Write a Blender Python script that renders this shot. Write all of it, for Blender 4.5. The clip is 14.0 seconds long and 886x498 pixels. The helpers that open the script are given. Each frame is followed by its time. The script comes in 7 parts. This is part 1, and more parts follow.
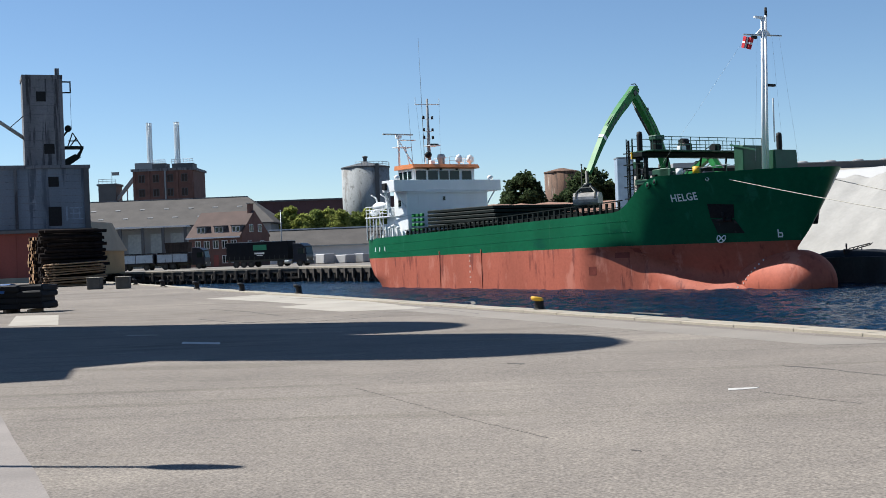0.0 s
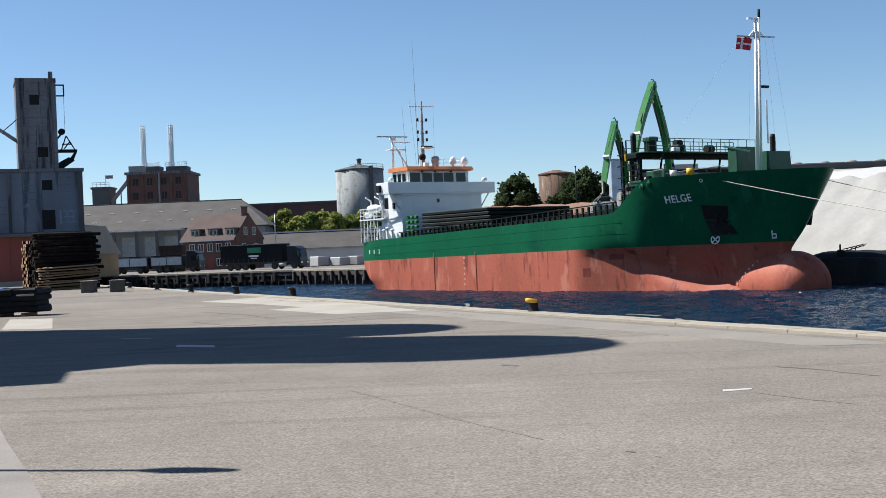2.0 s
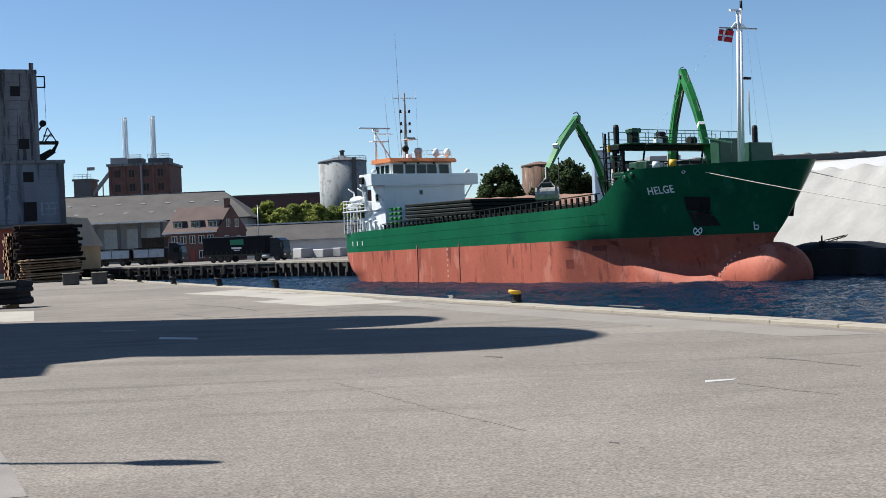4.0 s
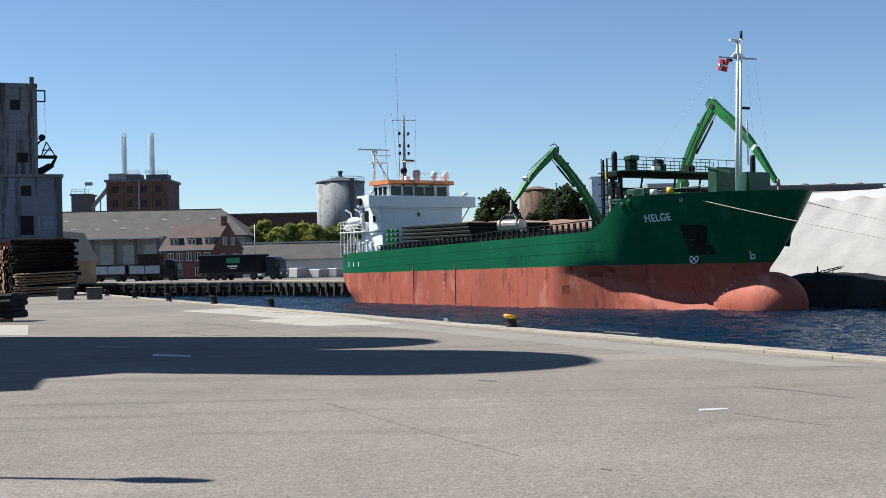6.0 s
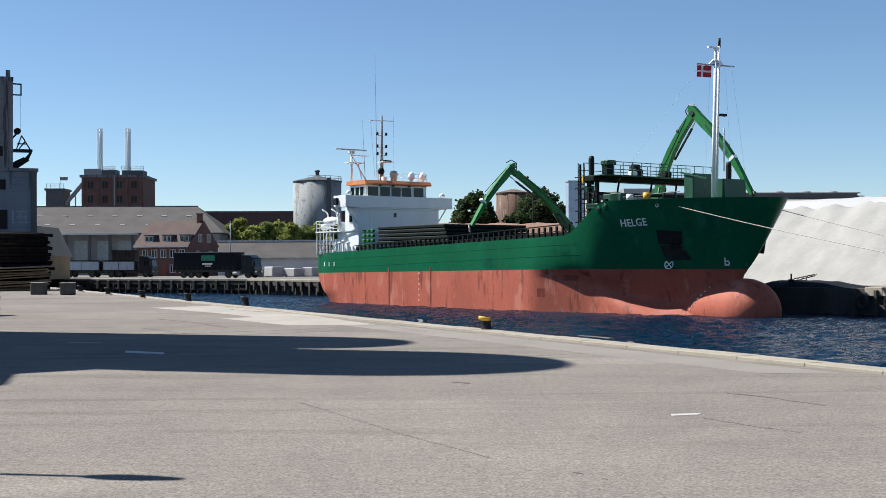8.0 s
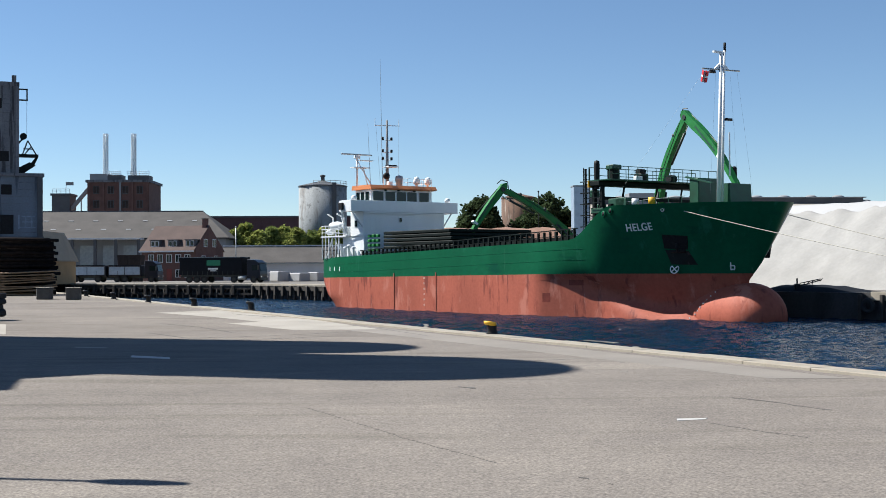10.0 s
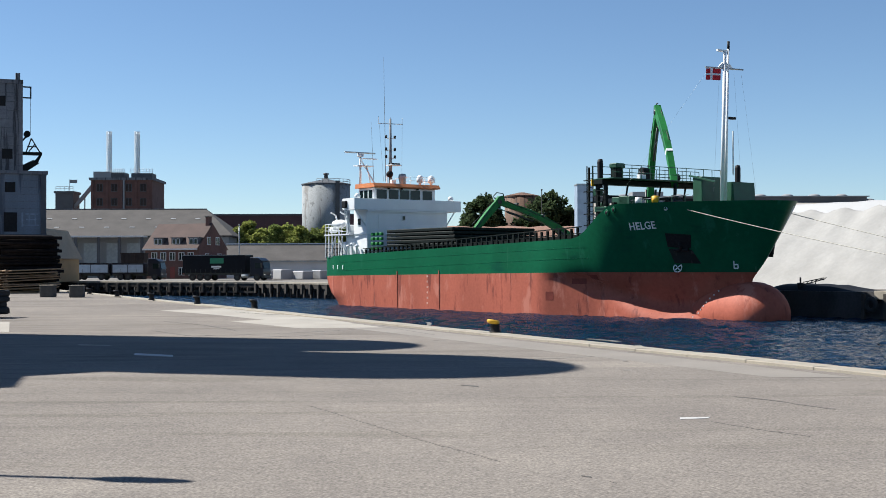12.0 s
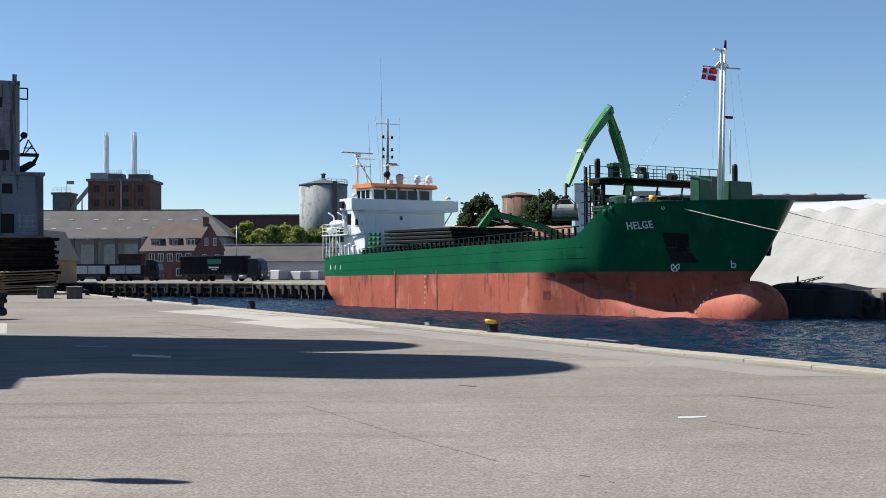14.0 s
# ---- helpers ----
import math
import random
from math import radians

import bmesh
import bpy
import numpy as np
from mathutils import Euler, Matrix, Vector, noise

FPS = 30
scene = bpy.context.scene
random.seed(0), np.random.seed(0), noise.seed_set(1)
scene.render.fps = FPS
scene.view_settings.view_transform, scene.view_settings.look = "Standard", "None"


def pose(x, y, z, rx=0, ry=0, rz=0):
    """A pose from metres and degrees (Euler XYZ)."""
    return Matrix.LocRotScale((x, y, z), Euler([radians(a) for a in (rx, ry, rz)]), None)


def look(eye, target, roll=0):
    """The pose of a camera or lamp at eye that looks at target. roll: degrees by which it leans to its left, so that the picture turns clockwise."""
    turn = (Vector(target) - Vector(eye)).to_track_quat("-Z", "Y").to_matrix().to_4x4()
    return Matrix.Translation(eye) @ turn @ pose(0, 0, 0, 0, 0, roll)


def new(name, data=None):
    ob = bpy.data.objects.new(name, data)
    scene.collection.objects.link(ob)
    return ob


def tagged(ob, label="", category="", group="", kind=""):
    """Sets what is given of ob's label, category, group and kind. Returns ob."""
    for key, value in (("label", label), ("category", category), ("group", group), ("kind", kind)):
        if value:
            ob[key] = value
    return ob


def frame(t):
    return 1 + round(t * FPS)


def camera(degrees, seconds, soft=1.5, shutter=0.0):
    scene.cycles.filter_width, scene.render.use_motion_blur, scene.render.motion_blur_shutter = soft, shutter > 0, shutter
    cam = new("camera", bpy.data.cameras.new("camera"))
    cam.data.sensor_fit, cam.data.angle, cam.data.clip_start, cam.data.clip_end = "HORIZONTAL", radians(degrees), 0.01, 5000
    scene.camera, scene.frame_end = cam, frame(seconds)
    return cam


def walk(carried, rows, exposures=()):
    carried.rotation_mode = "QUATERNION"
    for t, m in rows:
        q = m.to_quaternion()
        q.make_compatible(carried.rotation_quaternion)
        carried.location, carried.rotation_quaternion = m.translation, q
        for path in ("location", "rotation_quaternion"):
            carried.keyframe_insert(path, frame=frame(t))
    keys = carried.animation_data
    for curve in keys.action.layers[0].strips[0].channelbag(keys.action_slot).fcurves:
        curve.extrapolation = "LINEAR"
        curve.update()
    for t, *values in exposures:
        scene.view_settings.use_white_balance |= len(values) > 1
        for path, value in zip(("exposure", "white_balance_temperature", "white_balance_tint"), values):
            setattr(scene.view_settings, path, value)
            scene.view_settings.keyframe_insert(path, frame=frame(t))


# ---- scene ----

# Camera: held by hand on the quay, turning slowly
EYE = (0.0, 0.0, 2.0)
cam = camera(39.0, 14.0, soft=0.8)
TURNS = (
    (0.0, 0.00, -0.10, 2.20),
    (0.5, 0.07, 0.10, 2.20),
    (1.0, -0.04, -0.07, 2.15),
    (1.5, -0.07, 0.01, 2.20),
    (2.0, -0.26, -0.01, 2.38),
    (2.5, -0.23, -0.20, 2.15),
    (3.0, -0.39, -0.48, 2.07),
    (3.2, -0.71, -0.60, 2.31),
    (5.3, -1.57, 0.50, 2.07),
    (5.5, -1.43, 0.64, 1.37),
    (6.0, -1.20, 0.61, 1.22),
    (6.5, -1.61, 0.30, 1.09),
    (7.0, -2.69, 0.13, 0.54),
    (7.5, -2.51, 0.65, 0.30),
    (8.0, -2.31, 0.66, 0.25),
    (10.5, -1.98, 0.90, 0.24),
    (11.0, -1.89, 0.88, 0.20),
    (11.5, -1.95, 0.65, 0.20),
    (12.0, -1.92, 0.80, 0.18),
    (12.5, -1.92, 0.88, 0.18),
    (13.0, -1.88, 0.89, 0.43),
    (13.5, -1.94, 0.91, 0.37),
    (14.0, -2.03, 0.80, 0.37),
)
walk(cam, [(t, pose(*EYE, 90 + p, r, yw)) for t, yw, p, r in TURNS], exposures=((0.0, 0.92, 5950, 7), (14.0, 0.92, 5950, 7)))

# World and sun
SUN_FROM = Vector((-0.93, 0.36, 0.0)).normalized()
SUN_ELEV = radians(49)
world = bpy.data.worlds.new("world")
scene.world = world
world.use_nodes = True
wn = world.node_tree.nodes
sky = wn.new("ShaderNodeTexSky")
sky.sky_type = "NISHITA"
sky.sun_disc = False
sky.sun_elevation = SUN_ELEV
sky.sun_rotation = math.atan2(SUN_FROM.x, SUN_FROM.y)
sky.air_density, sky.dust_density, sky.ozone_density = 0.8, 0.0, 2.4
wn["Background"].inputs["Strength"].default_value = 0.059
world.node_tree.links.new(sky.outputs["Color"], wn["Background"].inputs["Color"])
sun = new("sun", bpy.data.lights.new("sun", "SUN"))
sun.data.energy, sun.data.angle, sun.data.color = 5.0, radians(0.4), (1.0, 0.91, 0.80)
sun.matrix_world = look(SUN_FROM * math.cos(SUN_ELEV) * 100 + Vector((0, 0, math.sin(SUN_ELEV) * 100)), (0, 0, 0))
scene.view_settings.exposure = 0.92


# ---- materials ----
def mat(name, color, rough=0.7, metal=0.0, vary=0.25, scale=1.0, bump=0.2, fine=30.0, stretch=(1, 1, 1), spots=None, cell=0.0, coat=0.0, spec=0.5):
    """Paint, stone, metal and so on: a base colour with blotches and fine grain, and a fine relief. scale: blotches a metre; spots: a second colour for patches (colour, threshold)."""
    m = bpy.data.materials.new(name)
    m.use_nodes = True
    nt = m.node_tree
    n, l = nt.nodes, nt.links
    b = n["Principled BSDF"]
    tc = n.new("ShaderNodeTexCoord")
    mp = n.new("ShaderNodeMapping")
    mp.inputs["Scale"].default_value = stretch
    l.new(tc.outputs["Object"], mp.inputs["Vector"])
    big = n.new("ShaderNodeTexNoise")
    big.inputs["Scale"].default_value, big.inputs["Detail"].default_value = scale, 5
    l.new(mp.outputs["Vector"], big.inputs["Vector"])
    small = n.new("ShaderNodeTexNoise")
    small.inputs["Scale"].default_value, small.inputs["Detail"].default_value = fine, 3
    l.new(tc.outputs["Object"], small.inputs["Vector"])
    c = Vector(color)
    ramp = n.new("ShaderNodeValToRGB")
    ramp.color_ramp.elements[0].position, ramp.color_ramp.elements[1].position = 0.3, 0.7
    ramp.color_ramp.elements[0].color = (*(c * (1 - vary)), 1)
    ramp.color_ramp.elements[1].color = (*(c * (1 + vary * 0.6)), 1)
    l.new(big.outputs["Fac"], ramp.inputs["Fac"])
    mix = n.new("ShaderNodeMix")
    mix.data_type, mix.blend_type = "RGBA", "MULTIPLY"
    mix.inputs["Factor"].default_value = 0.5
    l.new(ramp.outputs["Color"], mix.inputs["A"])
    grain = n.new("ShaderNodeValToRGB")
    grain.color_ramp.elements[0].position, grain.color_ramp.elements[1].position = 0.25, 0.75
    grain.color_ramp.elements[0].color = (1 - vary, 1 - vary, 1 - vary, 1)
    grain.color_ramp.elements[1].color = (1 + vary, 1 + vary, 1 + vary, 1)
    l.new(small.outputs["Fac"], grain.inputs["Fac"])
    l.new(grain.outputs["Color"], mix.inputs["B"])
    out = mix.outputs["Result"]
    if cell:
        info = n.new("ShaderNodeObjectInfo")
        var = n.new("ShaderNodeMix")
        var.data_type, var.blend_type = "RGBA", "MULTIPLY"
        cr = n.new("ShaderNodeValToRGB")
        cr.color_ramp.elements[0].color = (1 - cell, 1 - cell, 1 - cell, 1)
        cr.color_ramp.elements[1].color = (1 + cell, 1 + cell, 1 + cell * 0.8, 1)
        l.new(info.outputs["Random"], cr.inputs["Fac"])
        var.inputs["Factor"].default_value = 1
        l.new(out, var.inputs["A"])
        l.new(cr.outputs["Color"], var.inputs["B"])
        out = var.outputs["Result"]
    if spots:
        for col, lo, sc, st in spots:
            mp2 = n.new("ShaderNodeMapping")
            mp2.inputs["Scale"].default_value = st
            mp2.inputs["Location"].default_value = (sc * 3.1, lo * 7, 2.2)
            l.new(tc.outputs["Object"], mp2.inputs["Vector"])
            ns = n.new("ShaderNodeTexNoise")
            ns.inputs["Scale"].default_value, ns.inputs["Detail"].default_value, ns.inputs["Roughness"].default_value = sc, 8, 0.62
            l.new(mp2.outputs["Vector"], ns.inputs["Vector"])
            r2 = n.new("ShaderNodeValToRGB")
            r2.color_ramp.elements[0].position, r2.color_ramp.elements[1].position = lo, min(1.0, lo + 0.08)
            r2.color_ramp.elements[0].color, r2.color_ramp.elements[1].color = (0, 0, 0, 1), (0.8, 0.8, 0.8, 1)
            l.new(ns.outputs["Fac"], r2.inputs["Fac"])
            mx = n.new("ShaderNodeMix")
            mx.data_type = "RGBA"
            l.new(r2.outputs["Color"], mx.inputs["Factor"])
            l.new(out, mx.inputs["A"])
            mx.inputs["B"].default_value = (*col, 1)
            out = mx.outputs["Result"]
    l.new(out, b.inputs["Base Color"])
    b.inputs["Roughness"].default_value, b.inputs["Metallic"].default_value = rough, metal
    b.inputs["Coat Weight"].default_value = coat
    b.inputs["Specular IOR Level"].default_value = spec
    if bump:
        bp = n.new("ShaderNodeBump")
        bp.inputs["Strength"].default_value, bp.inputs["Distance"].default_value = bump, 0.02
        l.new(small.outputs["Fac"], bp.inputs["Height"])
        l.new(bp.outputs["Normal"], b.inputs["Normal"])
    return m


def water_material():
    m = bpy.data.materials.new("harbour_water")
    m.use_nodes = True
    n, l = m.node_tree.nodes, m.node_tree.links
    b = n["Principled BSDF"]
    b.inputs["Base Color"].default_value = (0.004, 0.026, 0.064, 1)
    b.inputs["Roughness"].default_value = 0.13
    b.inputs["IOR"].default_value = 1.33
    tc = n.new("ShaderNodeTexCoord")
    prev = None
    for sc, dist, det, st in ((0.8, 2.4, 4, (1, 1.3, 1)), (2.6, 1.0, 4, (1, 1.5, 1))):
        mp = n.new("ShaderNodeMapping")
        mp.inputs["Scale"].default_value = st
        mp.inputs["Rotation"].default_value = (0, 0, 0.3 * sc)
        l.new(tc.outputs["Object"], mp.inputs["Vector"])
        ns = n.new("ShaderNodeTexNoise")
        ns.inputs["Scale"].default_value, ns.inputs["Detail"].default_value = sc, det
        l.new(mp.outputs["Vector"], ns.inputs["Vector"])
        bp = n.new("ShaderNodeBump")
        bp.inputs["Strength"].default_value, bp.inputs["Distance"].default_value = 1.0, dist
        l.new(ns.outputs["Fac"], bp.inputs["Height"])
        if prev:
            l.new(prev, bp.inputs["Normal"])
        prev = bp.outputs["Normal"]
    l.new(prev, b.inputs["Normal"])
    return m


def asphalt_material():
    """Pale worn asphalt: aggregate grain, broad stains, streaks of tyre wear."""
    m = bpy.data.materials.new("asphalt")
    m.use_nodes = True
    n, l = m.node_tree.nodes, m.node_tree.links
    b = n["Principled BSDF"]
    b.inputs["Roughness"].default_value = 0.92
    b.inputs["Specular IOR Level"].default_value = 0.08
    tc = n.new("ShaderNodeTexCoord")

    def layer(scale, detail, lo, hi, c0, c1, stretch=(1, 1, 1), rot=0.0, distort=0.0):
        mp = n.new("ShaderNodeMapping")
        mp.inputs["Scale"].default_value, mp.inputs["Rotation"].default_value = stretch, (0, 0, rot)
        l.new(tc.outputs["Object"], mp.inputs["Vector"])
        ns = n.new("ShaderNodeTexNoise")
        ns.inputs["Scale"].default_value, ns.inputs["Detail"].default_value, ns.inputs["Distortion"].default_value = scale, detail, distort
        l.new(mp.outputs["Vector"], ns.inputs["Vector"])
        r = n.new("ShaderNodeValToRGB")
        r.color_ramp.elements[0].position, r.color_ramp.elements[1].position = lo, hi
        r.color_ramp.elements[0].color, r.color_ramp.elements[1].color = (c0, c0, c0, 1), (c1, c1, c1 * 0.985, 1)
        l.new(ns.outputs["Fac"], r.inputs["Fac"])
        return r.outputs["Color"], ns.outputs["Fac"]
    out = None
    grain = None
    for args in ((30, 2, 0.32, 0.68, 0.66, 1.28), (9, 3, 0.3, 0.7, 0.84, 1.13), (0.9, 5, 0.3, 0.7, 0.93, 1.06), (0.11, 5, 0.35, 0.65, 0.88, 1.10),
                 (0.35, 4, 0.52, 0.66, 1.0, 0.84, (0.35, 2.4, 1), 0.35, 1.2), (0.28, 5, 0.56, 0.66, 1.0, 1.17, (0.5, 1.8, 1), -0.2, 0.8), (55, 1, 0.66, 0.78, 1.0, 1.25)):
        c, f = layer(*args)
        if out is None:
            out, grain = c, f
            continue
        mx = n.new("ShaderNodeMix")
        mx.data_type, mx.blend_type, mx.clamp_result = "RGBA", "MULTIPLY", False
        mx.inputs["Factor"].default_value = 1
        l.new(out, mx.inputs["A"])
        l.new(c, mx.inputs["B"])
        out = mx.outputs["Result"]
    base = n.new("ShaderNodeMix")
    base.data_type, base.blend_type = "RGBA", "MULTIPLY"
    base.inputs["Factor"].default_value = 1
    base.inputs["B"].default_value = (0.198, 0.177, 0.162, 1)
    l.new(out, base.inputs["A"])
    l.new(base.outputs["Result"], b.inputs["Base Color"])
    bp = n.new("ShaderNodeBump")
    bp.inputs["Strength"].default_value, bp.inputs["Distance"].default_value = 0.7, 0.012
    l.new(grain, bp.inputs["Height"])
    l.new(bp.outputs["Normal"], b.inputs["Normal"])
    return m


def leaf_material(name, color):
    """Leaves: part of the light shines through them; each leaf a little different."""
    m = bpy.data.materials.new(name)
    m.use_nodes = True
    n, l = m.node_tree.nodes, m.node_tree.links
    n.remove(n["Principled BSDF"])
    geo = n.new("ShaderNodeNewGeometry")
    ramp = n.new("ShaderNodeValToRGB")
    c = Vector(color)
    ramp.color_ramp.elements[0].color, ramp.color_ramp.elements[1].color = (*(c * 0.55), 1), (*(c * 1.45), 1)
    l.new(geo.outputs["Random Per Island"], ramp.inputs["Fac"])
    dif, tra, mix = n.new("ShaderNodeBsdfDiffuse"), n.new("ShaderNodeBsdfTranslucent"), n.new("ShaderNodeMixShader")
    l.new(ramp.outputs["Color"], dif.inputs["Color"])
    l.new(ramp.outputs["Color"], tra.inputs["Color"])
    mix.inputs["Fac"].default_value = 0.45
    l.new(dif.outputs["BSDF"], mix.inputs[1])
    l.new(tra.outputs["BSDF"], mix.inputs[2])
    l.new(mix.outputs["Shader"], n["Material Output"].inputs["Surface"])
    return m


def glass_material():
    m = bpy.data.materials.new("window_glass")
    m.use_nodes = True
    b = m.node_tree.nodes["Principled BSDF"]
    b.inputs["Base Color"].default_value = (0.008, 0.018, 0.018, 1)
    b.inputs["Roughness"].default_value = 0.08
    b.inputs["Specular IOR Level"].default_value = 0.3
    return m


ASPHALT = asphalt_material()
FAR_GROUND = mat("far_yard", (0.15, 0.137, 0.122), 0.95, vary=0.2, scale=0.08, bump=0.2, fine=4)
CONCRETE = mat("pale_concrete", (0.30, 0.268, 0.215), 0.9, vary=0.2, scale=0.7, bump=0.3, fine=18, cell=0.04)
SLAB = mat("pale_slab", (0.305, 0.280, 0.240), 0.9, vary=0.15, scale=0.5, bump=0.3, fine=20, spots=(((0.20, 0.182, 0.156), 0.6, 0.35, (0.6, 1.6, 1)),))
OLD_CONCRETE = mat("grimy_concrete", (0.15, 0.158, 0.175), 0.9, vary=0.3, scale=0.35, bump=0.3, fine=6, stretch=(1, 1, 0.25),
                   spots=(((0.022, 0.022, 0.026), 0.515, 1.0, (1.8, 1.8, 0.14)), ((0.06, 0.062, 0.07), 0.60, 0.25, (1, 1, 0.6)), ((0.09, 0.095, 0.11), 0.58, 1.2, (0.3, 0.3, 3.0)), ((0.20, 0.21, 0.22), 0.62, 0.8, (1, 1, 0.5))))
SILO_PAINT = mat("bluish_silo_wall", (0.155, 0.185, 0.225), 0.85, vary=0.25, scale=0.3, bump=0.3, fine=6, stretch=(1, 1, 0.3),
                 spots=(((0.055, 0.065, 0.085), 0.52, 0.7, (1.5, 1.5, 0.12)), ((0.28, 0.32, 0.37), 0.60, 0.35, (1, 1, 0.6)),))
FADED_BLUE = mat("faded_blue_paint", (0.22, 0.27, 0.33), 0.85, vary=0.3, scale=2, bump=0.1)
QUAY_WALL = mat("wet_quay_wall", (0.05, 0.05, 0.052), 0.8, vary=0.4, scale=0.6, bump=0.4, fine=5, stretch=(1, 1, 0.3))
TIMBER_DARK = mat("tarred_timber", (0.05, 0.042, 0.035), 0.85, vary=0.4, scale=2, bump=0.4, fine=12)
HULL_GREEN = mat("green_hull_paint", (0.010, 0.098, 0.045), 0.42, spec=0.08, vary=0.2, scale=0.25, bump=0.05, fine=3, stretch=(1, 1, 0.35),
                 spots=(((0.024, 0.135, 0.075), 0.60, 0.5, (1.6, 1.6, 0.16)), ((0.06, 0.16, 0.10), 0.66, 1.3, (1.0, 1.0, 0.12)), ((0.006, 0.06, 0.036), 0.60, 0.35, (0.6, 0.6, 2.0)), ((0.10, 0.07, 0.04), 0.735, 0.8, (2.0, 2.0, 0.25))))
HULL_RED = mat("faded_red_boottop", (0.36, 0.098, 0.060), 0.65, spec=0.25, vary=0.2, scale=0.3, bump=0.08, fine=4, stretch=(1, 1, 0.25),
               spots=(((0.45, 0.17, 0.12), 0.55, 0.6, (1.0, 1.0, 0.4)), ((0.26, 0.065, 0.042), 0.57, 1.6, (1.0, 1.0, 0.3)), ((0.15, 0.036, 0.027), 0.575, 0.55, (1.8, 1.8, 0.35)), ((0.48, 0.22, 0.17), 0.66, 1.1, (2.2, 2.2, 0.18))))
PRIMER = mat("dark_red_primer", (0.21, 0.048, 0.034), 0.7, spec=0.2, vary=0.25, scale=1.5, bump=0.05)
HULL_PALE = mat("worn_pale_hull_paint", (0.50, 0.30, 0.25), 0.7, spec=0.2, vary=0.3, scale=3, bump=0.05)
HULL_SCRAPED = mat("scraped_dark_plating", (0.012, 0.016, 0.015), 0.6, spec=0.25, vary=0.4, scale=1.5, bump=0.2, fine=9, stretch=(1, 1, 0.4), spots=(((0.06, 0.055, 0.05), 0.58, 1.5, (1, 1, 0.4)),))
# pale grey with green blotches: sky glare on the bow put into colour
BOW_GLARE = mat("pale_bow_glare", (0.40, 0.43, 0.39), 0.6, vary=0.3, scale=0.6, bump=0.1, fine=6, stretch=(1, 1, 0.5), spots=(((0.02, 0.06, 0.045), 0.56, 0.5, (1, 1, 0.5)),))
BEIGE_ROOF = mat("beige_sheet_roof", (0.34, 0.275, 0.19), 0.85, vary=0.12, scale=0.5, bump=0.15, fine=5)
SHIP_WHITE = mat("ship_white_paint", (0.74, 0.76, 0.76), 0.45, vary=0.06, scale=0.6, bump=0.05, fine=8, stretch=(1, 1, 0.3))
SHIP_ORANGE = mat("orange_roof_paint", (0.60, 0.21, 0.075), 0.5, vary=0.1, scale=1, bump=0.05)
SHIP_GREEN = mat("green_deck_paint", (0.008, 0.062, 0.030), 0.5, vary=0.25, scale=1.2, bump=0.1, fine=14)
DARK_STEEL = mat("dark_steel", (0.009, 0.013, 0.012), 0.6, spec=0.12, vary=0.3, scale=2, bump=0.1, fine=14)
GREY_STEEL = mat("galvanised_steel", (0.33, 0.36, 0.37), 0.5, 0.6, vary=0.15, scale=2, bump=0.08)
WHITE_LETTER = mat("white_lettering", (0.75, 0.78, 0.76), 0.6, vary=0.1, scale=3, bump=0)
CRANE_GREEN = mat("bright_green_machine_paint", (0.022, 0.16, 0.036), 0.5, spec=0.25, vary=0.2, scale=1.5, bump=0.06, fine=12)
CRANE_DARK = mat("greasy_black_steel", (0.022, 0.028, 0.024), 0.5, vary=0.3, scale=3, bump=0.1)
GRAB_STEEL = mat("worn_grab_steel", (0.42, 0.40, 0.37), 0.45, 0.5, vary=0.3, scale=2.5, bump=0.2, fine=16)
YELLOW = mat("yellow_paint", (0.72, 0.40, 0.015), 0.55, vary=0.2, scale=6, bump=0.15, fine=40)
BLACK_IRON = mat("black_cast_iron", (0.012, 0.012, 0.013), 0.6, spec=0.2, vary=0.4, scale=5, bump=0.3, fine=40)
BRICK_RED = mat("red_brickwork", (0.125, 0.066, 0.055), 0.9, vary=0.25, scale=0.6, bump=0.3, fine=9)
ROOF_TILE = mat("weathered_clay_tiles", (0.08, 0.052, 0.045), 0.9, vary=0.2, scale=0.5, bump=0.3, fine=8)
ETERNIT = mat("grey_sheet_roof", (0.060, 0.054, 0.050), 0.85, vary=0.25, scale=0.4, bump=0.15, fine=4)
GREY_WALL = mat("grey_rendered_wall", (0.23, 0.24, 0.25), 0.9, vary=0.1, scale=0.3, bump=0.15, fine=6)
DARK_WALL = mat("dark_cladding", (0.075, 0.078, 0.085), 0.7, vary=0.2, scale=0.4, bump=0.1, fine=6)
PURPLE_WALL = mat("maroon_cladding", (0.075, 0.038, 0.042), 0.8, vary=0.15, scale=0.2, bump=0.1, fine=3)
RED_PAINT = mat("red_barn_paint", (0.19, 0.045, 0.035), 0.75, vary=0.2, scale=0.4, bump=0.15, fine=6, stretch=(1, 1, 0.3))
OCHRE = mat("ochre_render", (0.40, 0.27, 0.13), 0.9, vary=0.12, scale=0.5, bump=0.15, fine=6)
WHITE_WALL = mat("white_wall", (0.6, 0.61, 0.62), 0.8, vary=0.08, scale=0.4, bump=0.1, fine=5)
TANK_STEEL = mat("streaked_tank_steel", (0.25, 0.265, 0.27), 0.8, 0.0, vary=0.3, scale=0.3, bump=0.08, fine=4, stretch=(1, 1, 0.2),
                 spots=(((0.11, 0.10, 0.09), 0.54, 0.35, (1.6, 1.6, 0.25)), ((0.10, 0.105, 0.105), 0.57, 1.4, (1, 1, 0.7)), ((0.27, 0.28, 0.28), 0.62, 0.4, (1.2, 1.2, 0.3)),))
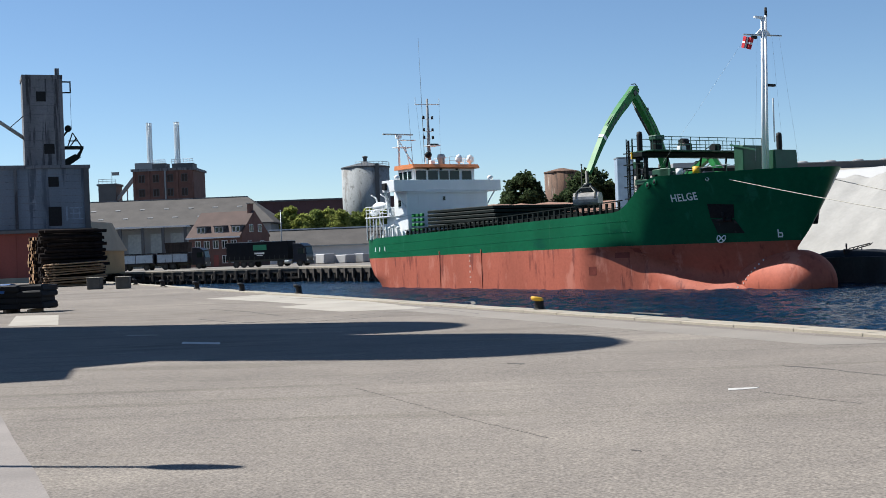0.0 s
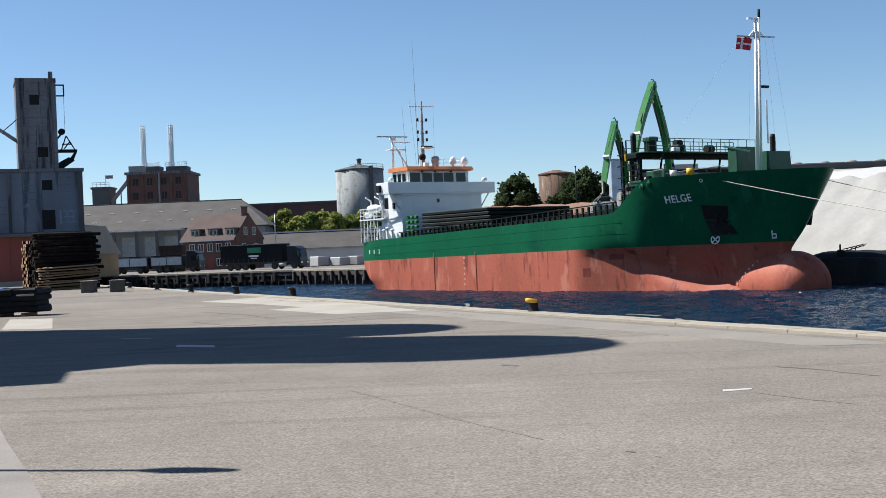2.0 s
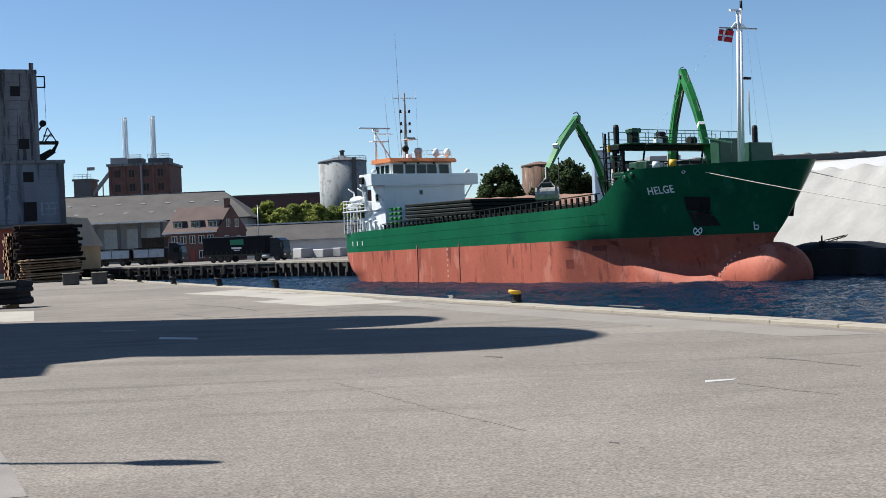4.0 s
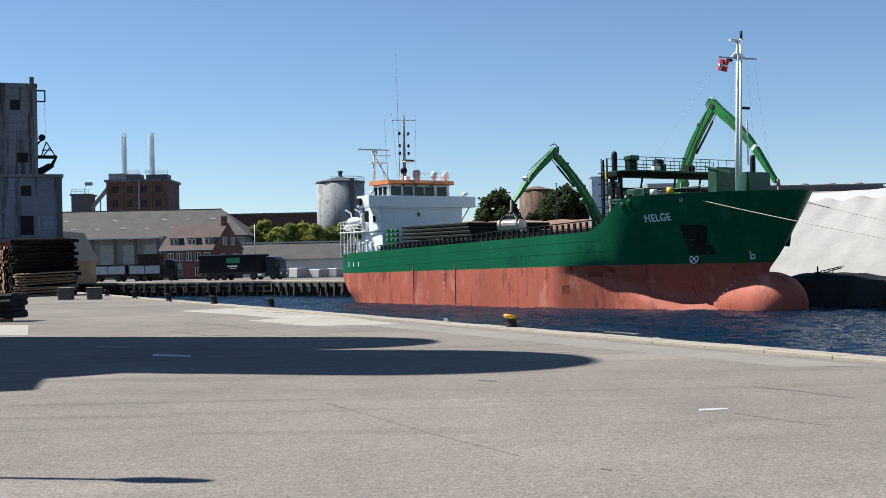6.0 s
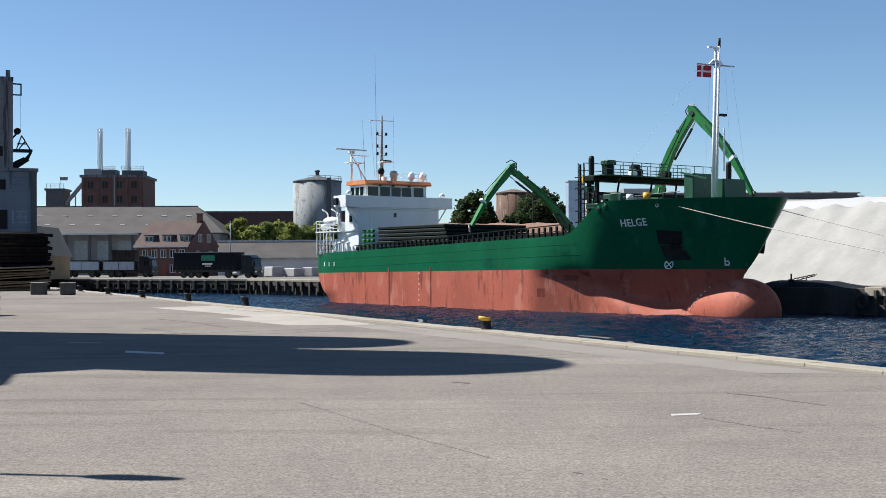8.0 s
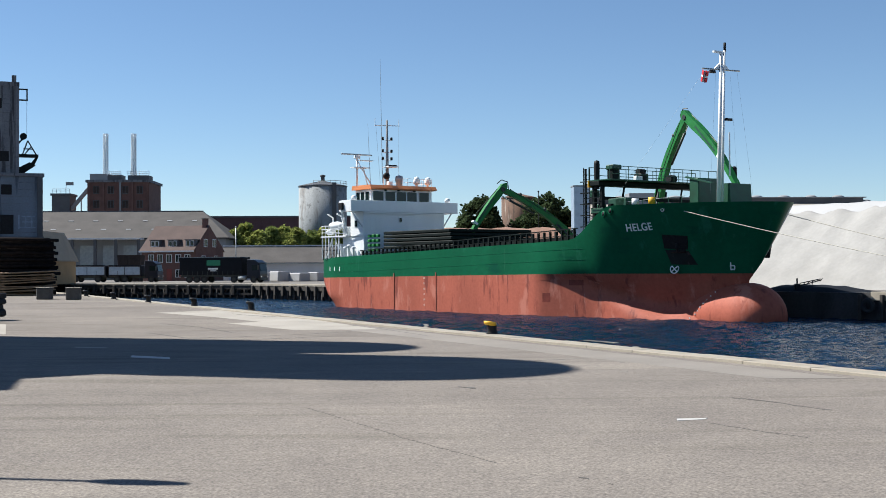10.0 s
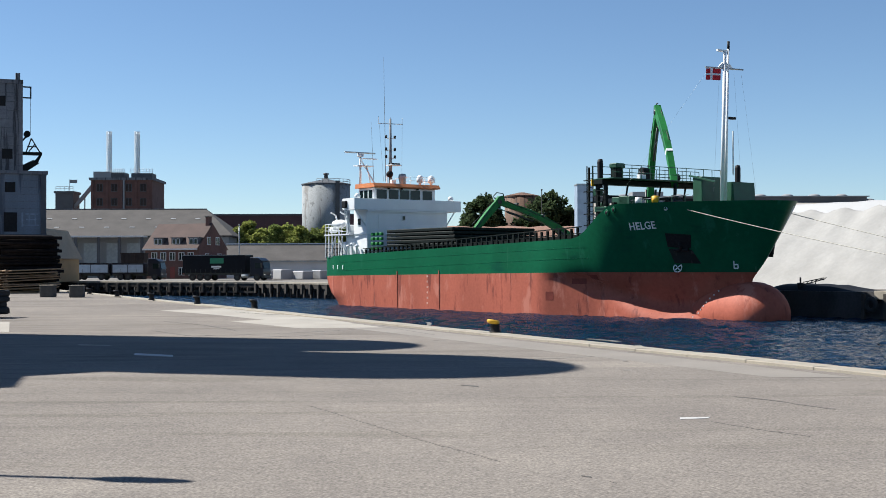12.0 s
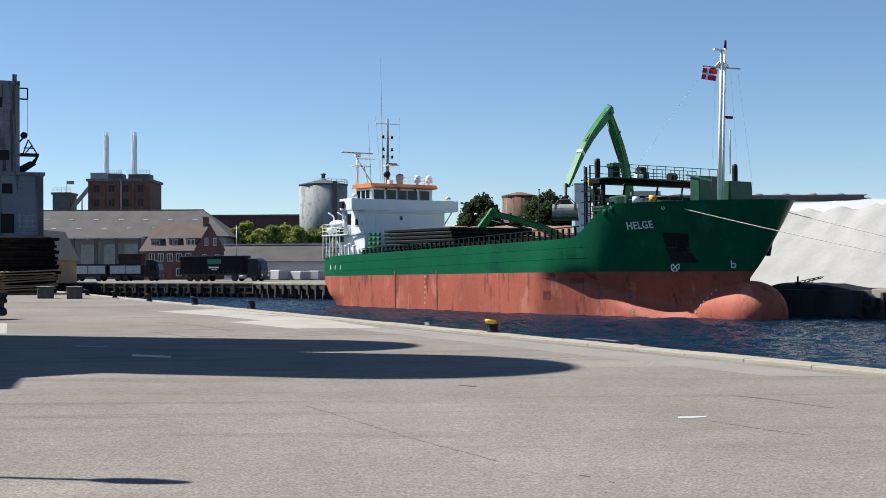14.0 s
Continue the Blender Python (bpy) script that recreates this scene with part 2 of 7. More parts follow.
RUST_TANK = mat("rusty_tank_wall", (0.13, 0.072, 0.045), 0.85, vary=0.4, scale=0.5, bump=0.15, fine=5, stretch=(1, 1, 0.3),
                spots=(((0.27, 0.23, 0.19), 0.57, 0.8, (1.5, 1.5, 0.2)), ((0.03, 0.018, 0.012), 0.51, 1.0, (1.8, 1.8, 0.15))))
RUST_DARK = mat("dark_rusty_steel", (0.035, 0.024, 0.02), 0.85, vary=0.4, scale=1.2, bump=0.2, fine=8)
SALT = mat("white_salt", (0.29, 0.283, 0.268), 0.95, vary=0.1, scale=0.5, bump=1.0, fine=3.0)
SALT_SHEET = mat("white_cover_sheet", (0.36, 0.36, 0.36), 0.75, vary=0.03, scale=0.3, bump=0.1, fine=2)
BARK = mat("dark_bark", (0.016, 0.012, 0.011), 0.95, spec=0.08, vary=0.4, scale=3, bump=0.6, fine=15)
LOG_END = mat("cut_log_end", (0.30, 0.17, 0.08), 0.9, vary=0.25, scale=3, bump=0.3, fine=20, cell=0.3)
PLANK = mat("rough_sawn_timber", (0.25, 0.165, 0.10), 0.85, vary=0.3, scale=3, bump=0.3, fine=18, cell=0.35)
TRUNK = mat("tree_bark", (0.08, 0.06, 0.045), 0.95, vary=0.3, scale=3, bump=0.4)
LEAF_DARK = leaf_material("dark_needles", (0.06, 0.085, 0.04))
LEAF_MID = leaf_material("green_leaves", (0.19, 0.23, 0.07))
LEAF_LIGHT = leaf_material("light_green_leaves", (0.27, 0.30, 0.085))
TYRE = mat("black_rubber", (0.022, 0.022, 0.022), 0.85, vary=0.3, scale=5, bump=0.2)
TRUCK_BLUE = mat("dark_blue_truck_paint", (0.007, 0.011, 0.022), 0.3, spec=0.3, vary=0.15, scale=2, bump=0.03, coat=0.1)
TARP_DARK = mat("dark_tarpaulin", (0.008, 0.010, 0.014), 0.7, spec=0.15, vary=0.2, scale=1.5, bump=0.15, fine=8)
TIP_BLUE = mat("pale_blue_tipper_steel", (0.30, 0.38, 0.47), 0.45, 0.2, vary=0.15, scale=1.5, bump=0.05)
SIGN_GREEN = mat("green_sign_paint", (0.02, 0.20, 0.10), 0.5, vary=0.1, scale=3, bump=0)
CHROME = mat("polished_metal", (0.75, 0.76, 0.78), 0.2, 0.9, vary=0.05, bump=0)
FLAG_RED = mat("red_flag_cloth", (0.55, 0.02, 0.03), 0.8, vary=0.1, scale=4, bump=0.1)
FLAG_WHITE = mat("white_flag_cloth", (0.80, 0.80, 0.80), 0.8, vary=0.05, scale=4, bump=0.1)
FLUE_PAINT = mat("pale_blue_flue_paint", (0.60, 0.67, 0.72), 0.6, vary=0.1, scale=1, bump=0.05)
ROPE = mat("pale_mooring_rope", (0.48, 0.45, 0.38), 0.9, vary=0.2, scale=8, bump=0.3, fine=60)
TARP_BLUE = mat("blue_tarpaulin", (0.03, 0.09, 0.24), 0.6, vary=0.2, scale=2, bump=0.2, fine=10)
GLASS = glass_material()
WATER = water_material()


# ---- building helpers ----
def mesh_from(bm, name, material=None, smooth=False):
    me = bpy.data.meshes.new(name)
    bm.to_mesh(me)
    bm.free()
    if material:
        for m in (material if isinstance(material, (list, tuple)) else (material,)):
            me.materials.append(m)
    if smooth:
        for p in me.polygons:
            p.use_smooth = True
    return me


def part(name, bm, material, parent, label="", smooth=False, at=None):
    ob = new(name, mesh_from(bm, name, material, smooth))
    ob.parent = parent
    if at is not None:
        ob.matrix_basis = at
    return tagged(ob, label)


def thing(name, m, label, category, group="", kind=""):
    ob = new(name)
    ob.empty_display_size = 0.3
    ob.matrix_basis = m
    return tagged(ob, label, category, group, kind)


def solo(name, bm, material, m, label, category, group="", kind="", smooth=False):
    ob = new(name, mesh_from(bm, name, material, smooth))
    ob.matrix_basis = m
    return tagged(ob, label, category, group, kind)


def box(bm, x0, x1, y0, y1, z0, z1, bevel=0.0, m=None, mi=0):
    r = bmesh.ops.create_cube(bm, size=1)
    vs = r["verts"]
    for v in vs:
        v.co = Vector(((x0 + x1) / 2 + v.co.x * (x1 - x0), (y0 + y1) / 2 + v.co.y * (y1 - y0), (z0 + z1) / 2 + v.co.z * (z1 - z0)))
    if m is not None:
        bmesh.ops.transform(bm, matrix=m, verts=vs)
    fs = {f for v in vs for f in v.link_faces}
    for f in fs:
        f.material_index = mi
    if bevel:
        es = list({e for v in vs for e in v.link_edges})
        bmesh.ops.bevel(bm, geom=es, offset=bevel, segments=1, affect="EDGES", profile=0.5)
    return bm


def B(*a, **k):
    return box(bmesh.new(), *a, **k)


def tube(bm, p, q, r0, r1=None, n=8, caps=True):
    """A round bar from p to q."""
    p, q = Vector(p), Vector(q)
    r1 = r0 if r1 is None else r1
    d = q - p
    if d.length < 1e-6:
        return bm
    rot = d.to_track_quat("Z", "Y").to_matrix()
    a, b = [], []
    for i in range(n):
        t = 2 * math.pi * i / n
        o = Vector((math.cos(t), math.sin(t), 0))
        a.append(bm.verts.new(p + rot @ (o * r0)))
        b.append(bm.verts.new(q + rot @ (o * r1)))
    for i in range(n):
        j = (i + 1) % n
        f = bm.faces.new((a[i], a[j], b[j], b[i]))
        f.smooth = n > 6
    if caps:
        bm.faces.new(a[::-1])
        bm.faces.new(b)
    return bm


def T(*a, **k):
    return tube(bmesh.new(), *a, **k)


def prism(bm, outline, y0, y1, axis="y"):
    """An outline of (a, b) pairs drawn out between y0 and y1. axis 'y': the outline lies in x, z; 'x': in y, z; 'z': in x, y."""
    def co(a, b, c):
        return {"y": (a, c, b), "x": (c, a, b), "z": (a, b, c)}[axis]
    v0 = [bm.verts.new(co(a, b, y0)) for a, b in outline]
    v1 = [bm.verts.new(co(a, b, y1)) for a, b in outline]
    n = len(outline)
    bm.faces.new(v0)
    bm.faces.new(v1[::-1])
    for i in range(n):
        j = (i + 1) % n
        bm.faces.new((v0[j], v0[i], v1[i], v1[j]))
    bmesh.ops.recalc_face_normals(bm, faces=bm.faces[:])
    return bm


def P(*a, **k):
    return prism(bmesh.new(), *a, **k)


def lathe(profile, n=24, smooth=True):
    """A turned shape from (radius, z) pairs."""
    bm = bmesh.new()
    rings = []
    for r, z in profile:
        if r < 1e-4:
            rings.append([bm.verts.new((0, 0, z))])
        else:
            rings.append([bm.verts.new((r * math.cos(2 * math.pi * i / n), r * math.sin(2 * math.pi * i / n), z)) for i in range(n)])
    for a, b in zip(rings, rings[1:]):
        for i in range(n):
            j = (i + 1) % n
            if len(a) == 1 and len(b) == 1:
                continue
            if len(a) == 1:
                f = bm.faces.new((a[0], b[j], b[i]))
            elif len(b) == 1:
                f = bm.faces.new((a[i], a[j], b[0]))
            else:
                f = bm.faces.new((a[i], a[j], b[j], b[i]))
            f.smooth = smooth
    bmesh.ops.recalc_face_normals(bm, faces=bm.faces[:])
    return bm


def lerp(a, b, t):
    return a + (b - a) * t


def sm(t):
    t = max(0.0, min(1.0, t))
    return t * t * (3 - 2 * t)


# ---- ground, water, quays ----
A0, B0 = Vector((-67.7, 197.0)), Vector((150.0, -298.0))
E0, F0, G0 = Vector((-18.9, 170.0)), Vector((-1.4, 147.0)), Vector((292.6, -298.0))


def ground():
    bm = bmesh.new()
    pts = {"A": A0, "B": B0, "C": (-3000, -298), "D": (-3000, 197), "E": E0, "F": F0, "G": G0, "H": (3000, -298),
           "I": (3000, 4500), "J": (-3000, 4500), "K": (-3000, -3000), "L": (3000, -3000)}
    v = {k: bm.verts.new((p[0], p[1], 0)) for k, p in pts.items()}
    near = bm.faces.new([v[k] for k in "CBAD"])
    far = bm.faces.new([v[k] for k in "DAEFGHIJ"])
    back = bm.faces.new([v[k] for k in "KLHGBC"])
    far.material_index = 1
    bmesh.ops.recalc_face_normals(bm, faces=bm.faces[:])
    if near.normal.z < 0:
        bmesh.ops.reverse_faces(bm, faces=bm.faces[:])
    return solo("ground", bm, (ASPHALT, FAR_GROUND), pose(0, 0, 0), "pale grey asphalt harbour apron with worn patches", "ground", kind="structure")


ground()


def water():
    """Harbour water: fine swell in the mesh where it is seen, flat beyond."""
    verts, faces = [], []
    xs = [-120, -90] + [lerp(-75, 75, i / 330) for i in range(331)] + [90, 400]
    ys = [-400, 0] + [lerp(10, 200, i / 430) for i in range(431)] + [210, 260]
    for x in xs:
        for y in ys:
            inside = -75 < x < 75 and 10 < y < 200
            z = 0.0
            if inside:
                z = 0.13 * noise.noise((x * 0.5, y * 0.65, 0.0)) + 0.11 * noise.noise((x * 1.3 + 3, y * 1.8, 2.0))
            verts.append((x, y, z))
    k = len(ys)
    for i in range(len(xs) - 1):
        for j in range(k - 1):
            faces.append((i * k + j, (i + 1) * k + j, (i + 1) * k + j + 1, i * k + j + 1))
    me = bpy.data.meshes.new("water")
    me.from_pydata(verts, [], faces)
    me.polygons.foreach_set("use_smooth", [True] * len(me.polygons))
    me.materials.append(WATER)
    ob = new("water", me)
    ob.location = (0, 0, -2)
    tagged(ob, "dark blue rippled harbour water", "water", kind="structure")


water()


def quay_walls():
    def wall(name, p, q, material, label):
        d = (q - p).normalized()
        n = Vector((d.y, -d.x))
        bm = bmesh.new()
        # 0.5 m thick wall, its face 3 mm out of the ground's edge
        c = [(p + n * 0.003), (q + n * 0.003), (q - n * 0.5), (p - n * 0.5)]
        lo = [bm.verts.new((a.x, a.y, -5)) for a in c]
        hi = [bm.verts.new((a.x, a.y, -0.006)) for a in c]
        bm.faces.new(lo[::-1])
        bm.faces.new(hi)
        for i in range(4):
            j = (i + 1) % 4
            bm.faces.new((lo[i], lo[j], hi[j], hi[i]))
        bmesh.ops.recalc_face_normals(bm, faces=bm.faces[:])
        return solo(name, bm, material, pose(0, 0, 0), label, "quay wall", kind="structure")
    wall("quay_wall_near", B0, A0, QUAY_WALL, "dark wet concrete quay wall")
    wall("quay_wall_far", A0, E0, QUAY_WALL, "dark shaded quay wall behind timber piles")
    wall("quay_wall_bend", E0, F0, QUAY_WALL, "dark quay wall beyond the stern of the ship")
    wall("quay_wall_ship", F0, G0, QUAY_WALL, "dark quay wall along the moored ship")


quay_walls()


# ---- the cargo ship ----
SHIP = Matrix.Translation((-3.3, 136.0, -2.0)) @ pose(0, 0, 0, 0, 0, -56.5)
HALF = 5.75


def deck_line(s):
    return lerp(5.1, 6.2, s / 39.8) if s < 39.8 else lerp(6.2, 8.75, sm((s - 39.5) / 5.0)) - 0.1 * max(0, s - 45) / 12


def boot_line(s):
    return lerp(3.05, 3.5, min(1, s / 40))


def stem_of(z):
    return 52.5 + 0.6 * min(1, max(0, z) / 3.2) + 3.5 * max(0, (z - 3.2) / 5.4) ** 0.75


def bulb_breadth(s, z):
    """Half the bulb's breadth: it swells gently out of the fore body."""
    r = sm(1 - max(0.0, 53.2 - s) / 13.0)
    return 2.5 * math.sqrt(max(0.0, r * r - ((z - 0.35) / 2.45) ** 2))


def half_breadth(s, z):
    """Half the ship's breadth at a station s from the stern and a height z over the water: a fine waist that swells into the bulb below and flares to a blunt deck above."""
    end = stem_of(z)

    def run(start, e1, e2, stop):
        return HALF * max(0.0, 1 - min(1, max(0, s - start) / max(0.1, stop - start)) ** e1) ** e2

    waist = lerp(3.1, 0.9, sm((s - 39) / 8.5))
    k = max(0.0, min(1.0, (z - waist) / (deck_line(s) - waist))) ** lerp(0.33, 1.05, sm((s - 41.8) / 5))
    high = run(38.5, 3.6, 0.64, end) + 0.12 * sm((s - 39.0) / 4.0) * min(1, max(0, end - s) / 4)
    low = run(35.5, 1.0, 1.0, min(end, 53.2))
    low += 1.5 * sm((waist + 0.1 - z) / 1.3) * sm((s - 40) / 6) * (1 - sm((s - 49) / 4))
    b = lerp(low, high, k)
    # fillet where the bulb grows out of the hull
    bulb = bulb_breadth(s, z)
    if s < 53.2 and bulb > 0:
        b += max(0.0, 0.9 - abs(b - bulb)) ** 2 / 3.6 * (1 - sm((s - 50) / 2))
    if s < 5:
        b *= 1 - 0.10 * ((5 - s) / 5) ** 2 - max(0, (1.2 - z)) * 0.12 * ((5 - s) / 5)
    return max(b, 0.02)


def stern_of(z):
    return lerp(1.6, -0.9, sm(z / 3.2))


def hull_loft(zlow, zhigh, rows):
    """Both sides and the transom between two height lines, each a function of the station."""
    bm = bmesh.new()
    cols = 120
    grid = {}
    for side in (-1, 1):
        for i in range(cols + 1):
            u = i / cols
            u = u if u < 0.6 else 0.6 + 0.4 * (1 - (1 - (u - 0.6) / 0.4) ** 1.6)
            for j in range(rows + 1):
                s = u * 57
                z = lerp(zlow(s), zhigh(s), j / rows)
                s = lerp(stern_of(z), stem_of(z), u)
                z = lerp(zlow(s), zhigh(s), j / rows)
                b = half_breadth(s, z) if i < cols else 0.0
                grid[side, i, j] = bm.verts.new((s, b * side, z))
    for side in (-1, 1):
        for i in range(cols):
            for j in range(rows):
                q = (grid[side, i, j], grid[side, i + 1, j], grid[side, i + 1, j + 1], grid[side, i, j + 1])
                f = bm.faces.new(q if side < 0 else q[::-1])
                f.smooth = True
    for j in range(rows):
        bm.faces.new((grid[1, 0, j], grid[-1, 0, j], grid[-1, 0, j + 1], grid[1, 0, j + 1]))
    bmesh.ops.remove_doubles(bm, verts=bm.verts[:], dist=0.004)
    return bm


ship = thing("cargo_ship", SHIP, "green and red coastal cargo ship with a white bridge", "ship")
bottom = part("hull_bottom", hull_loft(lambda s: -1.5, boot_line, 10), HULL_RED, ship, "faded red boot-topping with rust streaks")
topside = part("hull_side", hull_loft(boot_line, deck_line, 16), HULL_GREEN, ship, "glossy dark green topsides with scuffs")


def ship_bulb():
    bm = bmesh.new()
    bmesh.ops.create_uvsphere(bm, u_segments=36, v_segments=48, radius=1)
    for v in bm.verts:
        z, y, x = v.co
        k = sm(1 + x) / max(0.05, math.sqrt(max(0.0, 1 - x * x))) if x < 0 else 1.0
        v.co = (53.2 + x * (13.0 if x < 0 else 2.7), y * 2.5 * k, 0.35 + z * 2.45 * k)
    return bm


part("bulbous_bow", ship_bulb(), HULL_RED, ship, "rounded red bulb just above the water", smooth=True)


def ship_decks():
    for name, s0, s1, dz, mm in (("main_deck", 0, 43.5, -0.35, SHIP_GREEN), ("forecastle_deck", 43.5, 55.0, -0.95, SHIP_GREEN)):
        bm = bmesh.new()
        st = [lerp(s0, s1, i / 30) for i in range(31)]
        lo, hi = [], []
        for s in st:
            z = deck_line(min(s, 39)) + dz if name == "main_deck" else deck_line(s) + dz
            b = half_breadth(s, z) - 0.06
            lo.append(bm.verts.new((s, -b, z)))
            hi.append(bm.verts.new((s, b, z)))
        for i in range(30):
            bm.faces.new((lo[i], lo[i + 1], hi[i + 1], hi[i]))
        r = bmesh.ops.extrude_face_region(bm, geom=bm.faces[:])
        for v in [g for g in r["geom"] if isinstance(g, bmesh.types.BMVert)]:
            v.co.z -= 0.08
        bmesh.ops.recalc_face_normals(bm, faces=bm.faces[:])
        part(name, bm, mm, ship)
    # bulkhead at the break of the forecastle
    part("forecastle_bulkhead", B(43.4, 43.6, -4.0, 4.0, 5.8, 7.8), SHIP_GREEN, ship)


ship_decks()


def ship_hold():
    # coamings and the rail beam with its stays along the hold
    for side in (-1, 1):
        bm = bmesh.new()
        prism(bm, [(10.5, deck_line(10.5) - 0.3), (39.6, deck_line(39.6) - 0.3), (39.6, deck_line(39.6) + 0.38), (10.5, deck_line(10.5) + 0.22)], side * 4.5, side * 4.62)
        part("hatch_coaming", bm, DARK_STEEL, ship, "dark hatch coaming along the hold")
        rail = bmesh.new()
        prism(rail, [(7.4, deck_line(7.4) + 0.47), (40.2, deck_line(39.8) + 0.87), (40.2, deck_line(39.8) + 0.95), (7.4, deck_line(7.4) + 0.55)], side * 5.35, side * 5.55)
        low = bmesh.new()
        prism(low, [(7.4, deck_line(7.4) + 0.12), (40.2, deck_line(39.8) + 0.36), (40.2, deck_line(39.8) + 0.42), (7.4, deck_line(7.4) + 0.18)], side * 5.4, side * 5.5)
        part("lower_rail", low, DARK_STEEL, ship)
        part("bulwark_rail", rail, DARK_STEEL, ship, "black rail beam on stays")
        stay = None
        for i in range(44):
            s = 7.8 + i * 0.745
            h = lerp(0.42, 0.82, (s - 7.4) / 32.8)
            if stay is None:
                bm = bmesh.new()
                prism(bm, [(-0.06, 0), (0.06, 0), (0.06, 1), (-0.06, 1)], -0.08, 0.10)
                stay = mesh_from(bm, "rail_stay", DARK_STEEL)
            ob = new("rail_stay", stay)
            ob.parent = ship
            ob.matrix_basis = Matrix.Translation((s, side * 5.45, deck_line(s) - 0.02)) @ Matrix.Diagonal((1.2 if i % 4 else 1.9, 1, h + 0.04, 1))
    # cross ends of the hold
    for s in (10.5, 39.6):
        part("hatch_coaming", B(s - 0.06, s + 0.06, -4.5, 4.5, deck_line(s) - 0.3, deck_line(s) + 0.3), DARK_STEEL, ship)
    part("hold_floor", B(10.6, 36.0, -3.0, 3.0, 1.0, 1.2), SALT, ship, "pale bulk cargo in the open hold")
    # stacked hatch covers near the bridge
    for k in range(5):
        z = deck_line(14) + 0.42 + k * 0.36
        part("hatch_cover", B(10.8, 22.6 - 0.15 * k, -4.9, 4.9, z, z + 0.29, bevel=0.05), DARK_STEEL, ship, "black steel hatch cover in a stack")
    for k in range(4):
        for c in range(3):
            z = deck_line(9) + 0.35 + k * 0.47
            bm = B(8.35 + c * 0.78, 8.8 + c * 0.78, -5.25, -4.95, z, z + 0.3, bevel=0.05)
            part("cover_cleat", bm, CRANE_GREEN, ship, "light green lashing cleat")


ship_hold()


def window_row(name, parent, x, ys, z0, z1, deep=0.06):
    """Panes in a wall that faces forward at x; ys are pairs across."""
    for a, b in ys:
        w = part(name, B(x - 0.02, x + deep, a - 0.05, b + 0.05, z0 - 0.05, z1 + 0.05, bevel=0.02), SHIP_WHITE, parent)
        part("pane", B(x + deep, x + deep + 0.012, a, b, z0, z1), GLASS, w)


def ship_bridge():
    house = part("deckhouse", B(4.7, 7.2, -5.0, 5.1, 7.3, 9.8, bevel=0.04), SHIP_WHITE, ship, "white painted deckhouse")
    part("lower_deckhouse", B(3.0, 7.199, -4.9, 5.0, 4.9, 7.3, bevel=0.04), SHIP_WHITE, house)
    part("front_panel", B(7.203, 7.26, -3.6, 3.4, 7.2, 9.4, bevel=0.02), SHIP_WHITE, house)
    pw = part("porthole_frame", B(7.26, 7.33, -0.75, -0.3, 8.75, 9.3, bevel=0.04), SHIP_WHITE, house)
    part("pane", B(7.33, 7.345, -0.68, -0.37, 8.82, 9.22), GLASS, pw)
    part("front_ledge", B(7.2, 7.45, -5.0, 5.0, 9.62, 9.74), SHIP_WHITE, house)
    for s, zz in ((5.9, 8.6),):
        w = part("side_window", B(s - 0.35, s + 0.35, -5.06, -5.0, zz - 0.4, zz + 0.4, bevel=0.03), SHIP_WHITE, house)
        part("pane", B(s - 0.27, s + 0.27, -5.075, -5.06, zz - 0.32, zz + 0.32), GLASS, w)
    # bridge wings with bulwarks
    wing = part("bridge_wing_deck", B(5.0, 7.35, -6.5, 6.8, 9.8, 9.92), SHIP_WHITE, ship)
    part("wing_bulwark", B(7.25, 7.33, -6.5, 6.8, 9.92, 10.95, bevel=0.02), SHIP_WHITE, wing)
    for y in (-6.5, 6.72):
        part("wing_bulwark", B(5.0, 7.25, y, y + 0.08, 9.92, 10.95, bevel=0.02), SHIP_WHITE, wing)
        part("wing_bulwark", B(4.92, 5.0, (y if y < 0 else 4.4), (-4.4 if y < 0 else y + 0.08), 9.92, 10.95), SHIP_WHITE, wing)
        part("navigation_lamp_box", B(5.2, 5.9, y - (0.25 if y < 0 else -0.08), y + (0 if y < 0 else 0.33), 10.0, 10.7, bevel=0.04), BLACK_IRON, wing)
    for y in (-6.2, 6.2):
        part("wing_brace", T((7.0, y, 9.8), (7.0, y * 0.81, 8.2), 0.07), SHIP_WHITE, wing)
        part("wing_searchlight", lathe(((0, 0), (0.22, 0.02), (0.3, 0.15), (0.3, 0.35), (0.15, 0.5), (0, 0.52)), 12), SHIP_WHITE, wing, at=pose(6.8, y * 0.94, 10.95))
    # wheelhouse with sloping front glass
    wh = part("wheelhouse", B(3.6, 6.6, -3.7, 3.95, 9.92, 12.15, bevel=0.05), SHIP_WHITE, ship, "white wheelhouse with a band of windows")
    window_row("front_window", wh, 6.6, ((-3.45, -2.2), (-1.95, -0.75), (-0.55, 0.6), (0.75, 1.95), (2.3, 3.5)), 11.0, 11.95)
    for s in (4.2, 5.1, 6.0):
        w = part("side_window", B(s - 0.4, s + 0.4, -3.76, -3.7, 11.0, 11.95, bevel=0.02), SHIP_WHITE, wh)
        part("pane", B(s - 0.33, s + 0.33, -3.775, -3.76, 11.06, 11.89), GLASS, w)
    for y in (-2.0, -0.4, 1.6):
        part("wiper_motor", B(6.66, 6.85, y - 0.1, y + 0.1, 12.0, 12.15), BLACK_IRON, wh)
    roof = bmesh.new()
    prism(roof, [(3.3, 12.16), (7.0, 12.16), (7.15, 12.27), (6.85, 12.6), (3.4, 12.6)], -4.0, 4.25)
    rf = part("wheelhouse_roof", roof, SHIP_ORANGE, ship, "orange painted wheelhouse roof")
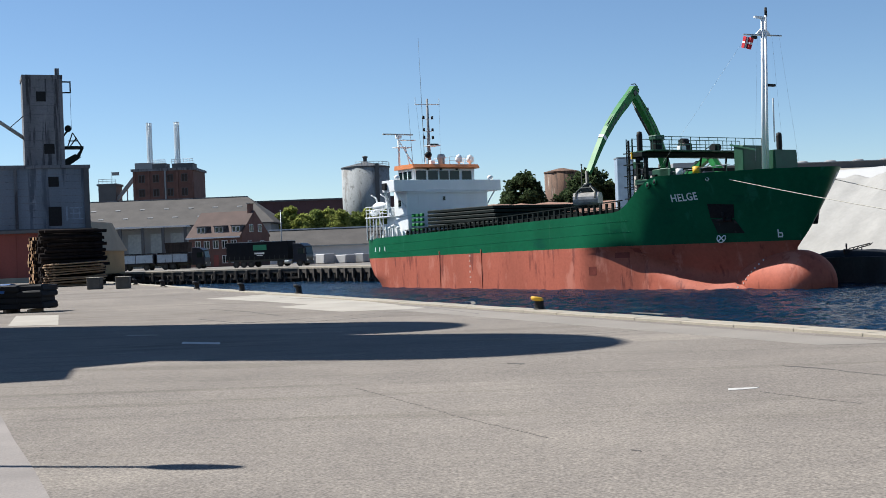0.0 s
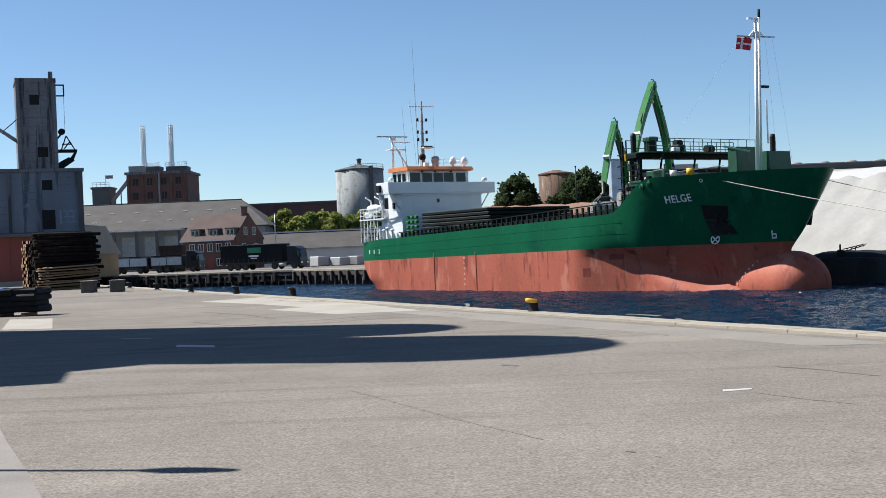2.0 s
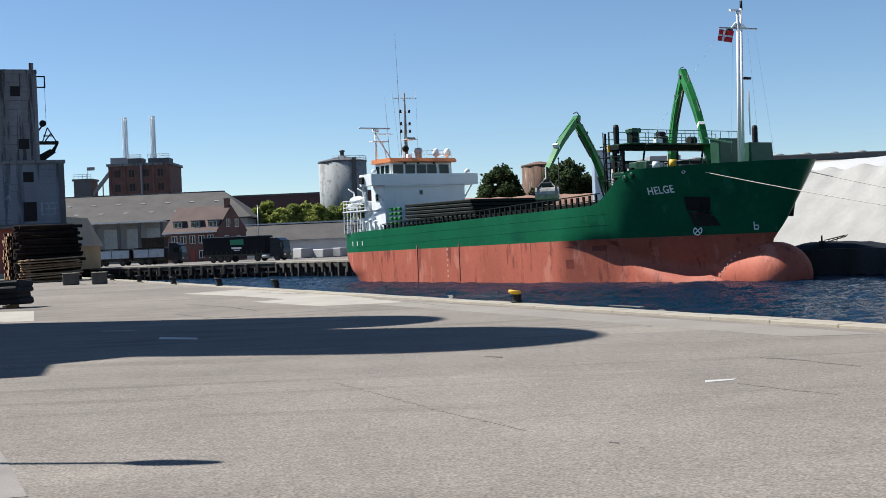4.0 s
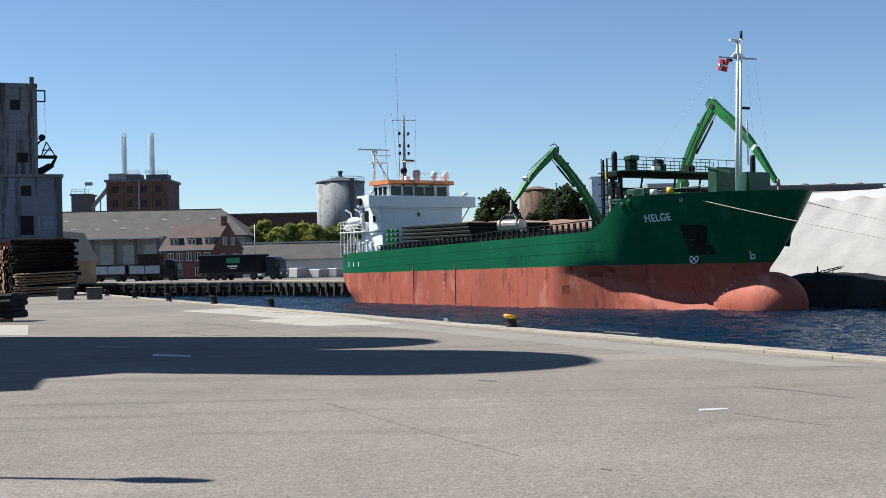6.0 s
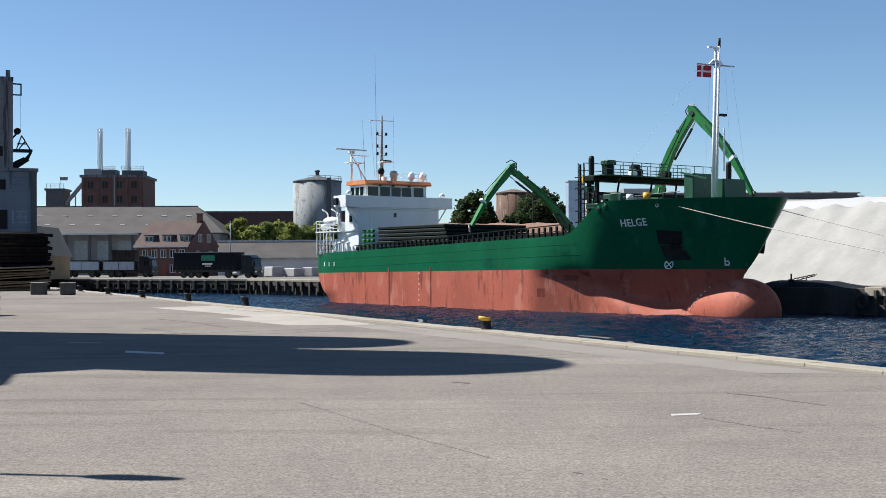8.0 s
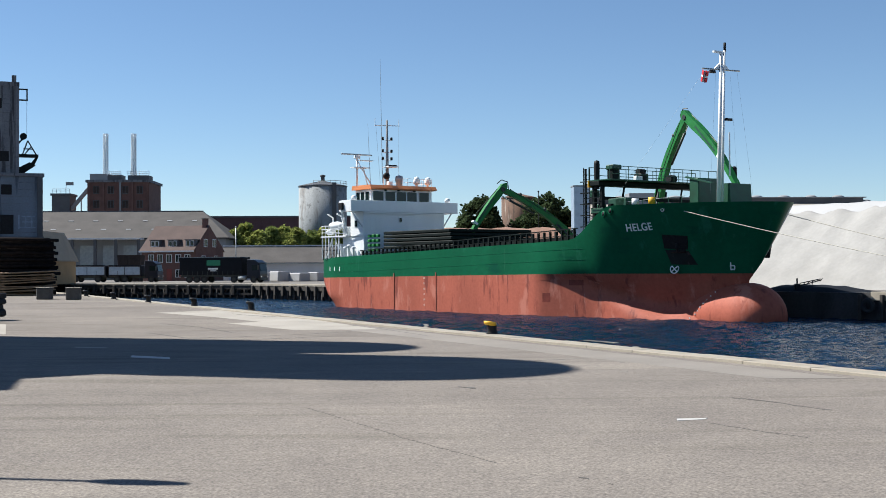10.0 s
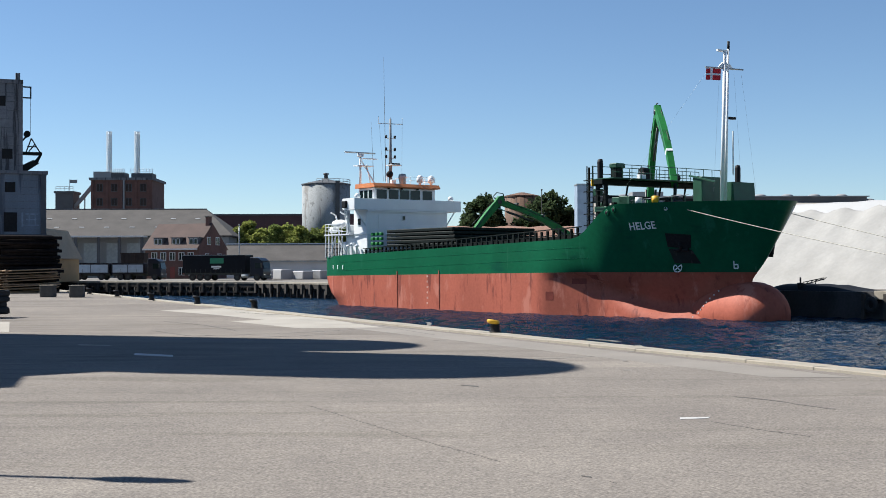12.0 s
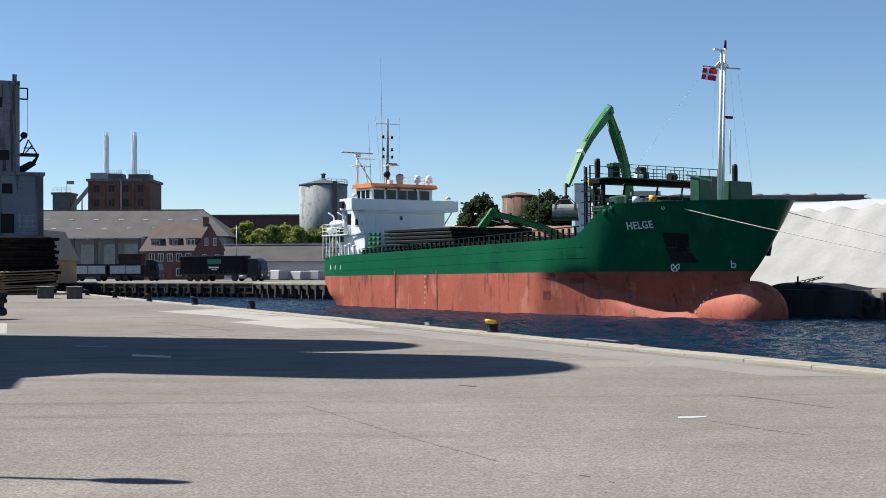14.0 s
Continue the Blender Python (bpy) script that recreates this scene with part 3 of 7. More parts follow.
    # handrails on the roof
    for (p, q) in (((6.5, 0.9), (6.5, 4.0)), ((3.6, 0.9), (6.5, 0.9)), ((3.6, 4.0), (6.5, 4.0))):
        for z in (13.0, 13.4):
            part("roof_rail", T((*p, z), (*q, z), 0.025, n=5), SHIP_WHITE, rf)
        k = 6
        for i in range(k + 1):
            x, y = lerp(p[0], q[0], i / k), lerp(p[1], q[1], i / k)
            if i % 2 == 0:
                part("rail_post", T((x, y, 12.55), (x, y, 13.4), 0.025, n=5), SHIP_WHITE, rf)
    # bridge mast with lamps
    mast = part("signal_mast", T((4.0, 0, 12.5), (4.0, 0, 19.7), 0.2, 0.11, n=10), GREY_WALL, ship, "pale steel signal mast with lamps")
    part("yard", T((4.0, -1.55, 19.1), (4.0, 1.55, 19.2), 0.05, n=6), SHIP_WHITE, mast)
    for y in (-1.5, 1.5, 0.0):
        part("aerial", T((4.0, y, 19.1), (4.0, y, 19.85), 0.03, n=5), SHIP_WHITE, mast)
    for z in (17.6, 16.3, 15.5):
        part("lamp_arm", T((4.0, -0.55, z), (4.0, 0.55, z), 0.04, n=5), SHIP_WHITE, mast)
        for y in (-0.55, 0.55):
            part("mast_lamp", lathe(((0.0, -0.02), (0.13, 0), (0.13, 0.3), (0, 0.34)), 8), BLACK_IRON, mast, at=pose(4.0, y, z))
    part("mast_platform", B(3.7, 4.9, -0.4, 0.9, 14.7, 14.78), SHIP_WHITE, mast)
    part("radar_scanner", B(3.9, 4.1, -0.2, 1.2, 14.85, 15.0, bevel=0.04), BLACK_IRON, mast)
    part("stay_wire", T((4.0, 1.5, 19.1), (4.2, 1.3, 13.0), 0.012, n=4), GREY_STEEL, mast)
    part("stay_wire", T((4.0, -1.4, 19.1), (4.2, -1.0, 13.0), 0.012, n=4), GREY_STEEL, mast)
    part("whip_aerial", T((4.0, -0.6, 13.0), (3.8, -0.7, 26.2), 0.045, 0.012, n=5), GREY_STEEL, mast)
    part("whip_aerial", T((3.4, -1.7, 12.6), (3.2, -1.9, 19.3), 0.035, 0.012, n=5), GREY_STEEL, mast)
    # radar mast
    rm = part("radar_mast", T((2.7, -2.95, 12.5), (2.7, -2.95, 15.8), 0.13, 0.1, n=8), SHIP_WHITE, ship, "white lattice radar mast")
    part("radar_leg", T((2.7, -2.95, 15.4), (3.9, -1.8, 12.6), 0.07, n=6), SHIP_WHITE, rm)
    part("radar_leg", T((2.7, -2.2, 14.8), (2.7, -1.6, 12.6), 0.07, n=6), SHIP_WHITE, rm)
    part("radar_platform", B(2.3, 3.2, -3.6, -1.6, 14.6, 14.68), SHIP_WHITE, rm)
    part("radar_platform", B(2.4, 3.0, -2.95, -1.0, 15.4, 15.47), SHIP_WHITE, rm)
    part("radar_scanner", B(2.62, 2.82, -4.9, -1.1, 15.95, 16.1, bevel=0.05), GREY_STEEL, rm)
    part("radar_gearbox", B(2.5, 2.95, -3.25, -2.65, 15.6, 15.95, bevel=0.05), SHIP_WHITE, rm)
    # domes and compass on the roof
    for y, r in ((2.55, 0.36), (4.0, 0.36)):
        part("satellite_dome", lathe(((0.12, -0.5), (0.14, 0), (r, 0.1), (r, 0.45), (r * 0.7, 0.75), (0, 0.88)), 14), SHIP_WHITE, rf, at=pose(5.8, y, 12.85), label="white satellite dome")
    part("searchlight", lathe(((0, 0), (0.3, 0.02), (0.36, 0.2), (0.36, 0.35), (0.1, 0.5), (0, 0.5)), 12), BLACK_IRON, rf, at=pose(6.0, -1.55, 13.6, 90, 0, 90))
    part("searchlight_stand", T((6.0, -1.75, 12.55), (6.0, -1.75, 13.5), 0.06, n=6), SHIP_WHITE, rf)
    part("magnetic_compass", lathe(((0.3, 0), (0.36, 0.5), (0.45, 0.8), (0.36, 1.15), (0, 1.25)), 12), GRAB_STEEL, rf, at=pose(5.0, 0.85, 12.6))
    part("air_vent", B(5.2, 5.7, -0.9, -0.4, 12.6, 13.1, bevel=0.05), SHIP_WHITE, rf)
    # funnel and after-deck frames
    fun = part("funnel_casing", B(2.2, 3.5, 0.6, 3.2, 7.3, 12.1, bevel=0.1), SHIP_WHITE, ship)
    part("exhaust_pipe", T((2.9, 2.0, 12.0), (2.9, 2.0, 12.7), 0.2), BLACK_IRON, fun)
    aft = part("boat_deck", B(-0.5, 4.6, -5.5, 5.3, 7.302, 7.42), SHIP_WHITE, ship, "white boat deck on stanchions")
    for i in range(6):
        s = -0.35 + i * 0.68
        part("stanchion", T((s, -5.4, 5.0), (s, -5.4, 7.3), 0.06, n=6), SHIP_WHITE, aft)
        part("rail_post", T((s, -5.45, 7.42), (s, -5.45, 8.5), 0.03, n=5), SHIP_WHITE, aft)
    for z in (7.8, 8.15, 8.5):
        part("hand_rail", T((-0.4, -5.45, z), (3.2, -5.45, z), 0.03, n=5), SHIP_WHITE, aft)
        part("hand_rail", T((-0.45, -5.45, z), (-0.45, 5.2, z), 0.03, n=5), SHIP_WHITE, aft)
    part("stores_locker", B(2.2, 3.0, -5.0, -3.6, 4.8, 6.6, bevel=0.05), SHIP_WHITE, aft)
    part("stores_locker", B(0.6, 1.5, -4.2, -3.0, 4.8, 6.2, bevel=0.05), SHIP_WHITE, aft)
    part("boat_winch", B(3.6, 4.4, -5.2, -4.5, 7.42, 8.3, bevel=0.06), SHIP_WHITE, aft)
    part("deck_stair", T((4.6, -5.2, 7.42), (5.1, -6.2, 9.8), 0.07, n=6), SHIP_WHITE, aft)
    part("wing_stay", T((4.95, -6.3, 9.85), (4.4, -5.2, 7.42), 0.05, n=6), SHIP_WHITE, aft)
    part("air_pipe", T((3.9, -5.3, 7.42), (3.9, -5.3, 9.3), 0.12, n=8), SHIP_WHITE, aft)
    part("life_raft", T((0.2, -5.0, 7.85), (1.0, -5.0, 7.85), 0.3, n=12), SHIP_WHITE, aft, "white life raft canister")
    part("stair_side", T((3.3, -5.2, 5.0), (1.8, -5.2, 7.4), 0.07, n=6), SHIP_WHITE, aft)
    part("stair_side", T((0.4, -5.35, 5.0), (1.7, -5.35, 7.3), 0.07, n=6), SHIP_WHITE, aft)
    boat = lathe(((0.0, -1.3), (0.3, -1.15), (0.42, -0.6), (0.44, 0.3), (0.3, 1.1), (0, 1.35)), 14)
    part("rescue_boat", boat, SHIP_WHITE, ship, "white covered rescue boat under the bridge wing", smooth=True, at=pose(2.1, -5.1, 8.5, 0, 90, 0))
    for s in (1.1, 3.0):
        bm = T((s, -4.6, 7.4), (s, -5.0, 9.4), 0.09, n=6)
        tube(bm, (s, -5.0, 9.4), (s, -5.6, 9.7), 0.08, n=6)
        part("davit", bm, SHIP_WHITE, ship)
    for i, s in enumerate((4.1, 4.9, 5.8)):
        part("mushroom_vent", lathe(((0.1, 0), (0.1, 1.1), (0.22, 1.14), (0.22, 1.3), (0, 1.4)), 12), SHIP_WHITE, ship, at=pose(s, -5.3, 4.9 + (i % 2) * 0.2))
    for z in (5.55, 5.95):
        part("stern_rail", T((-0.6, -5.0, z), (-0.6, 5.0, z), 0.035, n=5), DARK_STEEL, ship)
        part("stern_rail", T((-0.6, -5.15, z), (3.2, -5.4, z), 0.035, n=5), DARK_STEEL, ship)
    for i in range(7):
        part("rail_post", T((-0.5 + i * 0.6, -5.2 - i * 0.03, 4.9), (-0.5 + i * 0.6, -5.2 - i * 0.03, 6.0), 0.04, n=5), DARK_STEEL, ship)
    for s in (1.3, 2.5, 3.7):
        part("draught_mark", B(s - 0.06, s + 0.06, -half_breadth(s, 4) - 0.03, -half_breadth(s, 4) + 0.05, 3.75, 4.2), WHITE_LETTER, ship)


ship_bridge()


def ship_bow():
    zf = deck_line(46) - 0.95
    # gantry across the break of the forecastle
    g = part("forward_gantry", B(42.2, 43.3, -6.0, 6.2, 10.45, 10.85, bevel=0.05), DARK_STEEL, ship, "dark steel walkway gantry over the hold's front")
    part("walkway_plate", B(42.0, 44.6, -6.0, 6.2, 10.852, 10.92), SHIP_GREEN, g)
    for y in (-5.6, 5.6):
        for s in (42.2, 43.1):
            part("gantry_leg", B(s, s + 0.25, y - 0.14, y + 0.14, 6.0, 10.45), DARK_STEEL, g)
        for i in range(9):
            part("ladder_rung", T((42.2, y - 0.3, 6.6 + i * 0.42), (43.3, y - 0.3, 6.6 + i * 0.42), 0.03, n=5), DARK_STEEL, g)
        part("leg_brace", T((42.3, y, 7.0), (43.2, y, 10.3), 0.06, n=6), DARK_STEEL, g)
        part("cross_plate", B(42.1, 43.5, y - 0.2, y + 0.2, 8.3, 8.7, bevel=0.03), SHIP_GREEN, g)
    part("warning_plate", B(42.0, 42.1, -6.05, -5.25, 10.35, 10.9), YELLOW, g, "faded yellow plate")
    for s in (42.1, 44.5):
        for z in (11.35, 11.95):
            part("hand_rail", T((s, -6.0, z), (s, 6.2, z), 0.03, n=5), SHIP_GREEN, g)
        for i in range(13):
            y = lerp(-6.0, 6.2, i / 12)
            part("rail_post", T((s, y, 10.9), (s, y, 11.95), 0.03, n=5), SHIP_GREEN, g)
    for y in (-5.6, 6.4):
        s = 42.6 if y < 0 else 46.2
        bm = lathe(((0.22, 0), (0.24, 2.0), (0.2, 2.25), (0.0, 2.32)), 12)
        part("vent_post", bm, BLACK_IRON, ship, "black capped vent post", at=pose(s, y, 10.2 if y < 0 else 10.0))
    # ladder tower and boxes at the gantry's outer leg
    tw = part("ladder_tower", B(41.3, 41.42, -5.75, -5.6, 6.2, 11.9), DARK_STEEL, ship, "dark ladder tower at the gantry")
    for yy in (-5.75, -5.1):
        part("tower_rail", T((41.2, yy, 6.2), (41.2, yy, 12.0), 0.045, n=5), DARK_STEEL, tw)
    for i in range(14):
        part("tower_rung", T((41.2, -5.75, 6.5 + i * 0.38), (41.2, -5.1, 6.5 + i * 0.38), 0.025, n=5), DARK_STEEL, tw)
    for i in range(5):
        part("cage_hoop", B(41.0, 42.0, -5.95, -5.85, 7.2 + i * 0.9, 7.28 + i * 0.9), DARK_STEEL, tw)
    for s, y, z, w, h in ((41.1, -5.0, 6.3, 0.8, 1.5), (41.0, -4.0, 6.2, 0.7, 1.0), (41.3, -4.6, 8.2, 0.6, 0.9), (41.4, -5.3, 9.6, 0.5, 0.6)):
        part("control_box", B(s, s + w, y, y + 0.7, z, z + h, bevel=0.05), CRANE_GREEN if h > 0.95 else SHIP_GREEN, ship)
    for y in (-3.2, 0.5, 3.4):
        part("gantry_strut", T((42.6, y, 7.8), (42.9, y + 0.3, 10.45), 0.09, n=6), DARK_STEEL, g)
    part("cable_reel", T((43.4, 1.6, 11.25), (43.4, 2.3, 11.25), 0.32, n=14), BLACK_IRON, g)
    part("life_ring_box", B(43.6, 44.0, -2.6, -1.9, 10.92, 11.3, bevel=0.04), SHIP_WHITE, g)
    part("lower_cross_beam", B(43.0, 43.3, -5.6, 5.6, 9.35, 9.6), DARK_STEEL, g)
    part("winch_housing", B(42.5, 43.2, -4.4, -3.6, 10.92, 12.15, bevel=0.08), DARK_STEEL, g)
    part("winch_cap", B(42.4, 43.3, -4.5, -3.5, 11.8, 12.2, bevel=0.08), SHIP_GREEN, g)
    part("winch_housing", B(42.5, 43.4, -1.5, -0.6, 10.92, 11.6, bevel=0.1), BLACK_IRON, g)
    part("winch_drum", T((42.9, -1.4, 11.75), (42.9, -0.7, 11.75), 0.25, n=12), BLACK_IRON, g)
    # lower cross beam and deck house of the forecastle
    part("breakwater_beam", B(43.5, 43.8, -5.2, 5.2, 8.75, 8.95), DARK_STEEL, ship)
    part("mast_house", B(46.2, 47.2, 1.0, 3.5, zf, 11.0, bevel=0.06), SHIP_GREEN, ship, "dark green mast house")
    bm = bmesh.new()
    prism(bm, [(45.9, 11.05), (48.6, 10.45), (48.6, 10.55), (45.9, 11.18)], 0.9, 1.2)
    part("mast_house_roof", bm, SHIP_GREEN, ship)
    bm = bmesh.new()
    prism(bm, [(49.7, zf), (51.0, zf), (50.8, 10.35), (49.9, 10.35)], 0.5, 2.9)
    part("windlass_house", bm, SHIP_GREEN, ship, "green steel windlass housing")
    # pipe rail along the forecastle edge with stanchions and clutter
    part("deck_pipe", T((44.0, -4.8, 9.0), (50.5, -4.0, 9.25), 0.03, n=6), GREY_WALL, ship)
    for i in range(6):
        s = 44.2 + i * 1.2
        part("pipe_stand", T((s, -4.8 + i * 0.15, 8.0), (s, -4.8 + i * 0.15, 9.05 + i * 0.04), 0.035, n=5), SHIP_GREEN, ship)
    part("deck_locker", B(44.0, 45.0, -4.9, -4.1, zf, 9.4, bevel=0.05), SHIP_GREEN, ship)
    part("yellow_drum", lathe(((0, 0), (0.3, 0), (0.3, 0.55), (0, 0.57)), 12), YELLOW, ship, at=pose(47.4, -4.3, 8.75))
    part("white_drum", lathe(((0, 0), (0.28, 0), (0.28, 0.5), (0, 0.52)), 12), SHIP_WHITE, ship, at=pose(45.9, -4.6, 8.75))
    part("fairlead", lathe(((0.1, -0.06), (0.17, 0), (0.1, 0.06)), 12), SHIP_WHITE, ship, at=pose(49.2, -half_breadth(49.2, 8.25) - 0.02, 8.25, 90, 0, 14))
    # bollard horns at the break
    for s in (43.6, 44.3):
        spot = pose(s, -half_breadth(s, deck_line(s) - 0.4) - 0.02, deck_line(s) - 0.4, 90, 0, -4)
        part("mooring_hole", lathe(((0, -0.05), (0.17, -0.05), (0.17, 0.05), (0, 0.05)), 14), BLACK_IRON, ship, "dark round mooring hole", at=spot)
        part("hole_rim", lathe(((0.17, -0.06), (0.25, -0.06), (0.25, 0.06), (0.17, 0.06)), 14), HULL_GREEN, ship, at=spot)
    part("break_bulwark", B(43.2, 45.2, -4.9, -4.8, 8.4, 9.35, bevel=0.04), SHIP_GREEN, ship)
    for s in (43.4, 44.2, 45.0):
        part("bulwark_stay", T((s, -4.75, 8.3), (s, -4.3, 9.2), 0.06, n=6), SHIP_GREEN, ship)
    # foremast
    m = part("foremast", T((50.3, -0.2, 8.0), (50.7, -0.2, 20.2), 0.17, 0.12, n=12), SHIP_WHITE, ship, "white double-tube foremast")
    part("mast_tube", T((50.3, 0.18, 8.0), (50.7, 0.16, 20.4), 0.12, 0.09, n=10), SHIP_WHITE, m)
    part("mast_head", T((50.7, 0.2, 20.3), (50.7, 0.2, 21.0), 0.1, n=8), BLACK_IRON, m)
    part("mast_bracket", B(50.55, 50.75, -1.0, 0.1, 20.15, 20.3), SHIP_WHITE, m)
    part("yard", T((50.6, -2.2, 18.85), (50.6, 1.95, 19.0), 0.06, n=6), GREY_STEEL, m)
    part("yard_gusset", P([(-0.9, 18.9), (0.9, 18.9), (0.3, 19.4), (-0.3, 19.4)], 50.5, 50.62, axis="x"), SHIP_WHITE, m)
    part("yard_lamp", B(50.5, 50.7, -1.3, -0.8, 18.6, 18.8), BLACK_IRON, m)
    part("mast_lamp", B(50.5, 50.75, 0.3, 0.95, 15.1, 15.28), BLACK_IRON, m)
    part("mast_ladder", B(50.75, 50.8, 0.5, 0.62, 10.9, 14.2), SHIP_WHITE, m)
    for p, q in (((50.6, -1.8, 18.8), (44.0, -4.8, 9.5)), ((50.6, 1.7, 18.8), (51.0, 2.9, 9.5)), ((50.6, 0.9, 18.8), (50.7, 1.6, 9.5)), ((50.6, -0.7, 18.8), (50.5, -1.3, 9.5))):
        part("stay_wire", T(p, q, 0.006, n=4), GREY_STEEL, m)
    # anchor pocket with its anchor
    def skin(s, z, out=0.02):
        return Vector((s, -half_breadth(s, z) - out, z))
    def patch(name, pts, material, label="", out=0.04):
        """A plate that follows the hull; pts: its four corners as station and height."""
        bm = bmesh.new()
        n = 8
        (a, b, c, d) = pts
        layers = []
        for off in (out, -0.08):
            g = []
            for i in range(n + 1):
                for j in range(n + 1):
                    u, v = i / n, j / n
                    s = lerp(lerp(a[0], b[0], u), lerp(d[0], c[0], u), v)
                    z = lerp(lerp(a[1], b[1], u), lerp(d[1], c[1], u), v)
                    g.append(bm.verts.new(skin(s, z, off)))
            layers.append(g)
        k = n + 1
        f0, f1 = layers
        for i in range(n):
            for j in range(n):
                bm.faces.new((f0[i * k + j], f0[(i + 1) * k + j], f0[(i + 1) * k + j + 1], f0[i * k + j + 1]))
        rim = [i * k for i in range(n)] + [n * k + j for j in range(n)] + [i * k + n for i in range(n, 0, -1)] + [j for j in range(n, 0, -1)]
        for i in range(len(rim)):
            x, y = rim[i], rim[(i + 1) % len(rim)]
            bm.faces.new((f0[x], f0[y], f1[y], f1[x]))
        loose = [v for v in bm.verts if not v.link_faces]
        bmesh.ops.delete(bm, geom=loose, context="VERTS")
        bmesh.ops.recalc_face_normals(bm, faces=bm.faces[:])
        return part(name, bm, material, ship, label)
    patch("anchor_pocket", [(48.1, 5.4), (49.9, 5.3), (50.3, 6.3), (48.3, 6.45)], BLACK_IRON, "dark recessed anchor pocket")
    patch("anchor_guard", [(48.2, 4.2), (50.2, 4.15), (49.9, 5.2), (48.1, 5.3)], HULL_SCRAPED, "scraped dark plating under the anchor", out=0.025)
    for x0, x1, z0, z1 in ((38.4, 39.7, 2.55, 3.0), (40.6, 41.4, 2.85, 3.3), (36.0, 36.7, 1.2, 1.9)):
        patch("paint_patch", [(x0, z0), (x1, z0), (x1, z1), (x0, z1)], PRIMER, "patch of touched-up hull paint", out=0.008)
    for i in range(6):
        part("draught_mark", B(19.0, 19.18 + 0.08 * (i % 2), -HALF - 0.012, -HALF + 0.02, 0.5 + i * 0.5, 0.68 + i * 0.5), HULL_PALE, ship)
    a0 = skin(49.2, 5.8, 0.0)
    a1 = skin(49.1, 5.15, 0.06)
    anc = part("anchor", T(a0, a1, 0.12, n=8), BLACK_IRON, ship, "black stockless anchor in its pocket")
    part("anchor_fluke", T(a1 + Vector((-0.6, -0.1, 0.05)), a1 + Vector((0.6, 0.2, 0.05)), 0.14, n=8), BLACK_IRON, anc)
    # bow thruster sign, a ringed cross
    c = skin(48.4, 3.85, 0.17)
    nrm = (skin(48.6, 3.85) - skin(48.2, 3.85)).normalized()
    rot = math.degrees(math.atan2(nrm.y, nrm.x))
    sgn = lathe(((0.30, 0), (0.38, 0), (0.38, 0.02), (0.30, 0.02)), 20)
    for k in (45, -45):
        box(sgn, -0.3, 0.3, -0.04, 0.04, 0, 0.02, m=pose(0, 0, 0, 0, 0, k))
    part("thruster_mark", sgn, WHITE_LETTER, ship, "white ringed cross mark", at=Matrix.Translation(c) @ pose(0, 0, 0, 90, 0, rot) @ pose(0, 0, 0, -16, 0, 0))
    # bulb mark further forward
    for i in range(8):
        z = 0.1 + i * 0.28
        s = 49.3 + 0.27 * i
        part("draught_mark", B(-0.04, 0.04, -0.02, 0.02, 0, 0.1), WHITE_LETTER, ship, at=Matrix.Translation((s, -max(half_breadth(s, z), bulb_breadth(s, z)) - 0.03, z)) @ pose(0, 0, 0, 0, 0, 20))
    b0 = skin(52.4, 3.75, 0.16)
    mk = B(-0.04, 0.04, -0.02, 0.02, 0, 0.62)
    box(mk, 0.05, 0.3, -0.02, 0.02, 0, 0.1)
    box(mk, 0.25, 0.33, -0.02, 0.02, 0.1, 0.3)
    box(mk, 0.05, 0.3, -0.02, 0.02, 0.3, 0.38)
    d0 = skin(52.6, 3.75) - skin(52.2, 3.75)
    part("bulb_mark", mk, WHITE_LETTER, ship, "white bulb mark", at=Matrix.Translation(b0) @ pose(0, 0, 0, 0, 0, math.degrees(math.atan2(d0.y, d0.x))) @ pose(0, 0, 0, 16, 0, 0))
    # pale patch painted for sky glare on the starboard bow, and the fairlead lip there
    bm = bmesh.new()
    layers = []
    for off in (0.03, -0.08):
        grid = []
        for i in range(13):
            for j in range(9):
                z = lerp(3.7, 8.3, i / 12)
                s = lerp(stem_of(z) - 0.25, stem_of(z) - lerp(1.6, 3.4, i / 12), j / 8)
                grid.append(bm.verts.new((s, half_breadth(s, z) + off, z)))
        layers.append(grid)
    g0, g1 = layers
    for i in range(12):
        for j in range(8):
            bm.faces.new((g0[i * 9 + j], g0[i * 9 + j + 1], g0[i * 9 + 10 + j], g0[i * 9 + 9 + j]))
    rim = [i * 9 for i in range(12)] + [108 + j for j in range(8)] + [i * 9 + 8 for i in range(12, 0, -1)] + [j for j in range(8, 0, -1)]
    for i in range(len(rim)):
        x, y = rim[i], rim[(i + 1) % len(rim)]
        bm.faces.new((g0[x], g0[y], g1[y], g1[x]))
    bmesh.ops.delete(bm, geom=[v for v in bm.verts if not v.link_faces], context="VERTS")
    bmesh.ops.recalc_face_normals(bm, faces=bm.faces[:])
    part("bow_glare_patch", bm, BOW_GLARE, ship, "pale patch painted for the glare on the bow")
    part("anchor", T((53.6, half_breadth(53.6, 5.5) + 0.1, 5.9), (53.6, half_breadth(53.6, 4.8) + 0.25, 4.7), 0.3, n=10), BLACK_IRON, ship)
    # plate seams on the side
    for s in (14.0, 21.0):
        part("fender_strip", B(s - 0.05, s + 0.05, -HALF - 0.05, -HALF + 0.02, 0.1, boot_line(s) + 0.35), HULL_RED, ship)
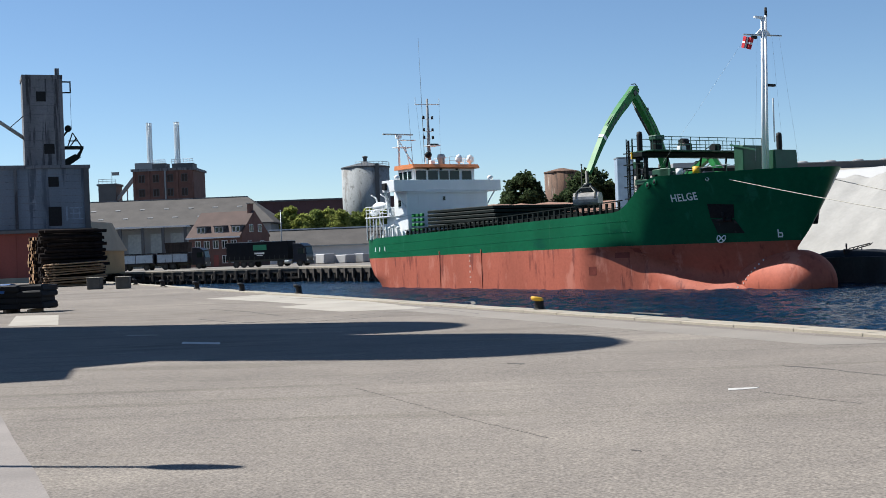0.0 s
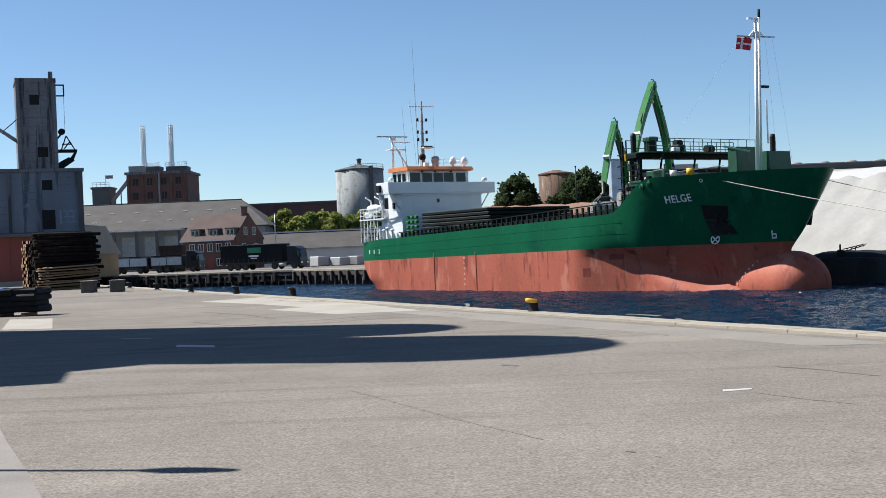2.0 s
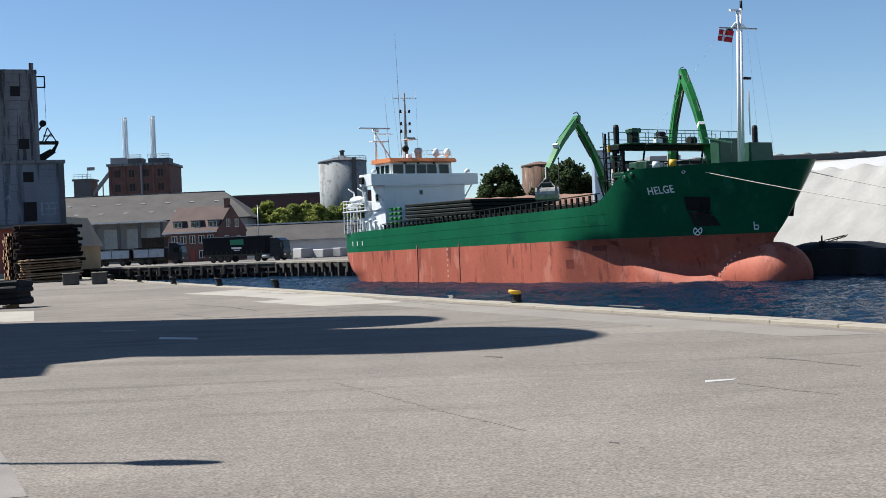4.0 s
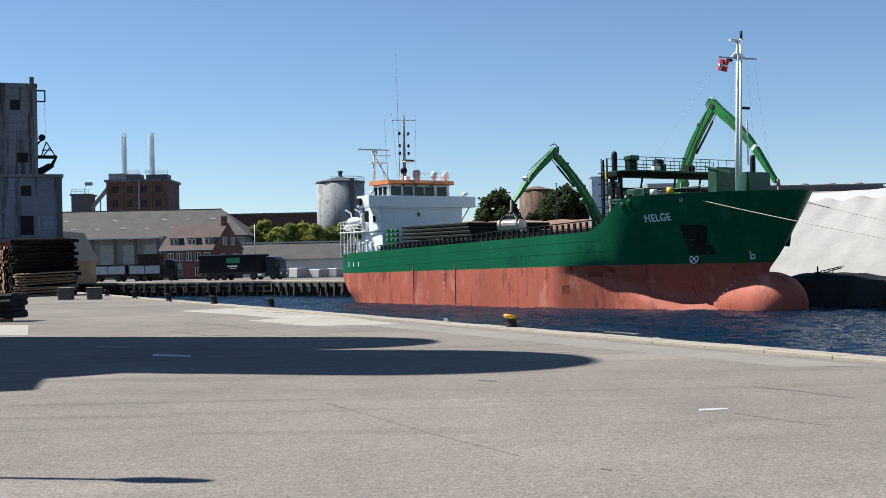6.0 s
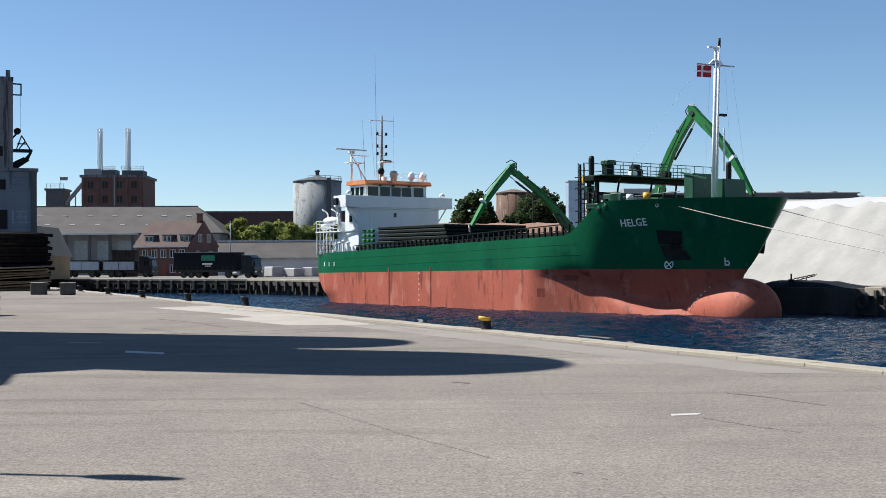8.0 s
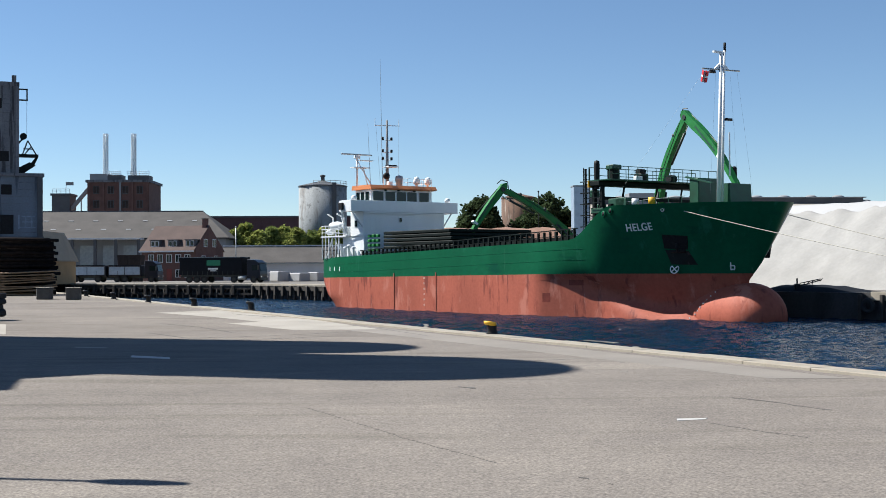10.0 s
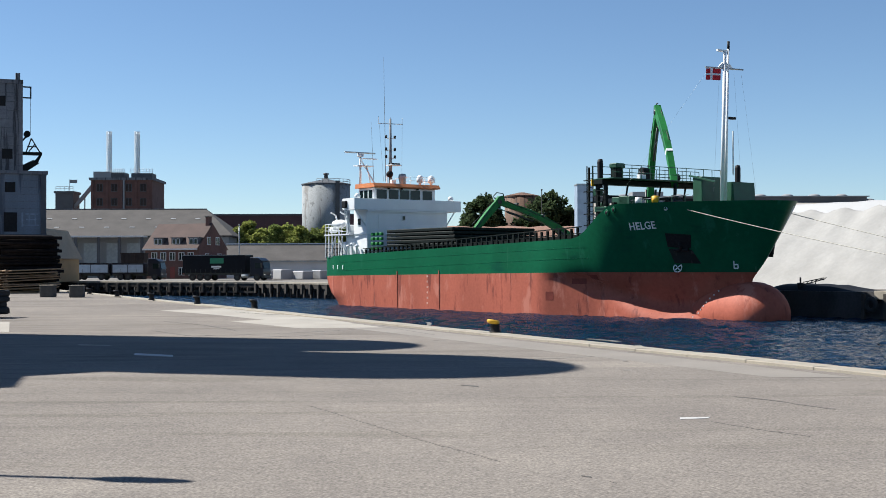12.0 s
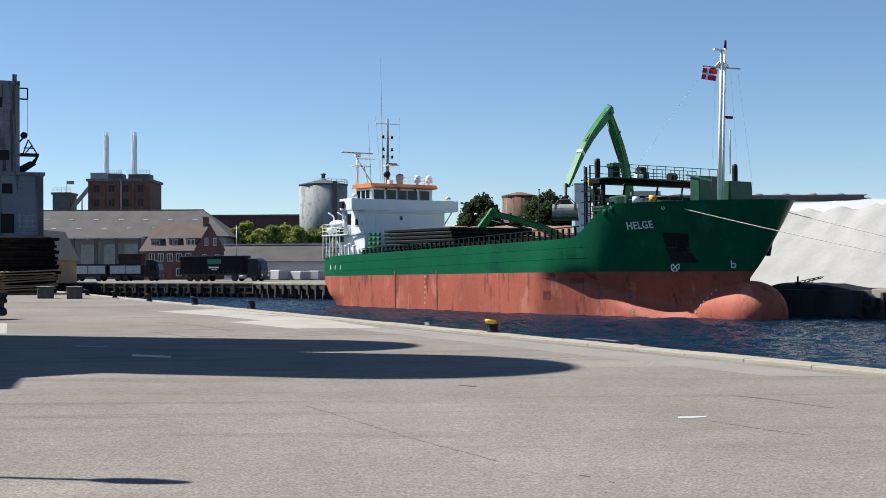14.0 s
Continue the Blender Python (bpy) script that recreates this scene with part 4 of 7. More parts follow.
    for k in range(2):
        bm = bmesh.new()
        prev = None
        for i in range(79):
            st = 2.0 + i * 0.5
            z = deck_line(min(st, 39.5)) - 0.72 - k * 0.85
            ring = [bm.verts.new((st, -half_breadth(st, z + dz) - off, z + dz)) for dz, off in ((-0.03, -0.02), (-0.025, 0.012), (0.025, 0.012), (0.03, -0.02))]
            if prev:
                for j in range(3):
                    bm.faces.new((prev[j], ring[j], ring[j + 1], prev[j + 1]))
            prev = ring
        bmesh.ops.recalc_face_normals(bm, faces=bm.faces[:])
        part("plate_seam", bm, HULL_GREEN, ship)
    # the name, set letter by letter along the curved side
    cu = bpy.data.curves.new("ship_name", "FONT")
    cu.body = "HELGE"
    cu.size, cu.extrude, cu.space_character, cu.offset = 1.0, 0.012, 1.1, 0.018
    tmp = bpy.data.objects.new("ship_name_text", cu)
    scene.collection.objects.link(tmp)
    dg = bpy.context.evaluated_depsgraph_get()
    me = bpy.data.meshes.new_from_object(tmp.evaluated_get(dg))
    bpy.data.objects.remove(tmp)
    xs = [v.co.x for v in me.vertices]
    ys = [v.co.y for v in me.vertices]
    w, h = max(xs) - min(xs), max(ys) - min(ys)
    for v in me.vertices:
        s = NAME_S[0] + (v.co.x - min(xs)) / w * (NAME_S[1] - NAME_S[0])
        z = NAME_Z + (v.co.y - min(ys)) / h * 0.58 + 0.03 * (s - NAME_S[0]) + 0.0
        s += (z - NAME_Z) * 0.12
        v.co = (s, -half_breadth(s, z) - 0.03 - v.co.z, z)
    me.materials.append(WHITE_LETTER)
    ob = new("ship_name", me)
    ob.parent = ship
    tagged(ob, "white letters reading HELGE")


NAME_S, NAME_Z = (45.35, 47.7), 6.72
ship_bow()
# the gantry, its ladder and boxes stand within the bulwark
for ob in ship.children:
    if ob.name.split(".")[0] in ("forward_gantry", "ladder_tower", "control_box", "vent_post"):
        ob.matrix_basis = Matrix.Translation((-1.0, 1.0, 0)) @ ob.matrix_basis


def mooring_line(p, q, sag):
    cu = bpy.data.curves.new("mooring_rope", "CURVE")
    cu.dimensions, cu.bevel_depth, cu.bevel_resolution = "3D", 0.027, 1
    sp = cu.splines.new("POLY")
    sp.points.add(16)
    for i in range(17):
        u = i / 16
        v = Vector(p).lerp(Vector(q), u)
        sp.points[i].co = (v.x, v.y, v.z - sag * 4 * u * (1 - u), 1)
    cu.materials.append(ROPE)
    ob = new("mooring_rope", cu)
    return tagged(ob, "pale mooring rope from the ship's bow", "rope", "mooring ropes")


bow1 = SHIP @ Vector((50.9, -half_breadth(50.9, 8.1) - 0.05, 8.1))
bow2 = SHIP @ Vector((54.6, 2.2, 7.9))
mooring_line(bow1, (37.0, 66.0, 0.5), 0.25)
mooring_line(bow2, (43.0, 72.0, 0.6), 0.25)


# ---- the two material handlers on the ship's quay ----
def handler(name, x, y, lb, ls, foot_r, foot_z, arch, bend_k, thick):
    """A material handler: undercarriage and base stand still; upper, boom, stick and grab are keyed. The arm points along local +x."""
    th = thing(name, pose(x, y, 0), "bright green material handler with a long arm and clamshell grab", "crane", "quay cranes")
    base = part("undercarriage", B(-2.2, 2.2, -1.6, 1.6, 0.55, 1.15, bevel=0.1), CRANE_DARK, th)
    for sx in (-1.7, 1.7):
        for sy in (-1.75, 1.75):
            part("outrigger_pad", B(sx - 0.5, sx + 0.5, sy - 0.35, sy + 0.35, 0.0, 0.6, bevel=0.08), CRANE_DARK, base)
    part("slew_column", lathe(((0, 1.1), (1.0, 1.1), (0.9, 1.9), (0, 1.9)), 20), CRANE_GREEN, th)
    up = part("upper_carriage", B(-3.2, 1.0, -1.4, 1.4, 1.9, 2.5, bevel=0.1), CRANE_GREEN, th, "green upper carriage")
    part("engine_cover", B(-3.1, -0.6, -1.3, 1.3, 2.5, 3.9, bevel=0.2), CRANE_GREEN, up)
    part("counterweight", B(-3.7, -3.1, -1.35, 1.35, 1.95, 3.6, bevel=0.15), CRANE_DARK, up)
    cab = part("cab", B(0.1, 1.7, 0.55, 1.75, 2.5, 4.2, bevel=0.12), CRANE_GREEN, up)
    part("cab_glass", B(1.70, 1.73, 0.65, 1.65, 2.8, 4.05), GLASS, cab)
    part("boom_lug", B(foot_r - 0.5, foot_r + 0.3, -0.45, 0.45, 2.5, foot_z + 0.2, bevel=0.08), CRANE_GREEN, up)
    bm = bmesh.new()
    outline_top, outline_bot = [], []
    n = 14
    for i in range(n + 1):
        u = i / n
        bow = arch * lb * math.sin(math.pi * u ** 1.25)
        half = thick * (lerp(0.28, 0.42, sm(u * 2.5)) if u < 0.4 else lerp(0.42, 0.3, (u - 0.4) / 0.6))
        outline_top.append((u * lb, bow + half))
        outline_bot.append((u * lb, bow - half))
    prism(bm, outline_top + outline_bot[::-1], -0.26, 0.26)
    boom = part("boom", bm, CRANE_GREEN, th, "bright green steel boom")
    for yy in (-0.42, 0.42):
        bmc = T((1.2, yy, -0.35), (0.45 * lb, yy, arch * lb * 0.85 - 0.2), 0.11, n=10)
        part("lift_cylinder", bmc, CRANE_DARK, boom)
        part("hydraulic_hose", T((0.45 * lb, yy * 0.6, arch * lb * 0.9 + 0.42 * thick), (0.95 * lb, yy * 0.6, 0.42), 0.04, n=6), CRANE_DARK, boom)
    for u in (0.12, 0.45, 0.72):
        zz = arch * lb * math.sin(math.pi * u ** 1.25)
        part("boom_seam", B(u * lb - 0.03, u * lb + 0.03, -0.27, 0.27, zz - 0.36, zz + 0.36), SHIP_GREEN, boom)
    part("stick_cylinder", T((0.66 * lb, 0, arch * lb * 0.8 - 0.5), (0.9 * lb, 0, arch * lb * 0.2 - 0.55), 0.11, n=10), CRANE_DARK, boom)
    part("cylinder_rod", T((0.89 * lb, 0, arch * lb * 0.22 - 0.55), (1.0 * lb, 0, -0.55), 0.06, n=8), CHROME, boom)
    for u in (0.3, 0.6, 0.85):
        part("hose_clamp", B(u * lb - 0.12, u * lb + 0.12, -0.3, 0.3, arch * lb * math.sin(math.pi * u ** 1.25) + 0.15, arch * lb * math.sin(math.pi * u ** 1.25) + 0.45, bevel=0.04), CRANE_DARK, boom)
    bm = T((lb - 0.6, 0, 0.35), (lb - 0.1, 0, 0.95), 0.045, n=6)
    tube(bm, (lb - 0.1, 0, 0.95), (lb + 0.55, 0, 0.75), 0.045, n=6)
    tube(bm, (lb + 0.55, 0, 0.75), (lb + 0.75, 0, 0.2), 0.045, n=6)
    part("hose_loop", bm, CRANE_DARK, boom)
    bm = bmesh.new()
    top = [(-0.75, 0.08), (-0.45, 0.34), (0.5, 0.34), (0.2 * ls, 0.33), (0.35 * ls, 0.3), (0.5 * ls, 0.25), (0.65 * ls, 0.17), (0.8 * ls, 0.06), (0.9 * ls, -0.02), (ls, -0.06)]
    bot = [(ls, -0.26), (0.88 * ls, -0.28), (0.75 * ls, -0.25), (0.6 * ls, -0.22), (0.45 * ls, -0.21), (0.3 * ls, -0.22), (0.15 * ls, -0.27), (-0.45, -0.22)]
    bend = [(x, z * 1.3 * thick + bend_k * ls * math.sin(math.pi * max(0.0, x) / ls)) for x, z in top + bot]
    prism(bm, bend, -0.26, 0.26)
    stick = part("stick", bm, CRANE_GREEN, th, "bright green tapering stick")
    part("logo_bar", B(0.18 * ls, 0.55 * ls, 0.262, 0.27, 0.22, 0.42), SHIP_GREEN, stick)
    part("logo_bar", B(0.18 * ls, 0.55 * ls, -0.27, -0.262, 0.22, 0.42), SHIP_GREEN, stick)
    part("white_band", B(0.60 * ls, 0.63 * ls, -0.27, 0.27, 0.1, 0.64), SHIP_WHITE, stick)
    part("hydraulic_hose", T((0.3, 0.15, 0.5), (0.5 * ls, 0.1, 0.79), 0.035, n=6), CRANE_DARK, stick)
    part("pin_boss", T((0, -0.34, 0), (0, 0.34, 0), 0.22, n=14), CRANE_DARK, stick)
    grab = part("grab", lathe(((0, 0.1), (0.14, 0.1), (0.14, -0.9), (0.32, -0.95), (0.32, -1.25), (0, -1.25)), 12), CRANE_DARK, th, "worn steel clamshell grab on a swivel")
    part("grab_frame", B(-0.55, 0.55, -0.5, 0.5, -1.75, -1.25, bevel=0.1), CRANE_DARK, grab)
    for sgn in (-1, 1):
        bm = bmesh.new()
        arc = [(sgn * 0.03, -1.72), (sgn * 0.55, -1.72)]
        arc += [(sgn * (0.55 + 0.62 * math.sin(a)), -2.32 + 0.6 * math.cos(a)) for a in (0.35, 0.75, 1.15, 1.55, 1.95, 2.3)]
        arc += [(sgn * 0.45, -2.85), (sgn * 0.03, -2.95)]
        prism(bm, arc, -1.05, 1.05)
        part("grab_shell", bm, GRAB_STEEL, grab, "scraped pale steel bucket shell")
        for yy in (-0.8, 0.8):
            part("shell_rib", P([(sgn * 0.45, -1.68), (sgn * 1.0, -1.78), (sgn * 1.22, -2.2), (sgn * 1.12, -2.24), (sgn * 0.92, -1.9)], yy - 0.06, yy + 0.06), CRANE_DARK, grab)
            part("grab_arm", T((sgn * 0.2, yy * 0.3, -1.15), (sgn * 0.85, yy, -1.75), 0.09, n=6), CRANE_DARK, grab)
        part("cutting_lip", B(min(sgn * 0.03, sgn * 0.5), max(sgn * 0.03, sgn * 0.5), -1.08, 1.08, -3.0, -2.86), CRANE_DARK, grab)
    return th, up, boom, stick, grab


CRANES = (handler("material_handler", 22.29, 113.5, 13.1, 9.5, 1.4, 3.0, 0.085, 0.04, 1.0), handler("material_handler", 19.93, 122.72, 12.0, 7.0, 0.7, 3.0, 0.05, 0.02, 0.8))

# ---- salt on the ship's quay ----
U2, N2 = Vector((0.552, -0.834)), Vector((0.834, 0.552))
QO = Vector((-3.3, 136.0))


def on_quay(s, lat, z=0.0):
    p = QO + U2 * s + N2 * lat
    return Vector((p.x, p.y, z))


def heap(name, s0, s1, l0, l1, crest, h0, label, material, seed, rough):
    """A long loose heap along the quay; crest: where its ridge lies between l0 and l1, h0: height along it."""
    bm = bmesh.new()
    ns, nl = 190, 64
    rows = []
    for i in range(ns + 1):
        s = lerp(s0, s1, i / ns)
        row = []
        foot = l0 + (5.5 * (1 - sm((s - 36) / 12)) if l0 < 10 else 0)
        for j in range(nl + 1):
            l = lerp(foot, l1, j / nl)
            c = crest + 1.2 * noise.noise((s * 0.12, seed, 0))
            rise = (l - foot) / (c - foot) if l < c else (l1 - l) / (l1 - c)
            rise = max(0, rise)
            e0, e1 = (s - s0) / 9.5, (s1 - s) / 9.5
            k = max(0.0, min(1.0, rise, e0, e1))
            k = k - 0.12 * max(0, k - 0.85) ** 1.0 * 5 * (k - 0.85)
            hh = h0 + min(1, rough) * (0.6 * noise.noise((s * 0.09, seed + 3, 0)) + 0.2 * noise.noise((s * 0.4, seed + 9, 0)))
            z = hh * k
            edge = min(1, k * 6)
            z += rough * edge * (0.22 * noise.noise((s * 0.5, l * 0.18, seed)) + 0.12 * noise.noise((s * 1.6 + l * 0.3, l * 0.5, seed)) + 0.05 * noise.noise((s * 4, l * 3, seed)))
            row.append(bm.verts.new(on_quay(s, l, max(z, 0) - (0.03 if k <= 0 else 0))))
        rows.append(row)
    for i in range(ns):
        for j in range(nl):
            f = bm.faces.new((rows[i][j], rows[i + 1][j], rows[i + 1][j + 1], rows[i][j + 1]))
            f.smooth = True
    bmesh.ops.recalc_face_normals(bm, faces=bm.faces[:])
    return solo(name, bm, material, pose(0, 0, 0), label, "salt heap", kind="stuff")


heap("salt_heap", 20, 125, 18.0, 36, 26.5, 7.45, "loose heap of white road salt on the quay", SALT, 2.0, 1.1)
heap("salt_heap_covered", 8, 135, 26, 64, 40, 8.95, "high white salt heap under a smooth cover sheet", SALT_SHEET, 7.0, 0.15)

# tyres and coping on the ship's quay
ship_quay = thing("quay_coping_ship", pose(0, 0, 0), "pale concrete coping along the ship's quay", "coping", kind="structure")
cop = None
for i in range(31):
    s = 58.3 + i * 1.52
    if cop is None:
        cop = mesh_from(B(0, 1.5, -0.3, 0.5, -0.55, 0.10, bevel=0.03), "coping_block", CONCRETE)
    ob = new("coping_block", cop)
    ob.parent = ship_quay
    p = on_quay(s, 7.55)
    ob.matrix_basis = pose(p.x, p.y, 0, 0, 0, -56.5)


def dark_mound():
    """A low dark mound at the quay's edge, with a post and a tilted lattice frame."""
    bm = bmesh.new()
    rows = []
    for i in range(33):
        u = i / 32
        row = []
        for j in range(9):
            v = j / 8
            k = min(1, u * 5, (1 - u) * 3.2) * math.sin(math.pi * v) ** 0.5
            row.append(bm.verts.new(on_quay(lerp(46.0, 57.5, u), lerp(7.9, 11.5, v), max(0.0, k * 0.6 * (0.62 + 0.3 * math.sin(u * 3.4) + 0.14 * noise.noise((u * 9, v * 3, 1)))) - 0.02)))
        rows.append(row)
    for i in range(32):
        for j in range(8):
            bm.faces.new((rows[i][j], rows[i + 1][j], rows[i + 1][j + 1], rows[i][j + 1])).smooth = True
    bmesh.ops.recalc_face_normals(bm, faces=bm.faces[:])
    # plain dark surface, sharing the material of the lorry's curtain
    solo("dark_mound", bm, TARP_DARK, pose(0, 0, 0), "low dark mound at the quay edge", "mound")
    t = thing("dark_post", Matrix.Translation(on_quay(50.7, 8.4)), "dark post with a tilted lattice frame", "post")
    part("post", T((0, 0, 0), (0, 0, 1.05), 0.07, n=8), BLACK_IRON, t)
    part("post_foot", B(-0.22, 0.22, -0.2, 0.2, 0, 0.62, bevel=0.05), BLACK_IRON, t)
    for k in range(2):
        part("lattice_chord", T((0.2, 0, 0.45 + 0.2 * k), (1.8, -0.3, 0.9 + 0.1 * k), 0.04, n=5), BLACK_IRON, t)
    for k in range(5):
        x = 0.4 + 0.34 * k
        part("lattice_bar", T((x, -0.05 * k, 0.5 + 0.08 * k), (x + 0.25, -0.05 * k, 0.7 + 0.085 * k), 0.03, n=5), BLACK_IRON, t)
    part("frame_leg", T((1.1, -0.1, 0.0), (1.2, -0.1, 0.8), 0.04, n=5), BLACK_IRON, t)


dark_mound()


def tyre(m):
    bm = bmesh.new()
    R_, r_ = 0.42, 0.19
    rings = []
    for i in range(20):
        a = 2 * math.pi * i / 20
        rings.append([bm.verts.new(((R_ + r_ * math.cos(b)) * math.cos(a), r_ * 0.8 * math.sin(b), (R_ + r_ * math.cos(b)) * math.sin(a))) for b in (2 * math.pi * k / 8 for k in range(8))])
    for i in range(20):
        for k in range(8):
            f = bm.faces.new((rings[i][k], rings[(i + 1) % 20][k], rings[(i + 1) % 20][(k + 1) % 8], rings[i][(k + 1) % 8]))
            f.smooth = True
    return solo("tyre_fender", bm, TYRE, m, "black rubber tyre hung as a fender on the quay wall", "tyre", "quay fenders")


for s in (58.2, 60.6, 63.0, 65.4, 67.8, 70.2):
    p = on_quay(s, 7.05)
    tyre(pose(p.x, p.y, -0.95, 0, 0, -56.5))
for s in (57.5, 59.4, 61.8, 64.2, 66.6, 69.0):
    p = on_quay(s, 7.1)
    solo("fender_post", B(-0.14, 0.14, -0.14, 0.14, -3.2, -0.1, bevel=0.03), TIMBER_DARK, pose(p.x, p.y, 0, 0, 0, -56.5), "dark timber fender post on the quay wall", "post", "fender posts")


# ---- far quay: timber piles, lorries ----
def far_quay():
    d = (E0 - A0).normalized()
    n = Vector((d.y, -d.x))
    L = (E0 - A0).length
    ang = math.degrees(math.atan2(d.y, d.x))
    q = thing("timber_quay_front", pose(A0.x, A0.y, 0, 0, 0, ang), "dark timber pile front of the far quay", "quay front", kind="structure")
    part("deck_edge", B(4, L + 0.2, -1.0, -0.05, -0.24, 0.03, bevel=0.03), CONCRETE, q, "pale worn deck edge")
    part("edge_beam", B(4, L + 0.2, -0.96, -0.1, -0.75, -0.24), TIMBER_DARK, q, "dark timber edge beam")
    part("waler", B(4, L, -1.0, -0.8, -1.5, -1.25), TIMBER_DARK, q)
    pile = mesh_from(T((0, 0, -4), (0, 0, -0.45), 0.17, n=8), "pile", TIMBER_DARK)
    brace = mesh_from(T((0, 0, -1.7), (0.75, 0, -0.5), 0.1, n=6), "pile_brace", TIMBER_DARK)
    k = int(L / 1.15)
    for i in range(4, k):
        for me, nm in ((pile, "pile"), (brace, "pile_brace")):
            ob = new(nm, me)
            ob.parent = q
            ob.matrix_basis = pose(i * 1.15, -0.72, 0)
    d2 = (F0 - E0).normalized()
    ang2 = math.degrees(math.atan2(d2.y, d2.x))
    q2 = thing("concrete_quay_front", pose(E0.x, E0.y, 0, 0, 0, ang2), "pale concrete quay edge on short piles beyond the stern", "quay front", kind="structure")
    L2 = (F0 - E0).length
    part("deck_edge", B(0, L2, -1.0, -0.05, -0.26, 0.04, bevel=0.04), CONCRETE, q2)
    part("edge_beam", B(0, L2, -0.95, -0.1, -0.8, -0.26), TIMBER_DARK, q2)
    block = mesh_from(B(-0.22, 0.22, -0.3, 0.0, -1.5, -0.2, bevel=0.05), "fender_block", TIMBER_DARK)
    for parent, length, start in ((q, L, 5.0), (q2, L2, 0.5)):
        for i in range(int((length - start) / 1.9)):
            ob = new("fender_block", block)
            ob.parent = parent
            ob.matrix_basis = pose(start + i * 1.9, -1.0, 0)
    for i in range(int(L2 / 1.6)):
        ob = new("pile", pile)
        ob.parent = q2
        ob.matrix_basis = pose(0.6 + i * 1.6, -0.7, -0.2)


far_quay()


def wheel(parent, x, y, r=0.5, w=0.32):
    wl = part("wheel", T((0, -w / 2, 0), (0, w / 2, 0), r, n=18), TYRE, parent, at=pose(x, y, r))
    part("rim", T((0, -w / 2 - 0.02, 0), (0, w / 2 + 0.02, 0), r * 0.5, n=12), CRANE_DARK, wl)


def cab_unit(parent, x, paint):
    """A lorry cab whose front is at x, facing +x."""
    bm = bmesh.new()
    prism(bm, [(x - 2.2, 0.75), (x - 0.05, 0.6), (x, 1.3), (x - 0.22, 2.9), (x - 0.9, 3.35), (x - 2.2, 3.45)], -1.2, 1.2)
    bmesh.ops.bevel(bm, geom=bm.edges[:], offset=0.06, segments=1, affect="EDGES")
    cab = part("cab", bm, paint, parent, "glossy dark blue cab")
    part("windscreen", P([(x - 0.02, 1.75), (x - 0.20, 2.75), (x - 0.16, 2.76), (x + 0.03, 1.75)], -1.0, 1.0), GLASS, cab)
    part("side_window", B(x - 1.35, x - 0.4, -1.225, -1.205, 1.8, 2.6), GLASS, cab)
    part("sun_visor", B(x - 0.45, x + 0.05, -1.0, 1.0, 2.86, 2.95), CRANE_DARK, cab)
    part("bumper", B(x - 0.3, x + 0.08, -1.2, 1.2, 0.35, 0.75, bevel=0.06), CRANE_DARK, cab)
    for yy in (-0.9, 0.9):
        part("headlight", B(x + 0.05, x + 0.1, yy - 0.18, yy + 0.18, 0.8, 1.0), CHROME, cab)
    part("mirror", B(x - 0.3, x - 0.15, -1.5, -1.25, 1.9, 2.6, bevel=0.03), CRANE_DARK, cab)


def curtain_truck():
    t = thing("articulated_lorry", pose(-32.4, 190.8, 0, 0, 0, -22), "dark curtain-sided articulated lorry parked on the far quay", "lorry")
    box_ = part("trailer_body", B(0, 10.6, -1.25, 1.25, 1.15, 3.75, bevel=0.04), TARP_DARK, t, "dark curtain-sided trailer body")
    part("trailer_frame", B(0.2, 10.4, -1.1, 1.1, 0.85, 1.15), CRANE_DARK, t)
    part("top_rail", B(-0.02, 10.62, -1.28, 1.28, 3.75, 3.83), GREY_STEEL, box_)
    part("sign_panel", B(4.7, 7.0, -1.275, -1.253, 2.55, 3.35), SIGN_GREEN, box_, "green sign panel")
    part("logo_bar", B(4.9, 6.6, -1.275, -1.253, 1.95, 2.2), WHITE_LETTER, box_)
    part("logo_bar", B(5.3, 6.3, -1.275, -1.253, 1.7, 1.82), WHITE_LETTER, box_)
    for i in range(12):
        part("curtain_strap", B(0.5 + i * 0.86, 0.56 + i * 0.86, -1.27, -1.253, 1.0, 1.7), CRANE_DARK, box_)
    part("tail_lamp", B(-0.04, 0.02, -1.2, -0.7, 0.9, 1.1), RED_PAINT, box_)
    part("tractor_frame", B(8.4, 13.0, -0.6, 0.6, 0.6, 0.9), CRANE_DARK, t)
    part("fuel_tank", T((10.0, -1.0, 0.7), (11.2, -1.0, 0.7), 0.32, n=12), GREY_STEEL, t)
    cab_unit(t, 13.6, TRUCK_BLUE)
    for x in (1.6, 2.9, 4.2, 9.2, 12.5):
        for y in (-1.05, 1.05):
            wheel(t, x, y)


